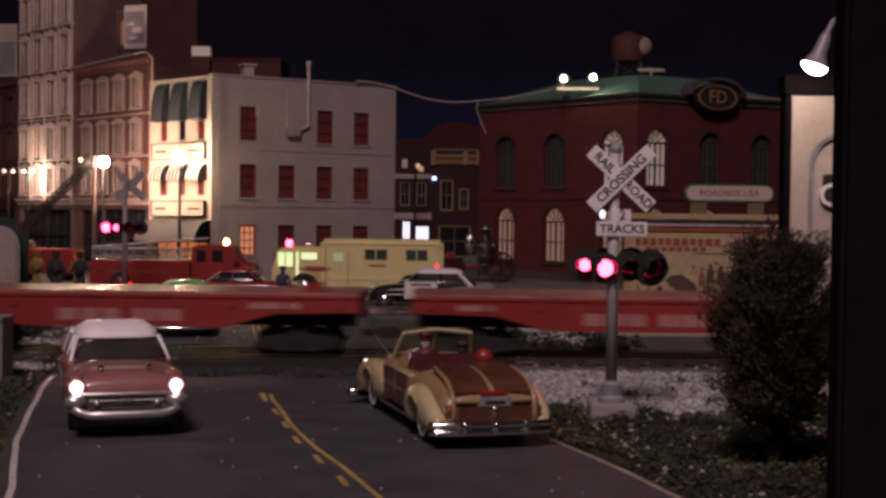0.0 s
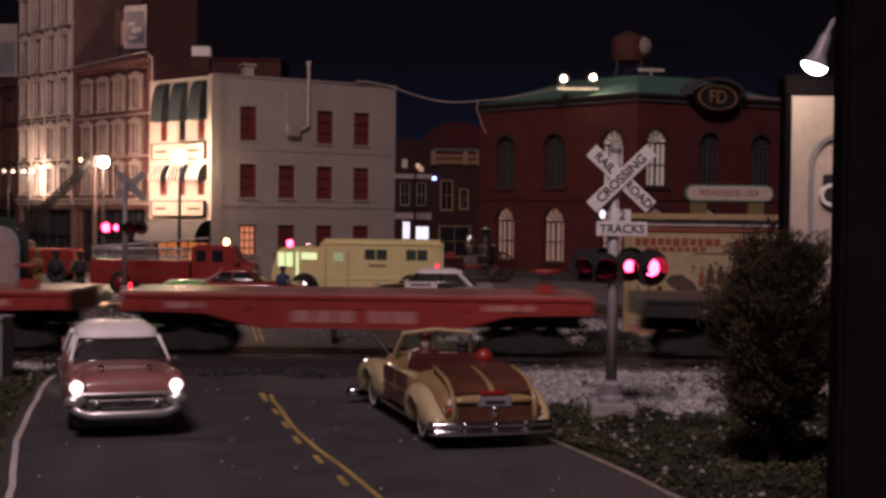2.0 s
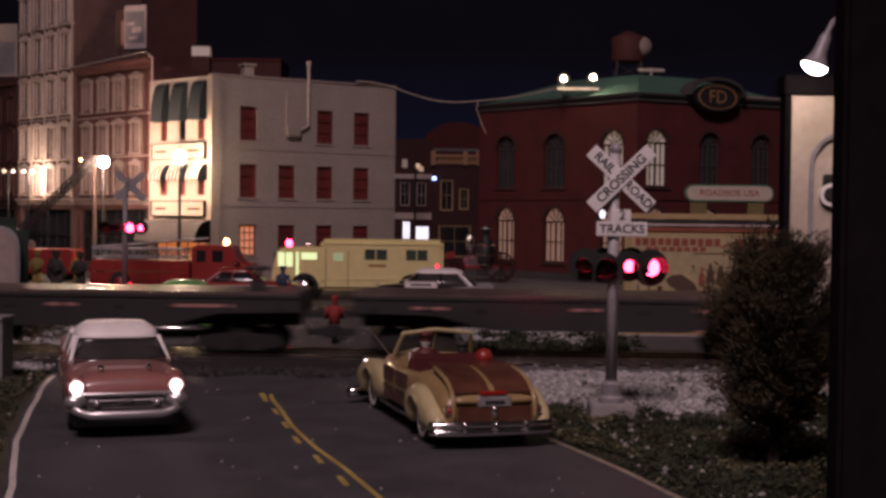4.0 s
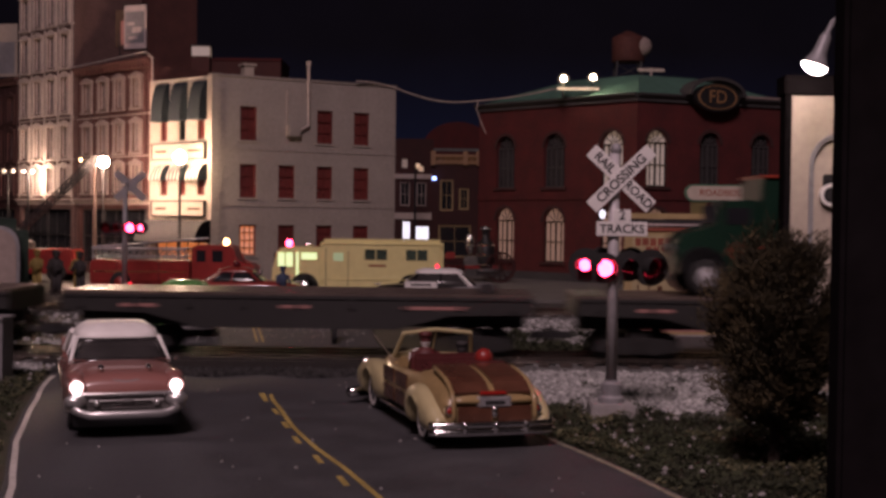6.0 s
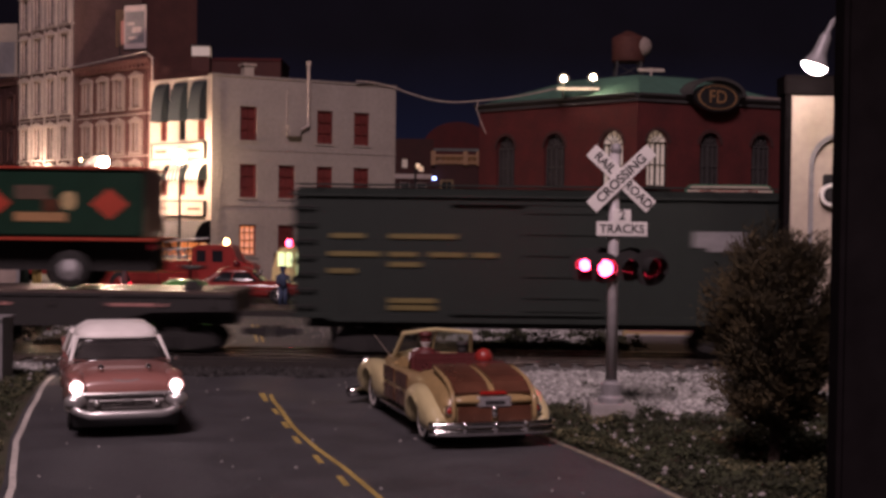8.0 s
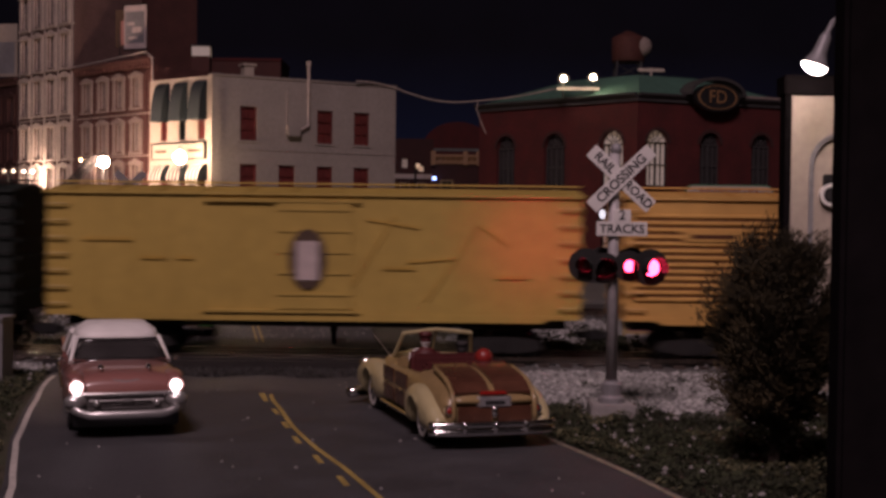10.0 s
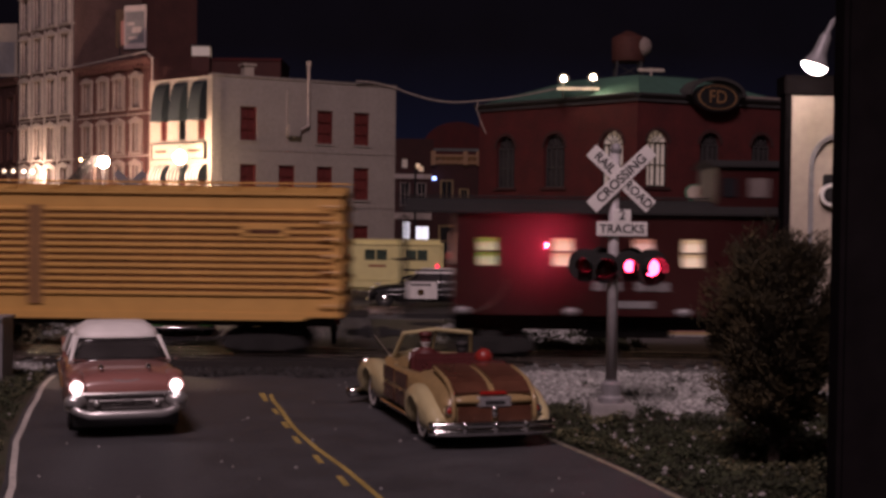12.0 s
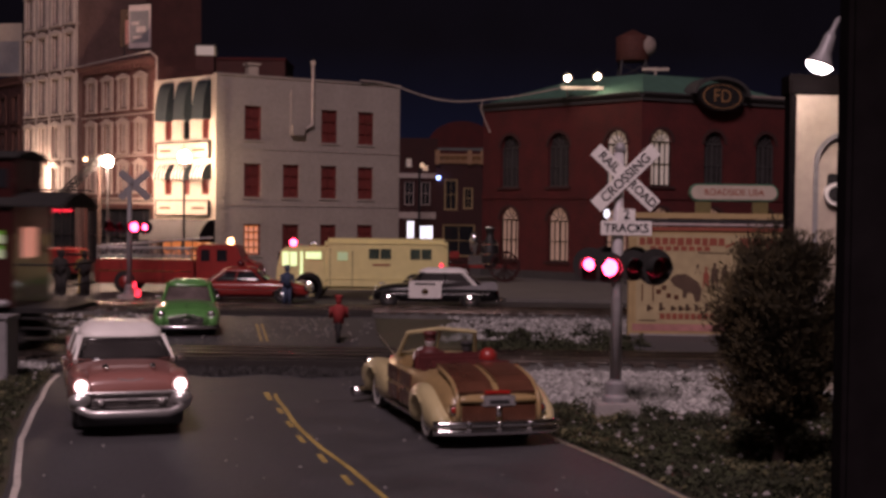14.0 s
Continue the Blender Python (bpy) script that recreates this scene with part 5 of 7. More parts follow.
def woody():
    v = thing("convertible_car", 0.12, 46.75, 0, 16.3, "cream and wood-panelled open convertible with chrome bumpers", "car")
    v.matrix_basis = v.matrix_basis @ Matrix.Diagonal((0.95, 0.95, 0.95, 1))
    wh, r = (3.85, -3.85), 0.82
    rows = [(-6.05, 1.5, 1.35, 0.65), (-5.92, 1.68, 1.8, 0.55), (-5.5, 1.85, 2.12, 0.5), (-4.2, 1.95, 2.42, 0.5), (-3.0, 2.0, 2.52, 0.5), (-1.5, 2.02, 2.45, 0.5), (1.0, 2.0, 2.38, 0.5), (2.2, 1.85, 2.4, 0.5), (4.0, 1.55, 2.35, 0.55), (5.3, 1.25, 2.1, 0.6), (5.9, 0.9, 1.7, 0.8)]
    part("body", car_shell(rows, wh, r, 3.2, (-2.6, 1.5, 0.80, 1.35)), "wood_light", v, "ash-framed wooden body", True)
    hood = bmesh.new()
    hr = [(1.6, 1.75, 2.46, 0.9), (2.6, 1.62, 2.5, 0.9), (4.2, 1.3, 2.42, 0.9), (5.4, 0.95, 2.15, 0.9), (5.95, 0.7, 1.75, 0.9)]
    loft(hood, [[(w * math.cos(2 * math.pi * k / 24), y, bo + (t - bo) * max(0, math.sin(2 * math.pi * k / 24)) ** 0.7) for k in range(24)] for y, w, t, bo in smooth_row(hr, 16)])
    part("hood", hood, "cream", v, "cream painted hood", True)
    for s in (-1, 1):
        f = car_shell([(1.2, 0.25, 1.3, 0.8), (2.2, 0.45, 1.8, 0.6), (3.4, 0.52, 2.05, 0.5), (4.8, 0.55, 2.0, 0.5), (5.7, 0.5, 1.75, 0.6), (6.1, 0.3, 1.4, 0.8)], (wh[0],), r, 2.4, None, 36, 24)
        for q in f.verts:
            q.co.x += s * 1.72
        part("front_fender", f, "cream", v, "rounded cream fender", True)
        f = car_shell([(-5.95, 0.2, 1.05, 0.7), (-5.5, 0.40, 1.45, 0.55), (-4.6, 0.50, 1.85, 0.5), (-3.7, 0.52, 2.0, 0.5), (-2.7, 0.46, 1.85, 0.5), (-2.0, 0.22, 1.3, 0.5)], (wh[1],), r, 2.4, None, 36, 24, 1.02)
        for q in f.verts:
            q.co.x += s * 1.86
        part("rear_fender", f, "cream", v, "rounded cream fender", True)
        lamp_ = bmesh.new()
        ball(lamp_, (s * 1.72, 6.0, 1.6), 0.34, 0.2, 0.34, 12)
        part("headlight", lamp_, "chrome", v, "", True)
        # dark panels between the wooden rails on the doors
        for y0, y1, z0, z1 in ((-1.9, -0.2, 0.85, 1.4), (-1.9, -0.2, 1.55, 2.1), (0.05, 1.75, 0.85, 1.4), (0.05, 1.75, 1.55, 2.1)):
            part("door_panel", B(min(s * 1.99, s * 2.04), max(s * 1.99, s * 2.04), y0, y1, z0, z1, 0.02), "wood_dark", v, "dark mahogany panel")
        part("sill_trim", T((s * 2.0, -2.0, 0.62), (s * 2.0, 2.2, 0.62), 0.07, n=6), "chrome", v)
        part("door_handle", T((s * 2.08, -1.5, 1.48), (s * 2.08, -1.1, 1.48), 0.05, n=6), "chrome", v)
        tl = bmesh.new()
        ball(tl, (s * 1.56, -5.93, 1.35), 0.15, 0.12, 0.15, 10)
        t = part("tail_light", tl, "red_lens", v, "round red tail light", True)
        part("rim", lathe(bmesh.new(), [(0.15, -6.0), (0.2, -6.02), (0.2, -5.85), (0.15, -5.85)], 14, (s * 1.56, 0, 1.35), "y"), "chrome", t)
    # trunk lid: dark panels over the sloping tail
    top = [(-6.12, 0.98), (-6.12, 1.2), (-6.1, 1.46), (-6.0, 1.74), (-5.86, 1.92), (-5.4, 2.21), (-4.9, 2.35), (-4.2, 2.47), (-3.6, 2.54), (-3.0, 2.58)]
    for side_ in (-1, 1):
        for seg, wide in ((top[0:3], 1.32), (top[4:10], 1.38)):
            a, c = sorted((side_ * 0.12, side_ * wide))
            bm = loft(bmesh.new(), [[(a, y, z - 0.06), (c, y, z - 0.06), (c, y - 0.03, z + 0.035), (a, y - 0.03, z + 0.035)] for y, z in seg])
            part("trunk_panel", bm, "wood_dark", v, "dark mahogany panel", False)
        rail = sweep([(side_ * 1.46, y, z + 0.0) for y, z in top[0:9]], 0.09, 6)
        part("trunk_rail", rail, "wood_light", v, "pale ash trunk rail", True)
    part("trunk_rail", sweep([(x, -6.06 + 0.05 * x * x, 1.66) for x in np.linspace(-1.5, 1.5, 9)], 0.11, 6), "wood_light", v, "pale ash trunk rail", True)
    pl = B(-0.62, 0.62, -6.16, -5.9, 1.42, 1.82, 0.05)
    p = part("plate_holder", pl, "satin_chrome", v, "chrome number plate holder")
    part("plate", B(-0.5, 0.5, -6.18, -6.165, 1.5, 1.74), "grey_post", p)
    part("plate_bar", B(-0.35, 0.35, -6.192, -6.182, 1.56, 1.68), "iron", p)
    part("brake_light", B(-0.48, 0.48, -6.0, -5.75, 1.86, 1.98, 0.04), "red_lens", v, "red lamp over the number plate")
    hd = bmesh.new()
    ball(hd, (0, -6.12, 1.28), 0.13, 0.1, 0.2, 10)
    part("trunk_handle", hd, "chrome", v, "", True)
    for zz, nm in ((0.86, "upper"), (0.60, "lower")):
        bp = bmesh.new()
        prof = [(0.0, -0.12), (-0.14, -0.1), (-0.18, 0), (-0.14, 0.1), (0, 0.12)]
        rings = []
        for t in np.linspace(-1, 1, 25):
            x = 2.27 * t
            y = -6.12 + 0.75 * max(0, abs(t) - 0.55) ** 1.5 + 0.08 * t * t
            rings.append([(x, y + dy, zz + dz) for dy, dz in prof])
        loft(bp, rings)
        part("bumper_bar", bp, "chrome", v, "curved chrome rear bumper bar", True)
    for x in (-1.1, 0, 1.1):
        g = bmesh.new()
        ball(g, (x, -6.22, 0.74), 0.11, 0.14, 0.26, 10)
        part("bumper_guard", g, "chrome", v, "", True)
    fb = sweep([(2.62 * q, 6.15 - 0.75 * q * q, 0.48) for q in np.linspace(-1, 1, 15)], 0.22)
    part("front_bumper", fb, "chrome", v, "", True)
    # windscreen
    wf = bmesh.new()
    pts = [(-1.62, 1.75, 2.4), (-1.38, 1.1, 3.35), (0, 1.25, 3.48), (1.38, 1.1, 3.35), (1.62, 1.75, 2.4), (0, 1.95, 2.45), (-1.62, 1.75, 2.4)]
    for a, b_ in zip(pts, pts[1:]):
        tube(wf, a, b_, 0.085, n=8)
    tube(wf, (0, 1.95, 2.45), (0, 1.25, 3.48), 0.05, n=6)
    w = part("windscreen_frame", wf, "cream", v)
    for s in (-1, 1):
        gl = bmesh.new()
        loft(gl, [[(0, 1.95, 2.45), (s * 1.6, 1.75, 2.42), (s * 1.36, 1.1, 3.33), (0, 1.25, 3.46)], [(0, 1.97, 2.45), (s * 1.6, 1.77, 2.42), (s * 1.36, 1.12, 3.33), (0, 1.27, 3.46)]])
        g = part("windscreen", gl, "glass", w)
        g.visible_shadow = False
    part("antenna", T((-1.55, 2.4, 2.3), (-2.3, 2.2, 3.2), 0.018, n=4), "satin_chrome", v)
    for y0, h in ((-0.7, 2.72), (-2.35, 2.62)):
        s = bmesh.new()
        box(s, -1.5, 1.5, y0, y0 + 0.42, 1.3, h, 0.16)
        box(s, -1.5, 1.5, y0 + 0.3, y0 + 1.3, 1.3, 1.85, 0.12)
        part("seat", s, "maroon", v, "maroon bench seat")
    part("boot_cover", B(-1.6, 1.6, -3.0, -2.45, 2.3, 2.62, 0.12), "maroon", v, "folded maroon top cover")
    part("dashboard", B(-1.5, 1.5, 1.3, 1.6, 1.9, 2.4, 0.08), "wood_light", v)
    sw = bmesh.new()
    bmesh.ops.create_circle(sw, segments=16, radius=0.42, matrix=Matrix.Translation((-0.75, 0.95, 2.35)) @ Matrix.Rotation(radians(65), 4, "X"))
    es = [(Vector(e.verts[0].co), Vector(e.verts[1].co)) for e in sw.edges]
    sw.clear()
    for a, b_ in es:
        tube(sw, a, b_, 0.04, n=5)
    part("steering_wheel", sw, "white", v)
    for y in wh:
        for s in (-1, 1):
            wheel(v, s * 1.66, y, r, r, 0.58, wall=True)


woody()


def old_sedan(name, x, y, rz, paint, roof, label, hump, glass_mat="car_win", wheels_hub="chrome", white=False, wh=(3.3, -3.3), cabin=((1.78, -3.7, 2.1), (1.4, -2.3, 0.9)), rise=0.0):
    """A rounded saloon of the forties or fifties."""
    v = thing(name, x, y, 0, rz, label, "car")
    v.matrix_basis = v.matrix_basis @ Matrix.Diagonal((0.93, 0.95, 0.86, 1))
    r = 0.78
    t = 0.25 if hump else 0
    rows = [(-5.5, 1.3, 1.4, 0.8), (-5.2, 1.75, 1.9, 0.6), (-3.6, 2.02, 2.25, 0.5), (-1, 2.1, 2.3, 0.5), (2, 2.08, 2.3 + t / 2, 0.5), (3.8, 1.95, 2.2 + t / 2, 0.5), (5.0, 1.75, 1.95, 0.6), (5.5, 1.5, 1.6, 0.7)]
    part("body", car_shell(rows, wh, r, 2.9 if hump else 3.6), paint, v, "", True)
    greenhouse(v, *cabin, 2.2, 3.1 + t + rise, 0.45, roof, glass_mat, paint)
    for s in (-1, 1):
        if hump:
            f = car_shell([(1.0, 0.25, 1.3, 0.8), (2.4, 0.5, 1.95, 0.5), (3.6, 0.55, 2.1, 0.5), (4.8, 0.52, 1.95, 0.5), (5.5, 0.35, 1.5, 0.7)], (wh[0],), r, 2.4, None, 28, 20)
            for q in f.verts:
                q.co.x += s * 1.65
            part("front_fender", f, paint, v, "", True)
        hl = bmesh.new()
        ball(hl, (s * 1.62, 5.35, 1.55), 0.3, 0.18, 0.3, 12)
        part("headlight", hl, "chrome", v, "", True)
        tl = bmesh.new()
        ball(tl, (s * 1.6, -5.35, 1.5), 0.18, 0.12, 0.18, 8)
        part("tail_light", tl, "red_off", v)
        part("side_trim", T((s * 2.09, -4.6, 1.35), (s * 2.09, 4.0, 1.3), 0.045, n=5), "chrome", v)
        mr = bmesh.new()
        ball(mr, (s * 2.05, 1.5, 2.55), 0.16, 0.06, 0.13, 8)
        part("mirror", mr, "chrome", v)
    g = bmesh.new()
    box(g, -1.1, 1.1, 5.3, 5.62, 0.8, 1.35, 0.1)
    part("grille", g, "iron", v)
    for k in range(4):
        part("grille_bar", T((-1.15, 5.64, 0.85 + k * 0.15), (1.15, 5.64, 0.85 + k * 0.15), 0.04, n=5), "chrome", v)
    mo = bmesh.new()
    tube(mo, (-1.15, 5.6, 1.3), (0, 5.66, 1.62), 0.06, n=6)
    tube(mo, (1.15, 5.6, 1.3), (0, 5.66, 1.62), 0.06, n=6)
    ball(mo, (0, 5.62, 1.15), 0.2, 0.12, 0.2, 10)
    part("grille_moulding", mo, "chrome", v)
    for y, nm in ((5.85, "front_bumper"), (-5.75, "rear_bumper")):
        b = sweep([(2.1 * q, y - math.copysign(0.35, y) * q * q, 0.7) for q in np.linspace(-1, 1, 11)], 0.15)
        part(nm, b, "chrome", v, "", True)
    orn = bmesh.new()
    ball(orn, (0, 4.9, 2.2), 0.06, 0.35, 0.08, 8)
    part("hood_ornament", orn, "chrome", v)
    for y in wh:
        for s in (-1, 1):
            wheel(v, s * 1.66, y, r, r, 0.55, hub=wheels_hub, wall=white)
    return v


old_sedan("sedan_car", -16.9, 82.9, 190, "green_car", "green_car", "bright green rounded sedan facing the crossing", True, "hazy_window")
old_sedan("sedan_car", -17.2, 110.2, -90, "red_car", "red_car", "red two-door sedan with chrome side trim", False, "dark_win")
pol = old_sedan("police_car", -0.85, 107.4, 90, "black", "white", "black and white police car with a red roof lamp", False, "car_win", "chrome", False, (4.2, -2.97), ((1.85, -4.0, 2.7), (1.5, -2.7, 1.5)), 0.25)
for s in (-1, 1):
    d = part("door_panel", B(min(s * 2.1, s * 2.16), max(s * 2.1, s * 2.16), -0.45, 2.45, 0.9, 2.62, 0.04), "white", pol, "white painted front door")
    part("badge", lathe(bmesh.new(), [(0.0, s * 2.17), (0.3, s * 2.17), (0.3, s * 2.18), (0.0, s * 2.19)], 14, (0, 1.0, 1.55), "x"), "brass", d)
    part("lettering_bar", B(min(s * 2.165, s * 2.18), max(s * 2.165, s * 2.18), 0.1, 1.9, 2.2, 2.38), "iron", d)
    fin = bmesh.new()
    prism(fin, [(-5.3, 1.75), (-5.4, 2.25), (-5.1, 2.35), (-0.7, 1.95), (-0.7, 1.85)], s * 2.0, s * 2.14, "x")
    part("tail_fin", fin, "grey_post", pol, "silver-grey tail fin flash")
bm = bmesh.new()
ball(bm, (0, -0.4, 4.0), 0.2, 0.2, 0.25, 10)
part("roof_lamp", bm, "red_low", pol, "glowing red roof lamp")
hl = bmesh.new()
ball(hl, (2.0, 5.45, 1.6), 0.13, 0.13, 0.13, 8)
part("spot_lamp", hl, "headlight", pol)


def rescue_truck():
    v = thing("rescue_truck", -7.3, 117.6, 0, 90, "pale yellow rescue truck with lit cab and red beacon", "truck")
    v.matrix_basis = v.matrix_basis @ Matrix.Diagonal((0.92, 0.92, 0.95, 1))
    bx = part("body", B(-2.5, 2.5, -8.0, 4.2, 0.9, 5.8, 0.32), "rescue", v, "pale yellow box body")
    cab = bmesh.new()
    prism(cab, [(4.0, 0.9), (4.0, 4.98), (7.9, 5.0), (8.5, 4.65), (8.95, 2.9), (9.1, 1.0)], -2.3, 2.3, "x")
    bmesh.ops.bevel(cab, geom=list(cab.edges), offset=0.22, segments=2, affect="EDGES", clamp_overlap=True)
    c = part("cab", cab, "rescue", v, "pale yellow forward cab")
    for s in (-1, 1):
        f = lambda a, b: (min(s * a, s * b), max(s * a, s * b))
        part("cab_window", B(*f(2.31, 2.34), 6.9, 8.4, 3.1, 4.5, 0.1), "cab_glow", c, "cab window lit yellow-green")
        part("cab_window", B(*f(2.31, 2.34), 4.5, 6.1, 3.8, 4.5, 0.1), "cab_glow", c, "cab window lit yellow-green")
        for y0, y1, z0, z1 in ((6.8, 8.5, 3.0, 4.6), (4.4, 6.2, 3.7, 4.6)):
            fr = wall_mesh(y1 - y0, z0, z1, 0.06, [(0.12, y1 - y0 - 0.12, z0 + 0.12, z1 - 0.12)])
            for q in fr.verts:
                q.co = Vector((s * (2.33 + q.co.y), y0 + q.co.x, q.co.z))
            part("window_frame", fr, "rescue", c)
        part("window_post", B(*f(2.33, 2.38), 7.6, 7.72, 3.1, 4.5), "rescue", c)
        # upright strip between the windows, made to glow like them though no lamp
        part("cab_step", B(*f(2.31, 2.35), 6.35, 6.6, 1.3, 4.5), "cab_glow", c)
        part("side_window", B(*f(2.51, 2.54), 1.9, 2.9, 3.7, 4.5), "win_green", bx)
        for y0, y1 in ((-2.4, -0.2), (-6.4, -4.3)):
            w = part("side_window", B(*f(2.51, 2.53), y0 - 0.12, y1 + 0.12, 3.75, 4.95), "rescue", bx)
            part("pane", B(*f(2.535, 2.55), y0, y1, 3.85, 4.85), "green_glass", w)
            part("glazing_bar", B(*f(2.55, 2.57), (y0 + y1) / 2 - 0.05, (y0 + y1) / 2 + 0.05, 3.85, 4.85), "rescue", w)
        part("lettering_bar", B(*f(2.51, 2.53), -2.3, -0.6, 3.2, 3.4), "poster_red", bx)
        part("rub_rail", B(*f(2.5, 2.58), -7.9, 4.1, 1.9, 2.0), "rescue", bx)
        part("drip_rail", B(*f(2.5, 2.6), -7.9, 4.1, 5.3, 5.4), "rescue", bx)
        part("door_seam", B(*f(2.5, 2.52), 1.4, 1.46, 1.1, 4.6), "iron", bx)
        part("door_seam", B(*f(2.5, 2.52), 3.6, 3.66, 1.1, 4.9), "iron", bx)
        h = bmesh.new()
        ball(h, (s * 1.7, 8.85, 1.9), 0.3, 0.15, 0.3, 10)
        part("headlight", h, "chrome", v)
        for y in (5.75, -4.9):
            arch_ = lathe(bmesh.new(), [(1.35, s * 2.2), (1.42, s * 2.2), (1.42, s * 2.56), (1.35, s * 2.56)], 24, (0, y, 1.1), "x")
            part("wheel_arch", arch_, "black", v)
            wheel(v, s * 2.2, y, 1.1, 1.1, 0.72)
    part("windscreen", B(-1.9, 1.9, 8.6, 8.85, 3.2, 4.4, 0.05), "dark_win", c)
    part("bumper", B(-2.2, 2.2, 9.1, 9.35, 0.7, 1.1, 0.08), "chrome", v)
    rl = bmesh.new()
    ball(rl, (2.62, -6.0, 3.7), 0.1, 0.3, 0.3, 10)
    part("side_lamp", rl, "red_low", v, "glowing red side lamp")
    for x in (-1.2, 1.2):
        p = bmesh.new()
        ball(p, (x, 5.6, 5.15), 0.25, 0.25, 0.25, 10)
        part("roof_horn", p, "chrome", v)
    return v


RESCUE = rescue_truck()


def fire_truck():
    v = thing("fire_engine", -25.7, 121.5, 0, -90, "red ladder fire engine with lattice rails and amber beacon", "truck")
    v.matrix_basis = v.matrix_basis @ Matrix.Diagonal((0.9, 0.9, 0.95, 1))
    part("body", B(-2.3, 2.3, -8.4, 2.0, 1.0, 3.4, 0.15), "fire_red", v)
    cab = bmesh.new()
    prism(cab, [(2.2, 1.0), (2.2, 4.6), (2.5, 4.95), (6.2, 4.95), (6.6, 4.7), (7.0, 3.3), (8.6, 3.1), (8.9, 2.6), (8.9, 1.0)], -2.2, 2.2, "x")
    bmesh.ops.bevel(cab, geom=list(cab.edges), offset=0.18, segments=2, affect="EDGES", clamp_overlap=True)
    c = part("cab", cab, "fire_red", v)
    for s in (-1, 1):
        f = lambda a, b: (min(s * a, s * b), max(s * a, s * b))
        part("cab_window", B(*f(2.21, 2.24), 2.75, 3.7, 3.3, 4.45), "dark_win", c)
        part("cab_window", B(*f(2.21, 2.24), 4.4, 5.5, 3.3, 4.45), "dark_win", c)
        rail = bmesh.new()
        for z in (3.7, 4.5):
            tube(rail, (s * 2.2, -8.2, z), (s * 2.2, 1.6, z), 0.09, n=6)
        for k in range(14):
            y = -8.1 + k * 0.74
            tube(rail, (s * 2.2, y, 3.4), (s * 2.2, y, 4.5), 0.06, n=5)
            if k < 13:
                tube(rail, (s * 2.2, y, 3.7), (s * 2.2, y + 0.74, 4.5), 0.045, n=5)
        part("side_rail", rail, "grey_post", v, "pale lattice ladder rail")
        for y in (-5.6, -1.2):
            part("locker_seam", B(*f(2.3, 2.33), y, y + 0.06, 1.3, 3.2), "black", v)
        part("side_stripe", B(*f(2.3, 2.33), -8.0, 1.8, 2.2, 2.32), "brass", v)
        for y in (-5.2, 5.6):
            wheel(v, s * 2.05, y, 1.15, 1.15, 0.7, hub="fire_red")
        h = bmesh.new()
        ball(h, (s * 1.6, 8.9, 2.2), 0.3, 0.2, 0.3, 10)
        part("headlight", h, "chrome", v)
    lad = bmesh.new()
    for x in (-0.7, 0.7):
        tube(lad, (x, -8.6, 4.6), (x, 3.5, 5.6), 0.12, n=6)
    for k in range(20):
        tube(lad, (-0.7, -8.4 + k * 0.62, 4.62 + k * 0.051), (0.7, -8.4 + k * 0.62, 4.62 + k * 0.051), 0.06, n=5)
    part("ladder", lad, "grey_post", v, "grey extension ladder on the roof")
    bc = bmesh.new()
    ball(bc, (0, 5.5, 5.25), 0.34, 0.34, 0.38, 12)
    part("beacon", bc, "amber_on", v, "glowing amber roof beacon", True)
    part("bumper", B(-2.2, 2.2, 8.9, 9.2, 0.8, 1.2, 0.08), "chrome", v)
    part("tail_lamp", B(-2.0, -1.5, -8.5, -8.38, 1.2, 1.9, 0.05), "red_low", v)
    return v


fire_truck()


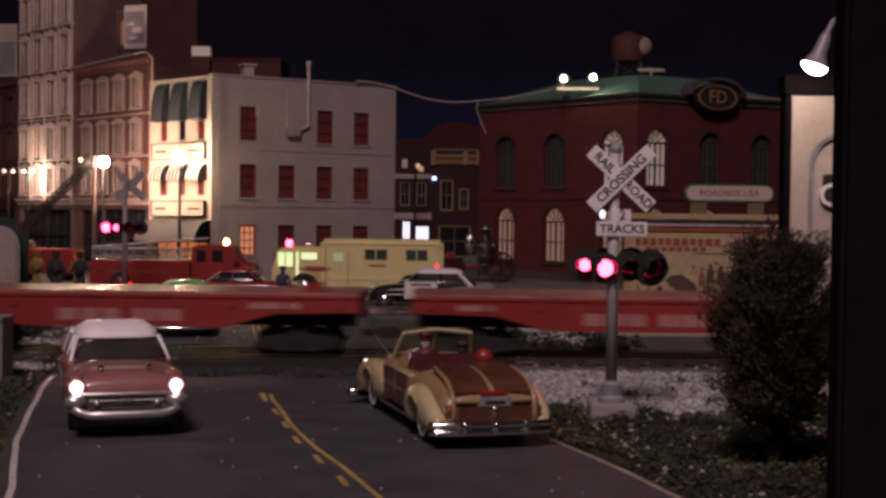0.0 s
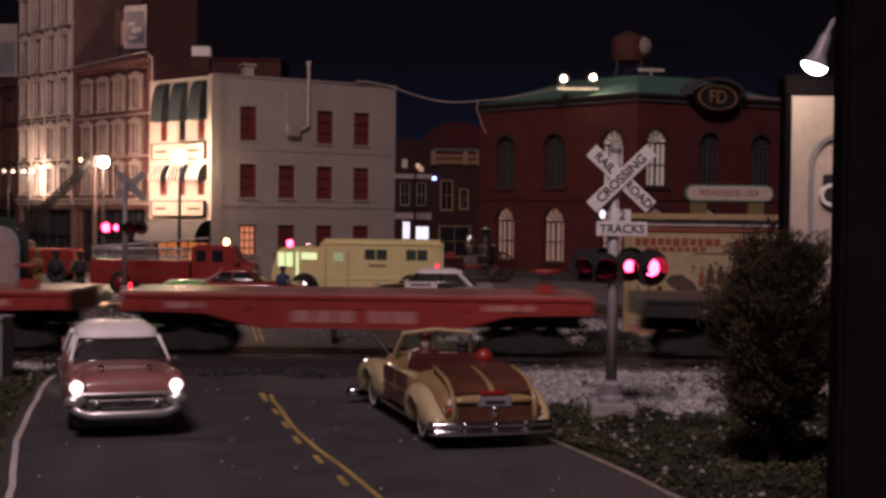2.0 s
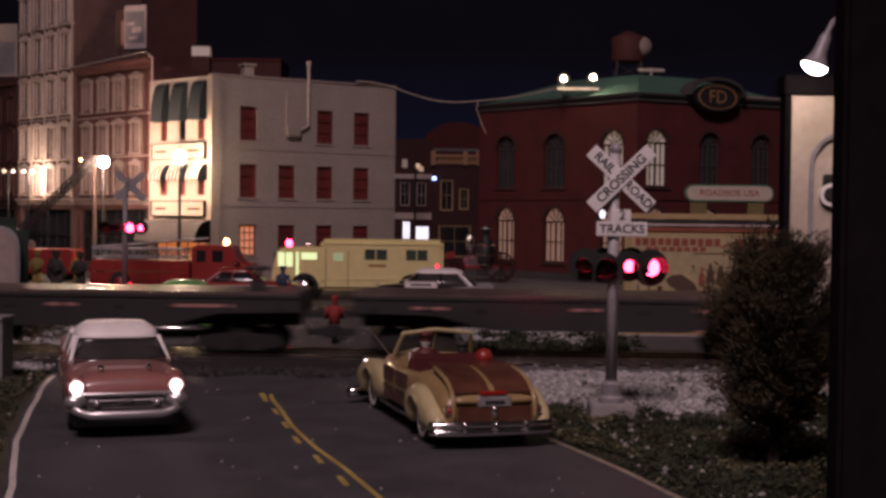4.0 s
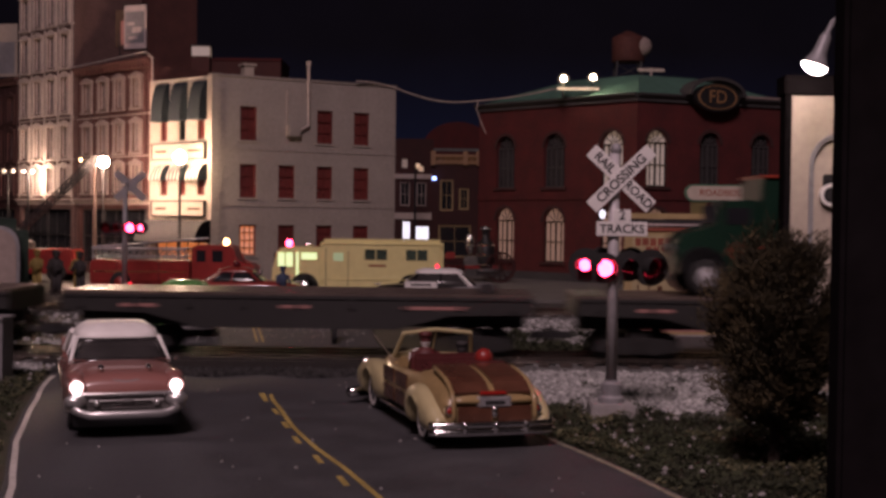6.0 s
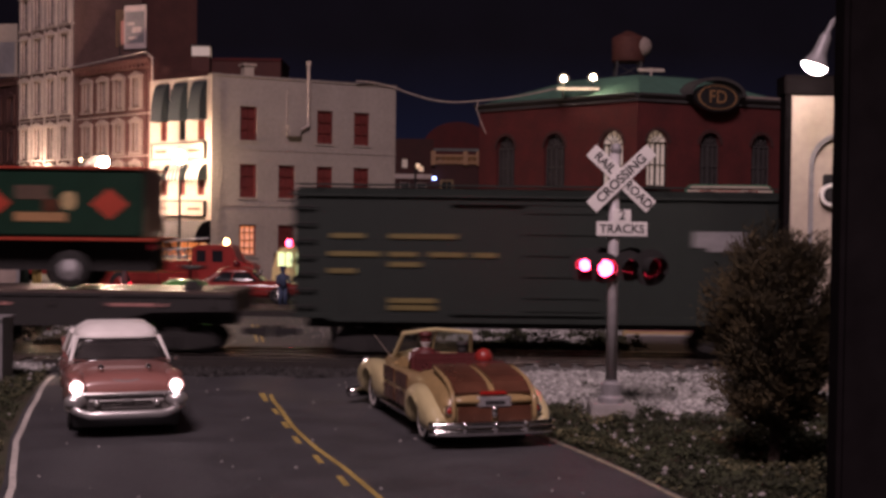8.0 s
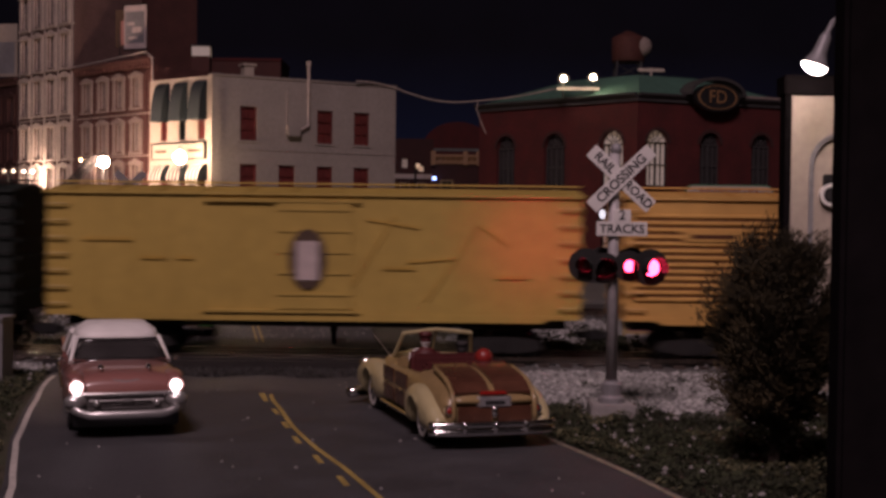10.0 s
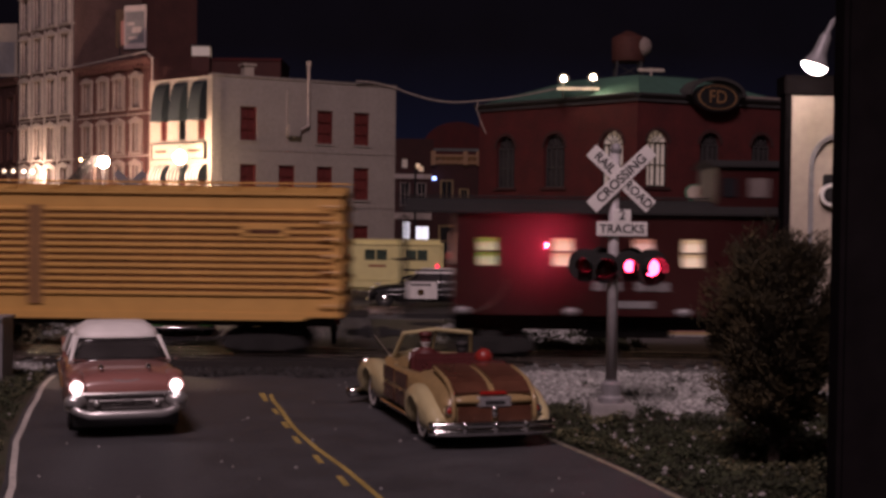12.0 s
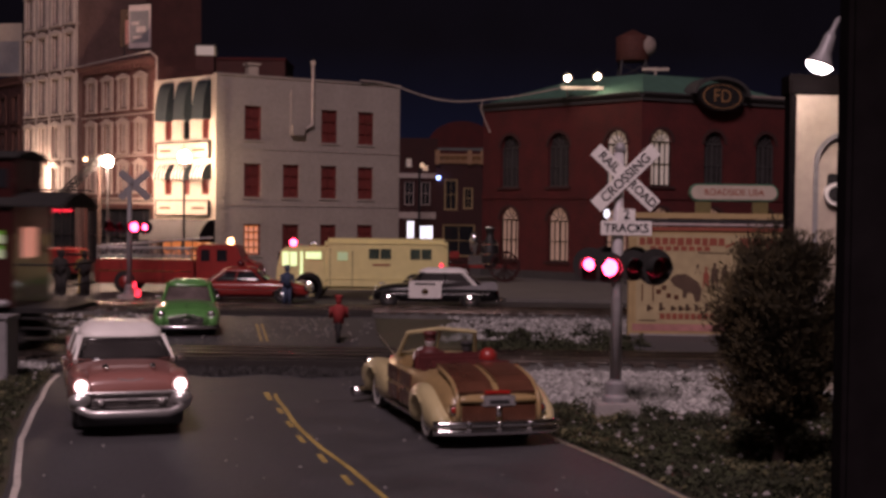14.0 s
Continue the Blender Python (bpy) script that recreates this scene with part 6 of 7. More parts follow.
def steam_pumper():
    v = thing("steam_fire_engine", 4.6, 146, 0.25, 90, "antique steam fire engine with dark boiler and red wheels", "fire engine")
    b = bmesh.new()
    lathe(b, [(0.9, 1.6), (1.05, 1.8), (1.05, 4.2), (0.9, 4.5), (0.45, 5.0), (0.45, 5.9), (0.62, 6.0), (0.62, 6.3), (0.3, 6.35)], 20, (0, -0.3, 0))
    part("boiler", b, "iron", v, "tall dark boiler with chimney", True)
    for z in (1.9, 3.0, 4.15):
        part("boiler_band", lathe(bmesh.new(), [(1.0, z), (1.08, z + 0.02), (1.08, z + 0.18), (1.0, z + 0.2)], 20, (0, -0.3, 0)), "chrome", v)
    part("chimney_cap", lathe(bmesh.new(), [(0.3, 6.0), (0.66, 6.05), (0.66, 6.3), (0.3, 6.4)], 16, (0, -0.3, 0)), "chrome", v, "", True)
    d = bmesh.new()
    ball(d, (0, 1.5, 4.4), 0.55, 0.55, 1.3, 14)
    part("air_dome", d, "chrome", v, "polished pressure dome", True)
    part("frame", B(-0.7, 0.7, -2.6, 4.4, 1.5, 1.9, 0.08), "fire_red", v)
    part("pump", B(-0.8, 0.8, 0.6, 2.2, 1.9, 3.0, 0.15), "chrome", v)
    part("driver_seat", B(-0.9, 0.9, 3.2, 4.3, 2.6, 3.4, 0.12), "fire_red", v)
    for y, r in ((-2.0, 1.75), (3.3, 1.3)):
        for s in (-1, 1):
            bm = bmesh.new()
            c = Vector((s * 1.5, y, r))
            n = 24
            ring = [(r - 0.2, -0.12), (r, -0.12), (r, 0.12), (r - 0.2, 0.12)]
            loft(bm, [[(c.x + h, c.y + q * math.cos(2 * math.pi * k / n), c.z + q * math.sin(2 * math.pi * k / n)) for q, h in ring] for k in range(n + 1)], caps=False)
            w = part("spoked_wheel", bm, "caboose", v)
            part("hub", ball(bmesh.new(), c, 0.22, 0.28, 0.28, 8), "caboose", w)
            for k in range(12):
                a = 2 * math.pi * k / 12
                part("spoke", T(c, c + Vector((0, (r - 0.15) * math.cos(a), (r - 0.15) * math.sin(a))), 0.06, n=5), "caboose", w)
    p = T((-0.5, 0.3, 3.0), (-0.5, -0.3, 4.4), 0.09, n=6)
    tube(p, (0.5, 1.2, 3.0), (0.5, -0.4, 3.6), 0.08, n=6)
    part("steam_pipe", p, "brass", v)


steam_pumper()
# ---------------------------------------------------------------- crossing signals
FLASHERS = []      # (lens, own turn, times at which it changes, lit at the start)


def flasher(parent, x, y, z, r, flips, lit, own=0.0, squash=0.5, bulb="red_on"):
    """A turning lamp lens, one half lit and the other dark."""
    bm = bmesh.new()
    bmesh.ops.create_uvsphere(bm, u_segments=16, v_segments=10, radius=1, matrix=Matrix.Diagonal((r, r * squash, r, 1)))
    ob = part("lens", bm, bulb, parent, "red signal lens", True)
    ob.data.materials.append(M["red_off"])
    for f in ob.data.polygons:
        f.material_index = 1 if f.center.y > -0.3 * r * squash * U else 0
    ob.matrix_basis = pose(x * U, y * U, z * U)
    FLASHERS.append((ob, own, flips, lit))
    return ob


NEAR_FLIPS = [0.02] + [0.8155 * k - 0.03 for k in range(1, 18)]
FAR_FLIPS = [0.35, 1.0, 2.2, 2.85, 3.9, 4.55, 5.4, 6.1, 7.15, 7.9, 8.9, 9.6, 10.6, 11.3, 12.2, 12.9, 13.75]


def lamp_head(sig, x, z, r, lens_r, flips, lit, face=-1, turn=0):
    bm = bmesh.new()
    lathe(bm, [(0.0, 0.10), (r, 0.10), (r, 0.02), (lens_r * 1.15, 0.0), (lens_r * 1.15, 0.06), (0.0, 0.07)], 28, (0, 0, 0), "y")
    h = part("lamp_head", bm, "matt_black", sig, "round black lamp target", at=(x, -0.35 * -face, z, 0, 0, turn if face < 0 else 180 + turn))
    hood = bmesh.new()
    loft(hood, [[(lens_r * 1.2 * math.cos(a), y, lens_r * 1.2 * math.sin(a)) for a in np.linspace(-0.5, math.pi + 0.5, 16)] for y in (0.02, -0.75)], closed=False)
    part("hood", hood, "matt_black", h)
    back = bmesh.new()
    lathe(back, [(lens_r, 0.1), (lens_r * 0.9, 0.35), (0.1, 0.5)], 18, (0, 0, 0), "y")
    part("housing", back, "matt_black", h)
    if face < 0:
        flasher(h, 0, -0.02, 0, lens_r, flips, lit)
    return h


def crossing_signal(x, y, facing, scale, flips, lit, label, rz=0):
    s = thing("crossing_signal", x, y, 0, rz, label, "railway signal", "crossing signals")
    k = scale
    part("foundation", B(-0.85 * k, 0.85 * k, -0.85 * k, 0.85 * k, -0.1, 0.42 * k, 0.06), "concrete", s, "pale concrete foundation block")
    part("base", lathe(bmesh.new(), [(0.52 * k, 0.4 * k), (0.52 * k, 0.62 * k), (0.4 * k, 0.72 * k), (0.4 * k, 1.15 * k), (0.27 * k, 1.25 * k), (0.27 * k, 1.3 * k)], 16), "grey_post", s)
    part("post", T((0, 0, 1.2 * k), (0, 0, 10.1 * k), 0.23 * k, 0.2 * k, 16), "pale_post" if facing < 0 else "grey_post", s, "grey metal post", True)
    part("finial", ball(bmesh.new(), (0.05, 0, 10.25 * k), 0.24 * k, 0.24 * k, 0.26 * k, 12), "grey_post", s, "", True)
    f = facing
    if f < 0:
        for ry, yy, words in ((43, -0.30, (("RAIL", -0.88), ("ROAD", 0.9))), (-44.5, -0.36, (("CROSSING", 0),))):
            arm = part("crossbuck_arm", B(-1.6, 1.6, -0.03, 0.03, -0.29, 0.29, 0.015), "white", s, "white crossbuck board with black letters", at=(0.22, yy, 9.12, 0, ry, 0))
            for w, u in words:
                writing("lettering", w, 0.47 if w != "CROSSING" else 0.51, arm, "black", (u, -0.035, 0, 90, 0, 0))
        pl = B(-0.98, 0.98, -0.34, -0.28, 6.90, 7.46, 0.02)
        box(pl, -0.34, 0.34, -0.34, -0.28, 7.44, 7.93, 0.02)
        p = part("track_plate", pl, "white", s, "white plate reading 2 TRACKS", at=(0.28, 0, 0))
        writing("lettering", "2", 0.52, p, "black", (0, -0.345, 7.7, 90, 0, 0))
        writing("lettering", "TRACKS", 0.47, p, "black", (0, -0.345, 7.17, 90, 0, 0))
        part("lamp_arm", T((-1.3, 0, 5.75), (1.75, 0, 5.75), 0.12, n=8), "matt_black", s)
        part("junction_box", B(-0.5, 0.55, -0.25, 0.3, 5.45, 6.15, 0.1), "matt_black", s)
        for dx, aim_turn, on, bulb in ((-0.36, 8, not lit, "red_beam"), (0.9, 21, lit, "red_beam_soft")):
            hd = part("rear_lamp", lathe(bmesh.new(), [(0.22, 1.25), (0.26, 1.25), (0.5, 0.3), (0.5, 0.1), (0.3, 0.05), (0.22, 0.2), (0.22, 1.25)], 20, (0, 0, 0), "y", False), "matt_black", s, "black tubular lamp facing the track", at=(dx, 0.4, 5.95, 2.5, 0, aim_turn))
            part("lamp_back", lathe(bmesh.new(), [(0.0, 0.02), (0.48, 0.02), (0.48, 0.09), (0.0, 0.09)], 20, (0, 0, 0), "y"), "matt_black", hd)
            flasher(hd, 0, 0.32, 0, 0.14, flips, on, 180, 1.0, bulb)
        lamp_head(s, -1.12, 5.77, 0.66, 0.24, flips, lit, -1, -14)
        lamp_head(s, -0.36, 5.66, 0.60, 0.34, flips, lit, -1, 0)
        lamp_head(s, 0.56, 5.75, 0.60, 0.24, flips, not lit, -1, 0)
        lamp_head(s, 1.42, 5.70, 0.72, 0.34, flips, not lit, -1, 14)
    else:
        for ry in (43, -43):
            part("crossbuck_arm", B(-1.75, 1.75, -0.03, 0.03, -0.33, 0.33, 0.015), "grey_post", s, "back of a grey crossbuck board", at=(0.35, 0.3 + 0.06 * (ry > 0), 10.05, 0, ry, 0))
        part("lamp_arm", T((-1.7, 0, 6.35), (1.8, 0, 6.35), 0.12, n=8), "matt_black", s)
        for dx, r in ((-1.55, 0.42), (-0.65, 0.28)):
            lamp_head(s, dx, 6.35, 0.62, r, flips, lit, -1)
        for dx, r in ((0.55, 0.42), (1.5, 0.28)):
            lamp_head(s, dx, 6.35, 0.62, r, flips, not lit, -1)
    return s


crossing_signal(6.62, 49.3, -1, 1.0, NEAR_FLIPS, True, "grey railroad crossing signal with white crossbuck and red lamps")
crossing_signal(-28.1, 112.0, 1, 1.0, FAR_FLIPS, True, "grey railroad crossing signal seen from its back")

# ---------------------------------------------------------------- planting


def stuff(name, verts, faces, material, label, category):
    me = bpy.data.meshes.new(name)
    me.from_pydata([tuple(c * U for c in v) for v in verts], [], faces)
    me.materials.append(M[material])
    return tagged(new(name, me), label, category, "", "stuff")


def road_side(x, y):
    """Distance outside the road's edges (negative on the road)."""
    l = np.interp(y, [p[1] for p in ROAD_L], [p[0] for p in ROAD_L])
    r = np.interp(y, [p[1] for p in ROAD_R], [p[0] for p in ROAD_R])
    return max(l - x, x - r)


def tufts(count, area, size, name, material, label, seed, keep=lambda x, y: True):
    """Small leafy tufts of ground foam: crumpled bits of a few leaves each."""
    rg = random.Random(seed)
    vs, fs = [], []
    while count:
        x, y = rg.uniform(area[0], area[1]), rg.uniform(area[2], area[3])
        if road_side(x, y) < 0.25 or not keep(x, y):
            continue
        count -= 1
        s = size * rg.uniform(0.5, 1.5)
        lift = max(0, noise.noise((x * 0.55, y * 0.55, 3.1)) - 0.05) * 1.5
        for k in range(3):
            a, t = rg.uniform(0, 6.28), rg.uniform(0.2, 1.2)
            ux, uy = math.cos(a), math.sin(a)
            i = len(vs)
            c = Vector((x + rg.gauss(0, s * 0.5), y + rg.gauss(0, s * 0.5), -0.1 + s * rg.uniform(0.1, 0.9) + lift * rg.random()))
            u, w = Vector((ux, uy, 0.3)) * s * 0.6, Vector((-uy * math.cos(t), ux * math.cos(t), math.sin(t))) * s * 0.6
            vs += [c - u, c + w * 0.6, c + u, c - w * 0.7]
            fs += [(i, i + 1, i + 2), (i, i + 2, i + 3)]
    return stuff(name, vs, fs, material, label, "grass")


def pebbles(count, area, size, name, material, label, seed, keep=lambda x, y: True, z=-0.1):
    rg = random.Random(seed)
    vs, fs = [], []
    while count:
        x, y = rg.uniform(area[0], area[1]), rg.uniform(area[2], area[3])
        if not keep(x, y):
            continue
        count -= 1
        s = size * rg.uniform(0.5, 1.5)
        i = len(vs)
        zz = z + s * rg.uniform(0.1, 0.5)
        for d in ((1, 0, 0), (0, 1, 0), (-1, 0, 0), (0, -1, 0), (0.3, 0.2, 0.8), (-0.3, -0.3, 0.75), (0, 0, -0.7)):
            a = rg.uniform(-0.4, 0.4)
            vs.append((x + s * (d[0] + a * d[1]) * rg.uniform(0.7, 1.1), y + s * (d[1] - a * d[0]) * rg.uniform(0.7, 1.1), zz + s * d[2]))
        fs += [(i, i + 1, i + 4), (i + 1, i + 2, i + 4), (i + 2, i + 5, i + 4), (i + 2, i + 3, i + 5), (i + 3, i, i + 5), (i, i + 4, i + 5), (i + 1, i, i + 6), (i + 2, i + 1, i + 6), (i + 3, i + 2, i + 6), (i, i + 3, i + 6)]
    return stuff(name, vs, fs, material, label, "gravel")


ballast_right = lambda x, y: road_side(x, y) > 1.4 and y > 49 + 0.28 * abs(x - 9.5) ** 1.2 + 1.2 * math.sin(x * 1.7)
pebbles(8000, (2.5, 20, 47, 62.6), 0.13, "ballast_gravel", "ballast", "pale grey ballast stones beside the track", 3, ballast_right)
pebbles(1500, (-34, -19, 60.5, 63), 0.15, "ballast_gravel", "ballast", "pale grey ballast stones beside the track", 4)
pebbles(3500, (-4.5, 40, 70, 95), 0.17, "ballast_gravel", "ballast", "grey ballast stones between the tracks", 5, lambda x, y: x > 0.4 + 0.8 * math.sin(y * 0.7) and y > 77 + 1.5 * math.sin(x * 0.6) and not (x > 10.5 and y < 82.5))
pebbles(1800, (-60, -21.5, 70, 95), 0.17, "ballast_gravel", "ballast", "grey ballast stones between the tracks", 6)
pebbles(900, (-60, 60, 63.4, 68.6), 0.12, "ballast_gravel", "ballast", "small stones between the sleepers", 8, lambda x, y: not -19.7 < x < -0.8, 0.1)
pebbles(900, (-60, 60, 96.4, 101.6), 0.12, "ballast_gravel", "ballast", "small stones between the sleepers", 9, lambda x, y: not -24.2 < x < -5.6, 0.1)
pebbles(70, (-18, 6, 30, 58), 0.045, "loose_grit", "concrete", "specks of pale grit on the road", 10, lambda x, y: road_side(x, y) < -0.2, 0.0)
pebbles(260, (-15, -5, 74, 93), 0.06, "loose_grit", "concrete", "specks of pale grit on the road", 11, lambda x, y: road_side(x, y) < -0.2, 0.0)
pebbles(220, (3, 18, 34, 52), 0.09, "loose_grit", "concrete", "pale chips scattered in the grass", 12, lambda x, y: road_side(x, y) > 0.4 and not ballast_right(x, y), 0.0)
pebbles(120, (-26, -13, 34, 60), 0.09, "loose_grit", "concrete", "pale chips scattered in the grass", 13, lambda x, y: road_side(x, y) > 0.4, 0.0)
pebbles(2600, (-19.5, -0.2, 58.6, 62.2), 0.11, "cinders", "cinder", "black cinder strip along the crossing", 14, lambda x, y: road_side(x, y) < 0.3 and y > 59.3 + 0.5 * math.sin(x * 1.3), -0.03)
grass_keep = lambda x, y: not ballast_right(x, y) or math.sin(x * 2.1) * math.sin(y * 1.9) > 0.75
tufts(42000, (0.5, 19, 30, 60), 0.08, "grass", "grass", "dark green ground-foam grass beside the road", 21, grass_keep)
tufts(5000, (0.5, 19, 30, 60), 0.1, "dry_grass", "grass_dry", "dry tan ground-foam patches in the grass", 22, lambda x, y: math.sin(x * 1.3 + 1) + math.sin(y * 1.1 + x) > 0.7 and not ballast_right(x, y))
tufts(24000, (-30, -9, 30, 61), 0.085, "grass", "grass", "dark green ground-foam grass beside the road", 23, lambda x, y: x < -9)
tufts(3000, (-30, -9, 30, 61), 0.1, "dry_grass", "grass_dry", "dry tan ground-foam patches in the grass", 24, lambda x, y: x < -9 and math.sin(x * 1.3) + math.sin(y * 1.1) > 0.6)
tufts(6000, (1.5, 12, 70.5, 83), 0.14, "grass", "grass", "dark green ground foam between the tracks", 25, lambda x, y: math.sin(x * 1.1) + math.sin(y * 0.9) < 0.5 + (78 - y) * 0.2)


def bush():
    t = thing("bush", 10.35, 39.0, -0.12, 0, "feathery brown-green bush on a short brown trunk", "bush")
    rg = random.Random(5)
    tr = bmesh.new()
    tube(tr, (-0.1, -0.1, -0.1), (0, 0, 1.7), 0.2, 0.15, 8)
    tube(tr, (0, 0, 1.7), (0.1, 0, 4.6), 0.15, 0.05, 7)
    part("trunk", tr, "bark", t)
    vs, fs = [], []
    for k in range(400):
        u = rg.uniform(-1, 1)
        a = rg.uniform(0, 6.28)
        rad = rg.random() ** 0.45
        wide = 2.0 * (1 - abs(u) ** 2.6) ** 0.5 * (0.95 + 0.1 * u if u < 0 else 1.0)
        c = Vector((wide * rad * math.cos(a), wide * rad * math.sin(a), 4.12 + 2.85 * u * (0.7 + 0.3 * rad)))
        c += Vector((rg.gauss(0, 0.12), rg.gauss(0, 0.12), rg.gauss(0, 0.14)))
        root = Vector((0.05, 0, max(1.4, c.z * 0.55)))
        grow = (c - root).normalized()
        if k < 40:
            part("limb", T(root, c, 0.06, 0.02, 5), "bark", t)
        for j in range(130):
            along = rg.uniform(-0.45, 0.45)
            p = c + grow * along + Vector((rg.gauss(0, 0.16), rg.gauss(0, 0.16), rg.gauss(0, 0.13)))
            d = (grow + Vector((rg.gauss(0, 0.55), rg.gauss(0, 0.55), 0.25 + rg.gauss(0, 0.5)))).normalized()
            w = d.orthogonal().normalized()
            n = len(vs)
            L, W = rg.uniform(0.14, 0.34), rg.uniform(0.018, 0.034)
            vs += [p, p + d * L * 0.5 + w * W, p + d * L, p + d * L * 0.5 - w * W]
            fs.append((n, n + 1, n + 2, n + 3))
    cr = stuff("crown", vs, fs, "leaf", "", "")
    cr.parent = t


bush()

# ---------------------------------------------------------------- foreground structures
b = thing("pale_building", 14.75, 56, 0, 0, "pale plastered building with a corner post blackened as if unlit", "building")
part("wall", wall_mesh(12.0, 0, 13.1, 1.0, [(0.98, 3.5, 2.5, 11.31)]), "stucco_pale", b, at=(0.55, 0, 0))
sp = bmesh.new()
head = arch(0.98, 3.5, 10.05, 14)
prism(sp, [(0.98, 11.31)] + head[:8], 0.0, 0.99)
prism(sp, [(3.5, 11.31)] + head[7:][::-1], 0.0, 0.99)
part("spandrel", sp, "stucco_pale", b, at=(0.55, 0, 0))
rim_in, rim_out = arch(0.98, 3.5, 10.05, 14), arch(0.78, 3.7, 10.05, 14)
path_in, path_out = [(0.98, 2.5)] + rim_in + [(3.5, 2.5)], [(0.78, 2.5)] + rim_out + [(3.7, 2.5)]
rim = loft(bmesh.new(), [[(p[0], -0.12, p[1]), (q[0], -0.12, q[1]), (q[0], 0.1, q[1]), (p[0], 0.1, p[1])] for p, q in zip(path_in, path_out)])
part("arch_surround", rim, "grey_post", b, "grey arched surround", at=(0.55, 0, 0))
fill = prism(bmesh.new(), [(0.98, 2.5)] + rim_in + [(3.5, 2.5)], 0.06, 0.3)
part("arch_panel", fill, "stucco_pale", b, "pale recessed panel", at=(0.55, 0, 0))
part("plaque", B(1.95, 3.2, -0.15, 0.05, 9.0, 9.65, 0.06), "iron", b, "dark plaque in the arch")
d = lathe(bmesh.new(), [(0.0, 0.0), (0.5, 0.0), (0.5, 0.3), (0, 0.3)], 24, (2.3, -0.2, 8.75), "y")
dial = part("round_badge", d, "white", b, "pale round badge with a dark centre")
part("ring", lathe(bmesh.new(), [(0.16, -0.03), (0.34, -0.03), (0.34, 0.02), (0.16, 0.02)], 20, (2.3, -0.2, 8.75), "y"), "iron", dial)
# post and eave take the unlit black, their shade put into the colour
part("corner_post", B(0.25, 0.53, -0.1, 0.9, 0, 13.1, 0.04), "unlit", b, "corner post blackened as if unlit")
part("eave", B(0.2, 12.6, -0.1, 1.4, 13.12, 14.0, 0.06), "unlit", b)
part("roof", B(1.1, 12.5, 1.1, 3.4, 0, 13.0), "matt_black", b)
g = thing("wall_lamp", 15.55, 53.6, 13.9, 0, "gooseneck wall lamp with a lit white bulb", "lamp")
g.matrix_basis = g.matrix_basis @ pose(0, 0, 0.002, 0, 20, 0)
pts = [(0.9, 2.4, 2.5), (0.5, 1.2, 2.6), (0.12, 0.3, 2.1), (0.0, 0.0, 1.5), (0.0, 0.0, 0.9)]
neck = sweep(pts, 0.12)
part("neck", neck, "grey_post", g, "curved grey pipe neck", True)
part("shade", lathe(bmesh.new(), [(0.14, 1.5), (0.24, 1.3), (0.3, 0.6), (0.5, 0.16), (0.6, 0.0), (0.56, 0.0), (0.2, 0.44)], 22), "grey_post", g, "", True)
part("bulb", lathe(bmesh.new(), [(0.0, -0.3), (0.3, -0.26), (0.5, -0.12), (0.55, 0.03), (0.35, 0.2), (0.0, 0.24)], 20), "lamp_wall", g, "glowing white bulb", True)
p = thing("dark_post", 7.88, 25.0, -0.12, 0, "dark brown upright panel close by, unlit", "panel")
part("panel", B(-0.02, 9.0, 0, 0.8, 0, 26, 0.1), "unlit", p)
c = thing("control_box", -20.6, 57.6, -0.12, 0, "grey trackside control box", "box")
part("cabinet", B(-0.9, 0.85, -0.8, 0.8, 0.1, 2.8, 0.06), "grey_post", c)
part("lid", B(-0.98, 0.93, -0.9, 0.9, 2.8, 2.95, 0.04), "grey_post", c)
part("plinth", B(-1.0, 0.95, -0.9, 0.9, 0, 0.1), "concrete", c)

# parked bus beyond the first track
v = thing("parked_bus", -27.9, 74.0, -0.1, 22, "green and white rounded bus parked beyond the tracks", "bus")
part("body", B(-3.6, 3.6, 0, 16, 0.9, 7.3, 0.7), "sign_dark", v, "dark green rounded body", True)
oval = lambda w, h: [(w * math.copysign(abs(math.cos(a)) ** 0.45, math.cos(a)), 4.6 + h * math.copysign(abs(math.sin(a)) ** 0.45, math.sin(a))) for a in np.linspace(0, 2 * math.pi, 41)[:-1]]
part("front_rim", prism(bmesh.new(), oval(3.05, 2.35), -0.08, 0.1), "grey_post", v, "grey rounded rim")
part("front_panel", prism(bmesh.new(), oval(2.85, 2.15), -0.16, -0.06), "stone_dim", v, "pale rounded front panel")
for z in (1.15, 1.45, 1.75):
    part("bumper_bar", B(-3.3, 3.4, -0.35, -0.1, z - 0.09, z + 0.09, 0.04), "chrome", v)
for s in (-1, 1):
    for y in (3.0, 12.5):
        wheel(v, s * 3.0, y, 0.95, 0.95, 0.7)

# billboard between the tracks
b = thing("billboard", 12.0, 82, -0.1, 0, "aged circus poster billboard with striped top", "billboard")
part("panel", B(0, 10.4, 0, 0.4, 0.3, 7.2, 0.04), "paper", b, "tan poster panel")
fr = bmesh.new()
box(fr, -0.25, 0.0, -0.12, 0.5, 0.1, 8.05)
box(fr, 10.4, 10.65, -0.12, 0.5, 0.1, 8.05)
box(fr, 0, 10.4, -0.12, 0.5, 0.05, 0.32)
part("frame", fr, "paper", b)
for z0, z1, m in ((7.75, 8.1, "paper"), (7.45, 7.72, "iron"), (7.32, 7.43, "letter"), (7.22, 7.31, "iron"), (6.95, 7.18, "poster_red")):
    part("top_stripe", B(0.02, 10.38, -0.16 if m == "paper" else -0.1, 0.3, z0, z1), m, b)
rg = random.Random(31)


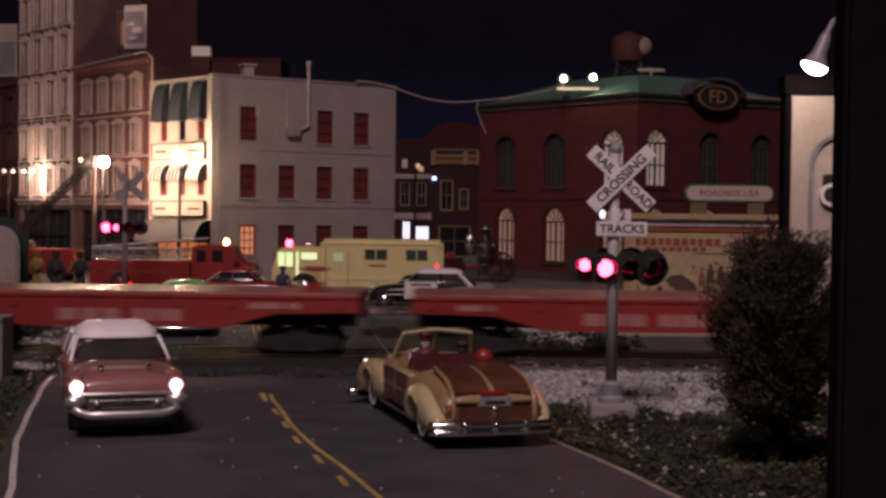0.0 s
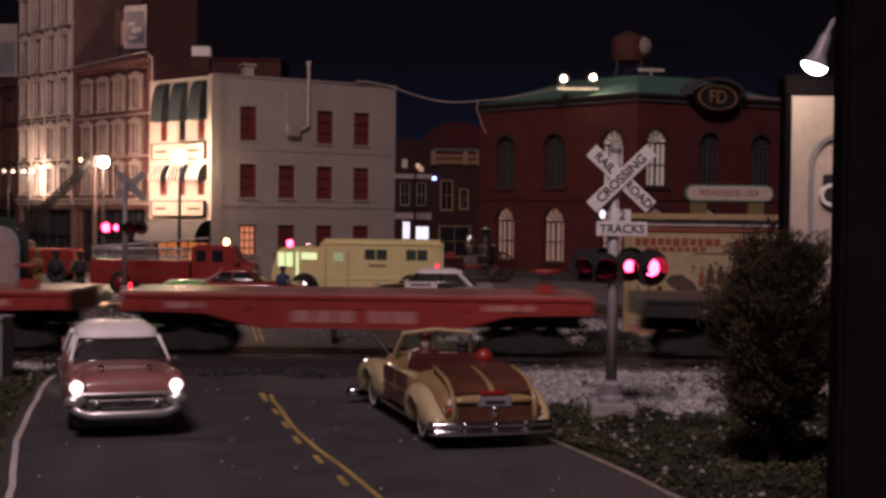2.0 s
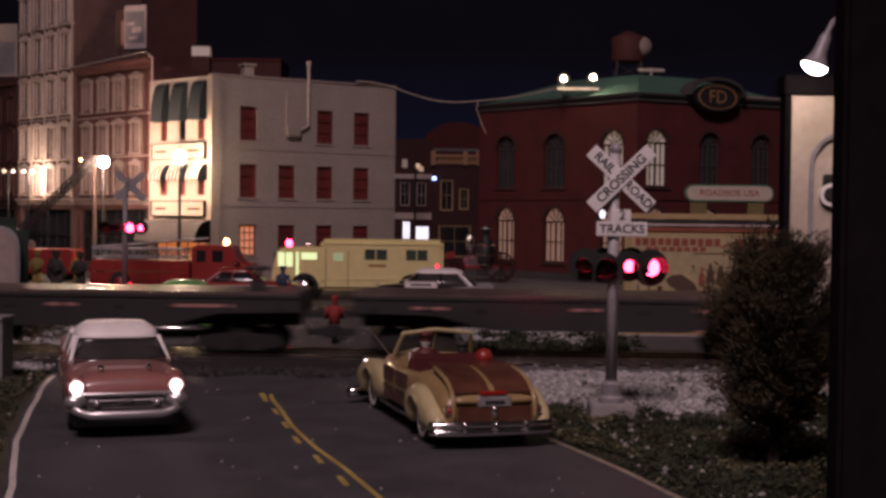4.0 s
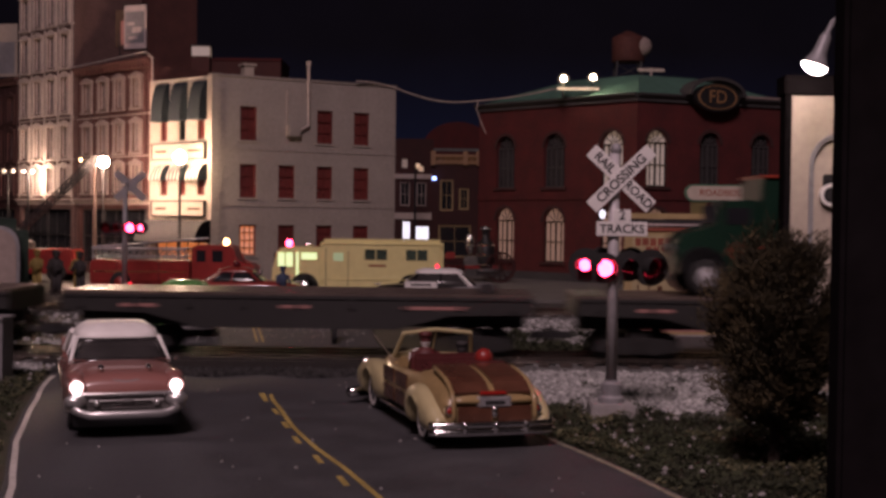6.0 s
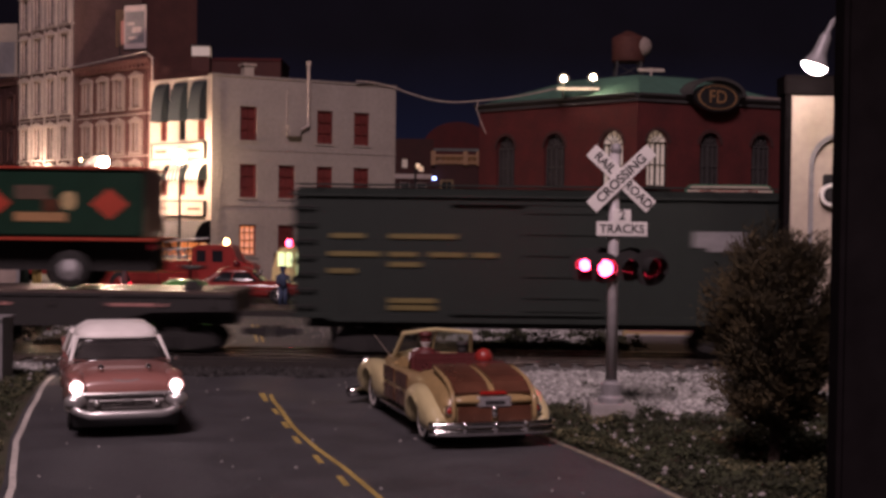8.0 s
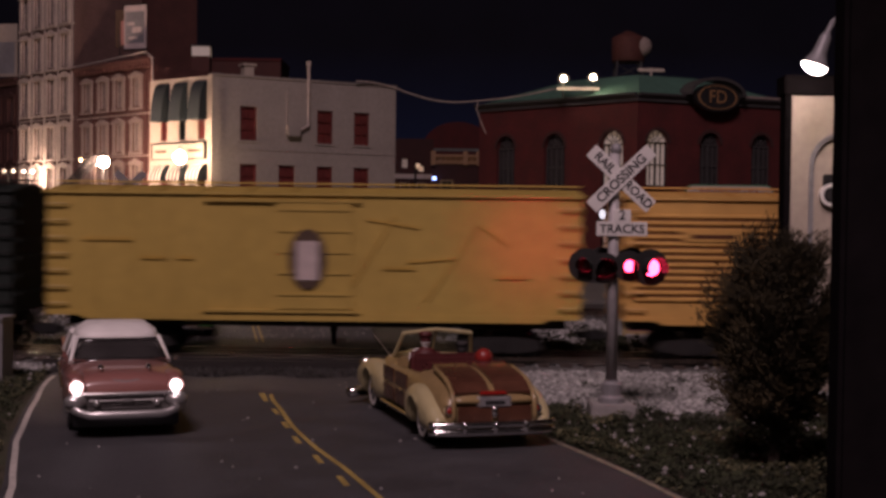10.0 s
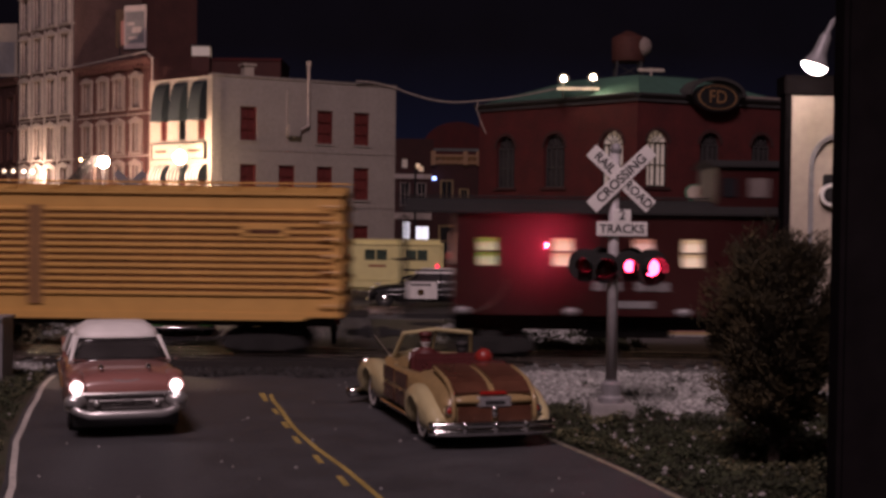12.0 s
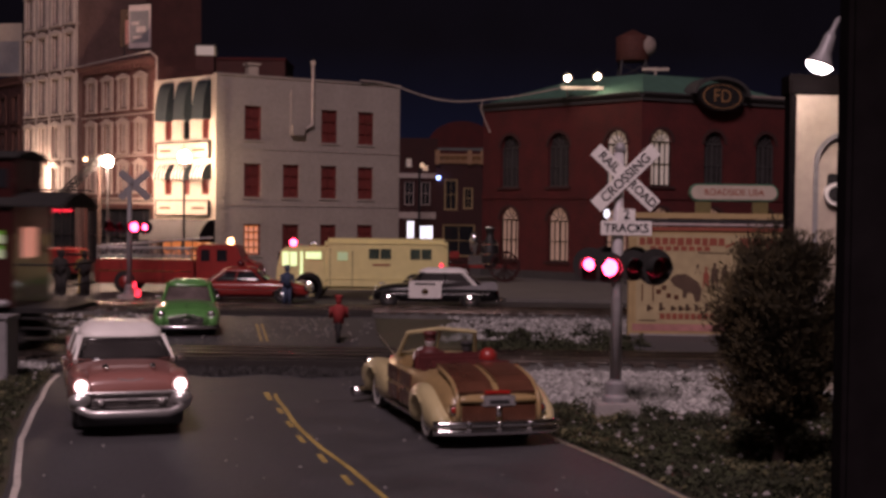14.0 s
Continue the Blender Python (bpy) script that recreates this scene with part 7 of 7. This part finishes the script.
def printed(name, x0, x1, z0, z1, ink):
    return part(name, B(x0, x1, -0.03, -0.008, z0, z1), ink, b)


part("field", B(0.25, 10.2, -0.006, 0.0, 0.95, 6.7), "poster_field", b, "cream printed field")
printed("border", 0.02, 10.38, 0.45, 0.9, "letter_dim")
x = 0.42
while x < 6.0:
    w_ = rg.uniform(0.36, 0.5)
    printed("lettering_bar", x, x + w_, 6.02 + rg.uniform(-0.04, 0.04), 6.5, "poster_red")
    x += w_ + 0.1
for k in range(8):
    printed("lettering_bar", 1.1 + k * 0.5, 1.48 + k * 0.5, 5.66, 5.94, "poster_red")
sl = prism(bmesh.new(), [(5.95, 5.85), (6.55, 6.15), (6.6, 6.3), (5.95, 6.0)], -0.03, -0.008)
part("lettering_bar", sl, "poster_red", b)
for k in range(4):
    printed("lettering_bar", 6.85 + k * 0.85, 7.5 + k * 0.85, 5.75, 6.52, "poster_red")
printed("lettering_bar", 4.2, 6.3, 5.5, 5.57, "poster_ink")
printed("lettering_bar", 6.6, 7.6, 5.5, 5.57, "poster_ink")
el = [(2.4, 3.8), (2.8, 4.12), (3.45, 4.17), (4.25, 3.65), (4.5, 3.15), (4.4, 2.4), (4.1, 2.32), (3.9, 2.9), (3.55, 2.95), (3.5, 2.6), (3.25, 2.6), (3.25, 3.1), (2.7, 3.4)]
part("elephant_shape", prism(bmesh.new(), el, -0.03, -0.008), "poster_ink", b, "dark printed animal shape")
for x0, x1, z0, z1, ink in ((4.0, 4.4, 4.1, 4.8, "poster_ink"), (4.55, 4.95, 3.2, 4.65, "poster_red"), (5.05, 5.55, 3.2, 4.9, "poster_ink"), (5.7, 6.25, 3.4, 4.8, "poster_ink"),
                            (6.5, 7.1, 3.3, 4.8, "poster_ink"), (7.3, 7.8, 3.4, 4.7, "wood_dark"), (8.1, 8.7, 3.2, 4.8, "poster_ink"), (9.0, 9.6, 3.4, 4.6, "wood_dark")):
    c, w_ = (x0 + x1) / 2, (x1 - x0) / 2
    outline = [(c - w_, z0), (c - w_ * 0.9, z1 - 0.5), (c - w_ * 0.4, z1 - 0.35), (c - w_ * 0.35, z1), (c + w_ * 0.35, z1), (c + w_ * 0.4, z1 - 0.35), (c + w_ * 0.9, z1 - 0.5), (c + w_, z0), (c, z0 + 0.5)]
    part("printed_shape", prism(bmesh.new(), outline, -0.03, -0.008), ink, b)
for x in (0.6, 1.3):
    printed("printed_shape", x, x + 0.09, 2.4, 3.5, "wood_dark")
for x0, z0 in ((1.55, 2.85), (2.2, 2.6), (2.7, 2.5), (1.9, 3.1)):
    printed("printed_shape", x0, x0 + 0.3, z0, z0 + 0.3, "wood_dark")
for x in (0.95, 1.75, 2.5, 3.0, 3.45, 4.05, 4.7, 5.4, 6.1, 6.8, 7.5):
    printed("printed_shape", x, x + 0.22, 1.75, 2.0 + rg.uniform(0.05, 0.3), "poster_ink")
    printed("printed_shape", x + 0.06, x + 0.4, 1.85, 1.98, "wood_dark")
for k in range(9):
    printed("lettering_bar", 1.8 + k * 0.4, 2.12 + k * 0.4, 1.22, 1.6, "poster_red")
printed("lettering_bar", 0.45, 1.55, 1.08, 1.17, "poster_ink")
part("plinth", B(-0.2, 22, -0.45, 0.9, 0, 0.28, 0.03), "concrete", b, "pale concrete plinth under the billboard")
hd = bmesh.new()
prism(hd, [(3.6 + 2.85 + (2.3 if math.cos(a) > 0 else -2.3) + 0.56 * math.cos(a), 9.45 + 0.56 * math.sin(a)) for a in np.linspace(0, 2 * math.pi, 33)[:-1]], -0.05, 0.35)
h = part("header_sign", hd, "sign_green", b, "rounded header sign with a green rim")
hf = bmesh.new()
prism(hf, [(3.6 + 2.85 + (2.3 if math.cos(a) > 0 else -2.3) + 0.46 * math.cos(a), 9.45 + 0.46 * math.sin(a)) for a in np.linspace(0, 2 * math.pi, 33)[:-1]], -0.09, -0.055)
part("face", hf, "stucco_pale", h, "cream sign face")
writing("lettering", "ROADSIDE USA", 0.56, h, "poster_red", (6.45, -0.095, 9.45, 90, 0, 0))
for x in (4.5, 8.2):
    part("header_post", B(x - 0.5, x + 0.5, 0.02, 0.3, 8.1, 8.95), "letter_gold", b, "yellow header bracket")

# ---------------------------------------------------------------- street furniture


def street_lamp(x, y, h, r, lit=True):
    s = thing("street_lamp", x, y, 0, 0, "black iron street lamp with a glowing globe", "street lamp", "street lamps")
    part("post", lathe(bmesh.new(), [(0.45, 0), (0.45, 0.5), (0.25, 0.8), (0.16, 1.2), (0.12, h - 1.2), (0.2, h - 1.0), (0.2, h - 0.8), (0.1, h - r)], 12), "iron", s, "", True)
    part("globe", ball(bmesh.new(), (0, 0, h), r * 0.76, r * 0.76, r * 0.76, 16), "lamp_on", s, "glowing warm globe", True)
    part("finial", T((0, 0, h + r * 0.9), (0, 0, h + r * 1.5), 0.12, 0.03, 6), "iron", s)


street_lamp(-38.5, 143.5, 13.4, 0.85)
street_lamp(-29.25, 140.6, 13.9, 0.9)
p = thing("utility_pole", -40.0, 145.5, 0, 0, "reddish-brown wooden pole with a small lamp", "pole")
part("pole", T((0, 0, 0), (0, 0, 13.8), 0.28, 0.22, 10), "bark", p)
part("lamp_bracket", T((0, 0, 13.5), (-1.6, 0, 13.9), 0.08, n=6), "iron", p)
part("bulb", ball(bmesh.new(), (-1.6, 0, 13.7), 0.22, 0.22, 0.22, 8), "amber_on", p)
for x in (-59.0, -56.3, -53.6):
    s = thing("street_lamp", x, 172, 0, 0, "small black street lamp with a dim globe", "street lamp", "street lamps")
    part("post", T((0, 0, 0), (0, 0, 12.8), 0.14, n=8), "iron", s)
    for dx in (-0.6, 0.6):
        part("globe", ball(bmesh.new(), (dx, 0, 13.2), 0.3, 0.3, 0.3, 10), "win_warm", s)
    part("lamp_arm", T((-0.6, 0, 12.8), (0.6, 0, 12.8), 0.07, n=6), "iron", s)
s = thing("street_lamp", -4.6, 205, 0, 0, "tall dark street lamp in the back street", "street lamp", "street lamps")
part("post", T((0, 0, 0), (0, 0, 15.6), 0.2, n=8), "iron", s)
part("globe", ball(bmesh.new(), (0.4, 0, 15.9), 0.4, 0.4, 0.45, 8), "win_warm", s)

# aerial ladder of another engine, raised in the street
v = thing("ladder_truck", -44.5, 141, 0, 0, "dark fire truck with a raised lattice ladder", "truck")
part("body", B(-6, 4, -2.2, 2.2, 0.9, 3.6, 0.2), "fire_red", v)
part("cab", B(-9.0, -6.05, -2.1, 2.1, 0.9, 4.6, 0.3), "fire_red", v)
part("turntable", lathe(bmesh.new(), [(1.6, 3.6), (1.6, 4.3), (1.2, 4.5), (0.0, 4.5)], 18, (-2.5, 0, 0)), "iron", v)
lad = bmesh.new()
a, e = Vector((-3.2, 0, 4.6)), Vector((6.0, 0, 13.4))
for y in (-0.7, 0.7):
    for dz in (0, 0.75):
        tube(lad, a + Vector((0, y, dz)), e + Vector((0, y, dz)), 0.1, n=5)
    for k in range(18):
        q, w = a.lerp(e, k / 18), a.lerp(e, (k + 1) / 18)
        tube(lad, q + Vector((0, y, 0)), w + Vector((0, y, 0.75)), 0.055, n=4)
        tube(lad, q + Vector((0, y, 0)), q + Vector((0, -y, 0)), 0.055, n=4)
part("ladder", lad, "iron", v, "raised dark lattice ladder")
for x in (-7.5, -2.2, 2.2):
    for s in (-1, 1):
        wheel(v, s * 2.0, x, 1.1, 1.1, 0.7, across="y", hub="fire_red")

w = thing("warning_lantern", -27.0, 110.6, 0, 0, "pair of small glowing red lanterns by the signal", "lantern")
part("stand", B(-0.3, 0.3, -0.2, 0.2, 0, 0.25, 0.04), "iron", w)
part("lower_lamp", B(-0.2, 0.25, -0.2, 0.2, 0.26, 0.95, 0.08), "red_low", w)
part("upper_lamp", B(-0.4, -0.1, -0.15, 0.15, 0.96, 1.6, 0.08), "red_low", w)

# the shaded room lamp, hung from the ceiling behind the camera
r = thing("pendant_lamp", -25, -70, 150, 0, "wide dark pendant lamp shade over the layout", "lamp")
m = look((-25 * U, -70 * U, 150 * U), (0, 80 * U, 0)).to_quaternion().to_matrix().to_4x4()
sh = part("shade", lathe(bmesh.new(), [(4.0, 12), (27, 2.5), (28, 1.5), (27, 1.5), (4.0, 10)], 28), "iron", r, "", True)
sh.matrix_basis = m
part("cord", T((0, -8, 8), (0, -8, 110), 0.4, n=6), "black", r)

# ---------------------------------------------------------------- roofs and wires
t = thing("water_tower", 23.4, 163, 21.2, 0, "rusty red water tank on a roof stand", "water tank")
part("tank", lathe(bmesh.new(), [(0.0, 6.6), (2.05, 6.6), (2.1, 6.7), (2.1, 9.6), (2.0, 9.7), (0.2, 10.6), (0.0, 10.6)], 24), "tank_red", t, "rusty red tank", True)
part("tank_patch", ball(bmesh.new(), (1.7, -0.6, 8.5), 1.25, 1.25, 1.3, 14), "stone_dim", t, "grey domed end", True)
for k in range(4):
    sx, sy = (-1, 1, -1, 1)[k], (-1, -1, 1, 1)[k]
    part("leg", T((sx * 2.1, sy * 1.6, 0), (sx * 1.5, sy * 1.2, 6.6), 0.14, n=6), "iron", t)
for z in (2.0, 4.2):
    part("brace", T((-2.0, -1.5, z), (1.7, -1.3, z + 2.0), 0.07, n=5), "iron", t)
    part("brace", T((2.0, -1.5, z), (-1.7, -1.3, z + 2.0), 0.07, n=5), "iron", t)
for x, z in ((13.75, 23.9), (17.2, 24.1)):
    f = thing("roof_floodlight", x, 148, z, 0, "small glowing floodlight on the station roof", "floodlight", "roof floodlights")
    part("bulb", ball(bmesh.new(), (0, -0.25, 0), 0.32, 0.26, 0.32, 12), "lamp_on", f)
    part("housing", lathe(bmesh.new(), [(0.6, -0.3), (0.55, 0.3), (0.1, 0.6)], 14, (0, 0, 0), "y"), "iron", f)
    part("bracket", T((0, 0.2, -2.4), (0, 0.2, -0.3), 0.1, n=6), "iron", f)
part("crossbar", B(13.0, 18.0, 148.0, 148.4, 22.6, 23.0), "stone", None)
tagged(bpy.data.objects["crossbar"], "pale beam under the roof floodlights", "beam")
a = thing("roof_antenna", 24.6, 152, 23, 0, "pale T-shaped roof antenna", "antenna")
part("mast", T((0, 0, -0.5), (0, 0, 2.8), 0.14, n=6), "stone", a)
part("arm", T((-1.6, 0, 2.5), (1.6, 0, 2.5), 0.2, n=6), "stone", a)


def cable(name, pts, r, label):
    cu = bpy.data.curves.new(name, "CURVE")
    cu.dimensions, cu.bevel_depth, cu.bevel_resolution = "3D", r * U, 1
    sp = cu.splines.new("POLY")
    sp.points.add(len(pts) - 1)
    for q, c in zip(sp.points, pts):
        q.co = (c[0] * U, c[1] * U, c[2] * U, 1)
    cu.materials.append(M["stone"])
    return tagged(new(name, cu), label, "cable")


def sag(p, q, d, n=14):
    return [tuple(Vector(p).lerp(Vector(q), k / n) - Vector((0, 0, d * math.sin(math.pi * k / n)))) for k in range(n + 1)]


cable("cable", sag((-10.5, 150.5, 23.6), (-5.4, 154.2, 23.0), -0.25) + sag((-5.4, 154.2, 23.0), (4.2, 160.5, 22.4), 0.7) + sag((4.2, 160.5, 22.4), (13, 150.5, 23.0), 0.2), 0.09, "thin pale cable slung between the roofs")
cable("cable", [(-49, 166.2, 26.5), (-41, 158.0, 26.85), (-36, 152.6, 27.05), (-34.9, 151.6, 26.2), (-34.8, 151.4, 20)], 0.12, "pale conduit along the brick cornice")
cable("cable", [(4.2, 160.2, 22.2), (4.0, 159.6, 21.2), (4.6, 159.4, 19.6), (5.2, 159.2, 18.2)], 0.06, "loose pale cable end hanging at the station corner")
c = thing("skylight", -33.9, 170, 28.8, 0, "small lit roof lantern", "skylight")
part("base", B(0, 2.4, 0, 1.5, -2.0, 0.0), "brick_dull", c)
part("box", B(0, 2.4, 0, 1.5, 0, 1.3, 0.05), "win_dim", c)
part("roof", B(-0.1, 2.5, -0.1, 1.6, 1.3, 1.5), "iron", c)

# ---------------------------------------------------------------- back street
b = thing("shop_building", -14, 216, 0, 0, "dark shop building with a brightly lit front", "building")
holes = [(7.0, 8.4, 1.0, 7.0), (9.0, 11.6, 1.4, 6.2), (6.6, 8.2, 9.6, 13.6), (9.4, 11.0, 9.6, 13.6), (6.8, 7.8, 16.0, 17.6), (9.6, 10.6, 15.4, 16.4)]
part("wall", wall_mesh(12.2, 0, 21, 0.8, holes), "brick_dark", b)
for h, m in zip(holes, ("win_white", "win_white", "dark_win", "dark_win", "win_dim", "win_warm")):
    rect_window(b, (0, 0, 0), *h, "stone", m, True, 0.3, 2, 2, 0.14)
part("fascia", B(0, 12.2, -0.4, 0, 7.3, 8.4), "stone", b)
part("upper_fascia", B(0, 12.2, -0.3, 0, 14.2, 15.0), "stone", b)
part("roof", B(0.2, 12, 0.9, 8, 0, 20), "matt_black", b)
b = thing("narrow_building", -2.0, 213, 0, 0, "narrow brick building with a yellow cornice", "building")
holes = [(1.4, 3.6, 8.8, 14.0), (4.6, 6.2, 9.0, 12.6), (1.2, 6.6, 1.0, 6.4)]
part("wall", wall_mesh(8.0, 0, 17.2, 0.8, holes), "brick_dark", b)
for h in holes:
    rect_window(b, (0, 0, 0), *h, "paper", "dark_win", True, 0.3, 2, 2, 0.25)
cornice(b, (0, 0, 0), 8.0, 16.6, "cornice", "gold", 1.0, 1.6, 9)
for u in (0.2, 5.6, 7.8):
    part("cornice_post", B(u - 0.4, u + 0.4, -1.1, 0.2, 16.4, 18.8, 0.08), "gold", b)
lb = part("blue_lamp", ball(bmesh.new(), (0.4, -0.5, 14.2), 0.32, 0.32, 0.32, 8), "blue_on", b, "small glowing blue lamp")
part("roof", B(0.2, 7.8, 0.9, 8, 0, 16.4), "matt_black", b)
b = thing("dome_building", 2.5, 236, 0, 0, "dull red building with a rounded roof", "building")
dm = bmesh.new()
prism(dm, [(-6.5, 0)] + [(-6.5 * math.cos(math.pi * k / 14), 20.5 + 5.0 * math.sin(math.pi * k / 14)) for k in range(15)] + [(6.5, 0)], 0, 10)
part("wall", dm, "brick", b)
part("band", B(-6.6, 6.6, -0.2, 0, 20, 20.5), "cornice", b)
structure("paving", prism(bmesh.new(), [(10.5, 70.7), (34, 70.7), (34, 81.5), (11.9, 81.5)], -0.2, 0.1, "z"), "slate", "dark slate paving before the billboard", "pavement")
structure("pavement", prism(bmesh.new(), [(5.4, 114.5), (48, 113), (48, 200), (-2, 200), (2, 150)], -0.2, 0.25, "z"), "pavement", "grey concrete pavement round the fire station", "pavement")

# ---------------------------------------------------------------- painted figures


def figure(name, x, y, z, rz, h, material, label, sit=False, collar=False):
    """A small painted figure, one plain mesh."""
    bm = bmesh.new()
    k = h / 4.0
    if not sit:
        for s in (-1, 1):
            tube(bm, (s * 0.28 * k, 0, 0), (s * 0.22 * k, 0, 1.95 * k), 0.2 * k, 0.26 * k, 8)
            box(bm, s * 0.28 * k - 0.16 * k, s * 0.28 * k + 0.16 * k, -0.12 * k, 0.42 * k, 0, 0.18 * k)
    base = 1.85 * k if not sit else 0.0
    lathe(bm, [(0.0, base), (0.42 * k, base), (0.46 * k, base + 0.7 * k), (0.58 * k, base + 1.25 * k), (0.2 * k, base + 1.5 * k), (0.0, base + 1.5 * k)], 12)
    for s in (-1, 1):
        tube(bm, (s * 0.56 * k, 0, base + 1.25 * k), (s * 0.66 * k, 0.25 * k, base + 0.5 * k), 0.15 * k, 0.13 * k, 7)
        tube(bm, (s * 0.66 * k, 0.25 * k, base + 0.5 * k), (s * 0.45 * k, 0.75 * k, base + 0.55 * k), 0.13 * k, 0.1 * k, 7)
    ball(bm, (0, 0, base + 1.82 * k), 0.27 * k, 0.29 * k, 0.34 * k, 10)
    lathe(bm, [(0.0, base + 2.25 * k), (0.3 * k, base + 2.2 * k), (0.33 * k, base + 1.98 * k), (0.0, base + 1.96 * k)], 10)
    ob = part(name, bm, material, None, "", True, at=(x, y, z, 0, 0, rz))
    if collar:
        ob.data.materials.append(M["white"])
        for f in ob.data.polygons:
            f.material_index = 1 if base + 1.44 * k < f.center.z / U < base + 1.68 * k else 0
    return tagged(ob, label, "figurine")


figure("figurine", -13.4, 106.3, 0, 200, 3.3, "cloth_blue", "small blue painted figurine standing in the street")
for x, y, m in ((-35.6, 117, "cloth_dark"), (-34.2, 119, "cloth_yellow"), (-37.0, 121, "cloth_dark"), (-38.4, 120, "cloth_yellow"), (-33.0, 115.5, "cloth_dark")):
    figure("figurine", x, y, 0, 160, 4.0, m, "small dark painted figurine by the fire engine" if m == "cloth_dark" else "small tan painted figurine by the fire engine")
figure("figurine", -6.5, 76.4, 1.05, 5, 3.1, "cloth_red", "small red painted figurine on a motorcycle", True)
figure("figurine", -0.6, 46.7, 1.6, 13, 3.1, "maroon", "small maroon painted figurine with a white collar at the wheel", True, True)
figure("figurine", 0.75, 47.0, 1.4, 13, 2.8, "cloth_dark", "small dark painted figurine in the passenger seat", True)
rb = part("red_ball", ball(bmesh.new(), (0, 0, 0), 0.33, 0.33, 0.33, 16), "fire_red", None, "", True, at=(1.5, 45.2, 2.56))
tagged(rb, "round bright red ball on the back seat", "ball")
v = thing("motorcycle", -6.5, 76.2, 0, 5, "small dark motorcycle seen from behind", "motorcycle")
for y in (-1.1, 1.1):
    wheel(v, 0.0, y, 0.62, 0.62, 0.28)
part("frame", B(-0.22, 0.22, -0.9, 0.9, 0.6, 1.15, 0.12), "black", v)
part("handlebar", T((-0.7, 0.9, 1.6), (0.7, 0.9, 1.6), 0.06, n=6), "chrome", v)
part("fork", T((0, 1.1, 0.6), (0, 0.85, 1.6), 0.07, n=6), "chrome", v)
part("tail_lamp", ball(bmesh.new(), (0, -1.3, 1.1), 0.12, 0.1, 0.12, 8), "red_off", v)

# turning beacons on the red car's roof and the rescue truck
BEACON = [0.1, 0.75, 1.15, 1.8, 2.25, 2.85, 3.3, 3.9, 4.3, 4.85, 5.2, 5.65, 6.1, 6.6, 6.9, 7.65, 8.2, 8.8, 9.3, 9.9, 10.4, 11.0, 11.4, 11.9, 12.3, 12.8, 13.3, 13.78]
red_car = [o for o in scene.objects if o.name.startswith("sedan_car") and abs(o.matrix_basis.translation.y - 1.102) < 0.001][0]
flasher(red_car, 0.3, -0.7, 3.85, 0.36, BEACON, False, 90, 1.0)
flasher(RESCUE, 0.4, 7.6, 5.3, 0.38, BEACON, True, -90, 1.0)


# ---------------------------------------------------------------- movement
def flash_rows(ob, own, flips, lit):
    """Half turns of a lens at the given times."""
    at = ob.matrix_basis.translation.copy()
    angle = own + (0 if lit else 180)
    turn = lambda a: Matrix.Translation(at) @ pose(0, 0, 0, 0, 0, a)
    rows = [(0.0, turn(angle))]
    for t in flips:
        if t > 13.9:
            break
        for k in range(4):
            rows.append((t + k / FPS, turn(angle + 60 * k)))
        angle += 180
    rows.append((14.0, turn(angle)))
    return rows


def motions():
    for c, x0, sets in CARS:
        y, z = c.matrix_basis.translation.y, c.matrix_basis.translation.z
        # an even roll, slowing a little at the very end
        run = [(0.5 * k, 0.5 * k) for k in range(28)] + [(13.9, 13.878), (14.0, 13.965)]
        walk(c, [(t, Matrix.Translation(((x0 - SPEED * r) * U, y, z))) for t, r in run])
        spin = math.degrees(SPEED / 0.62)
        for w, x in sets:
            walk(w, [(k / FPS, pose(x * U, 0, 1.12 * U, 0, -spin * k / FPS, 0)) for k in range(14 * FPS + 1)])
    for row in FLASHERS:
        walk(row[0], flash_rows(*row))


motions()
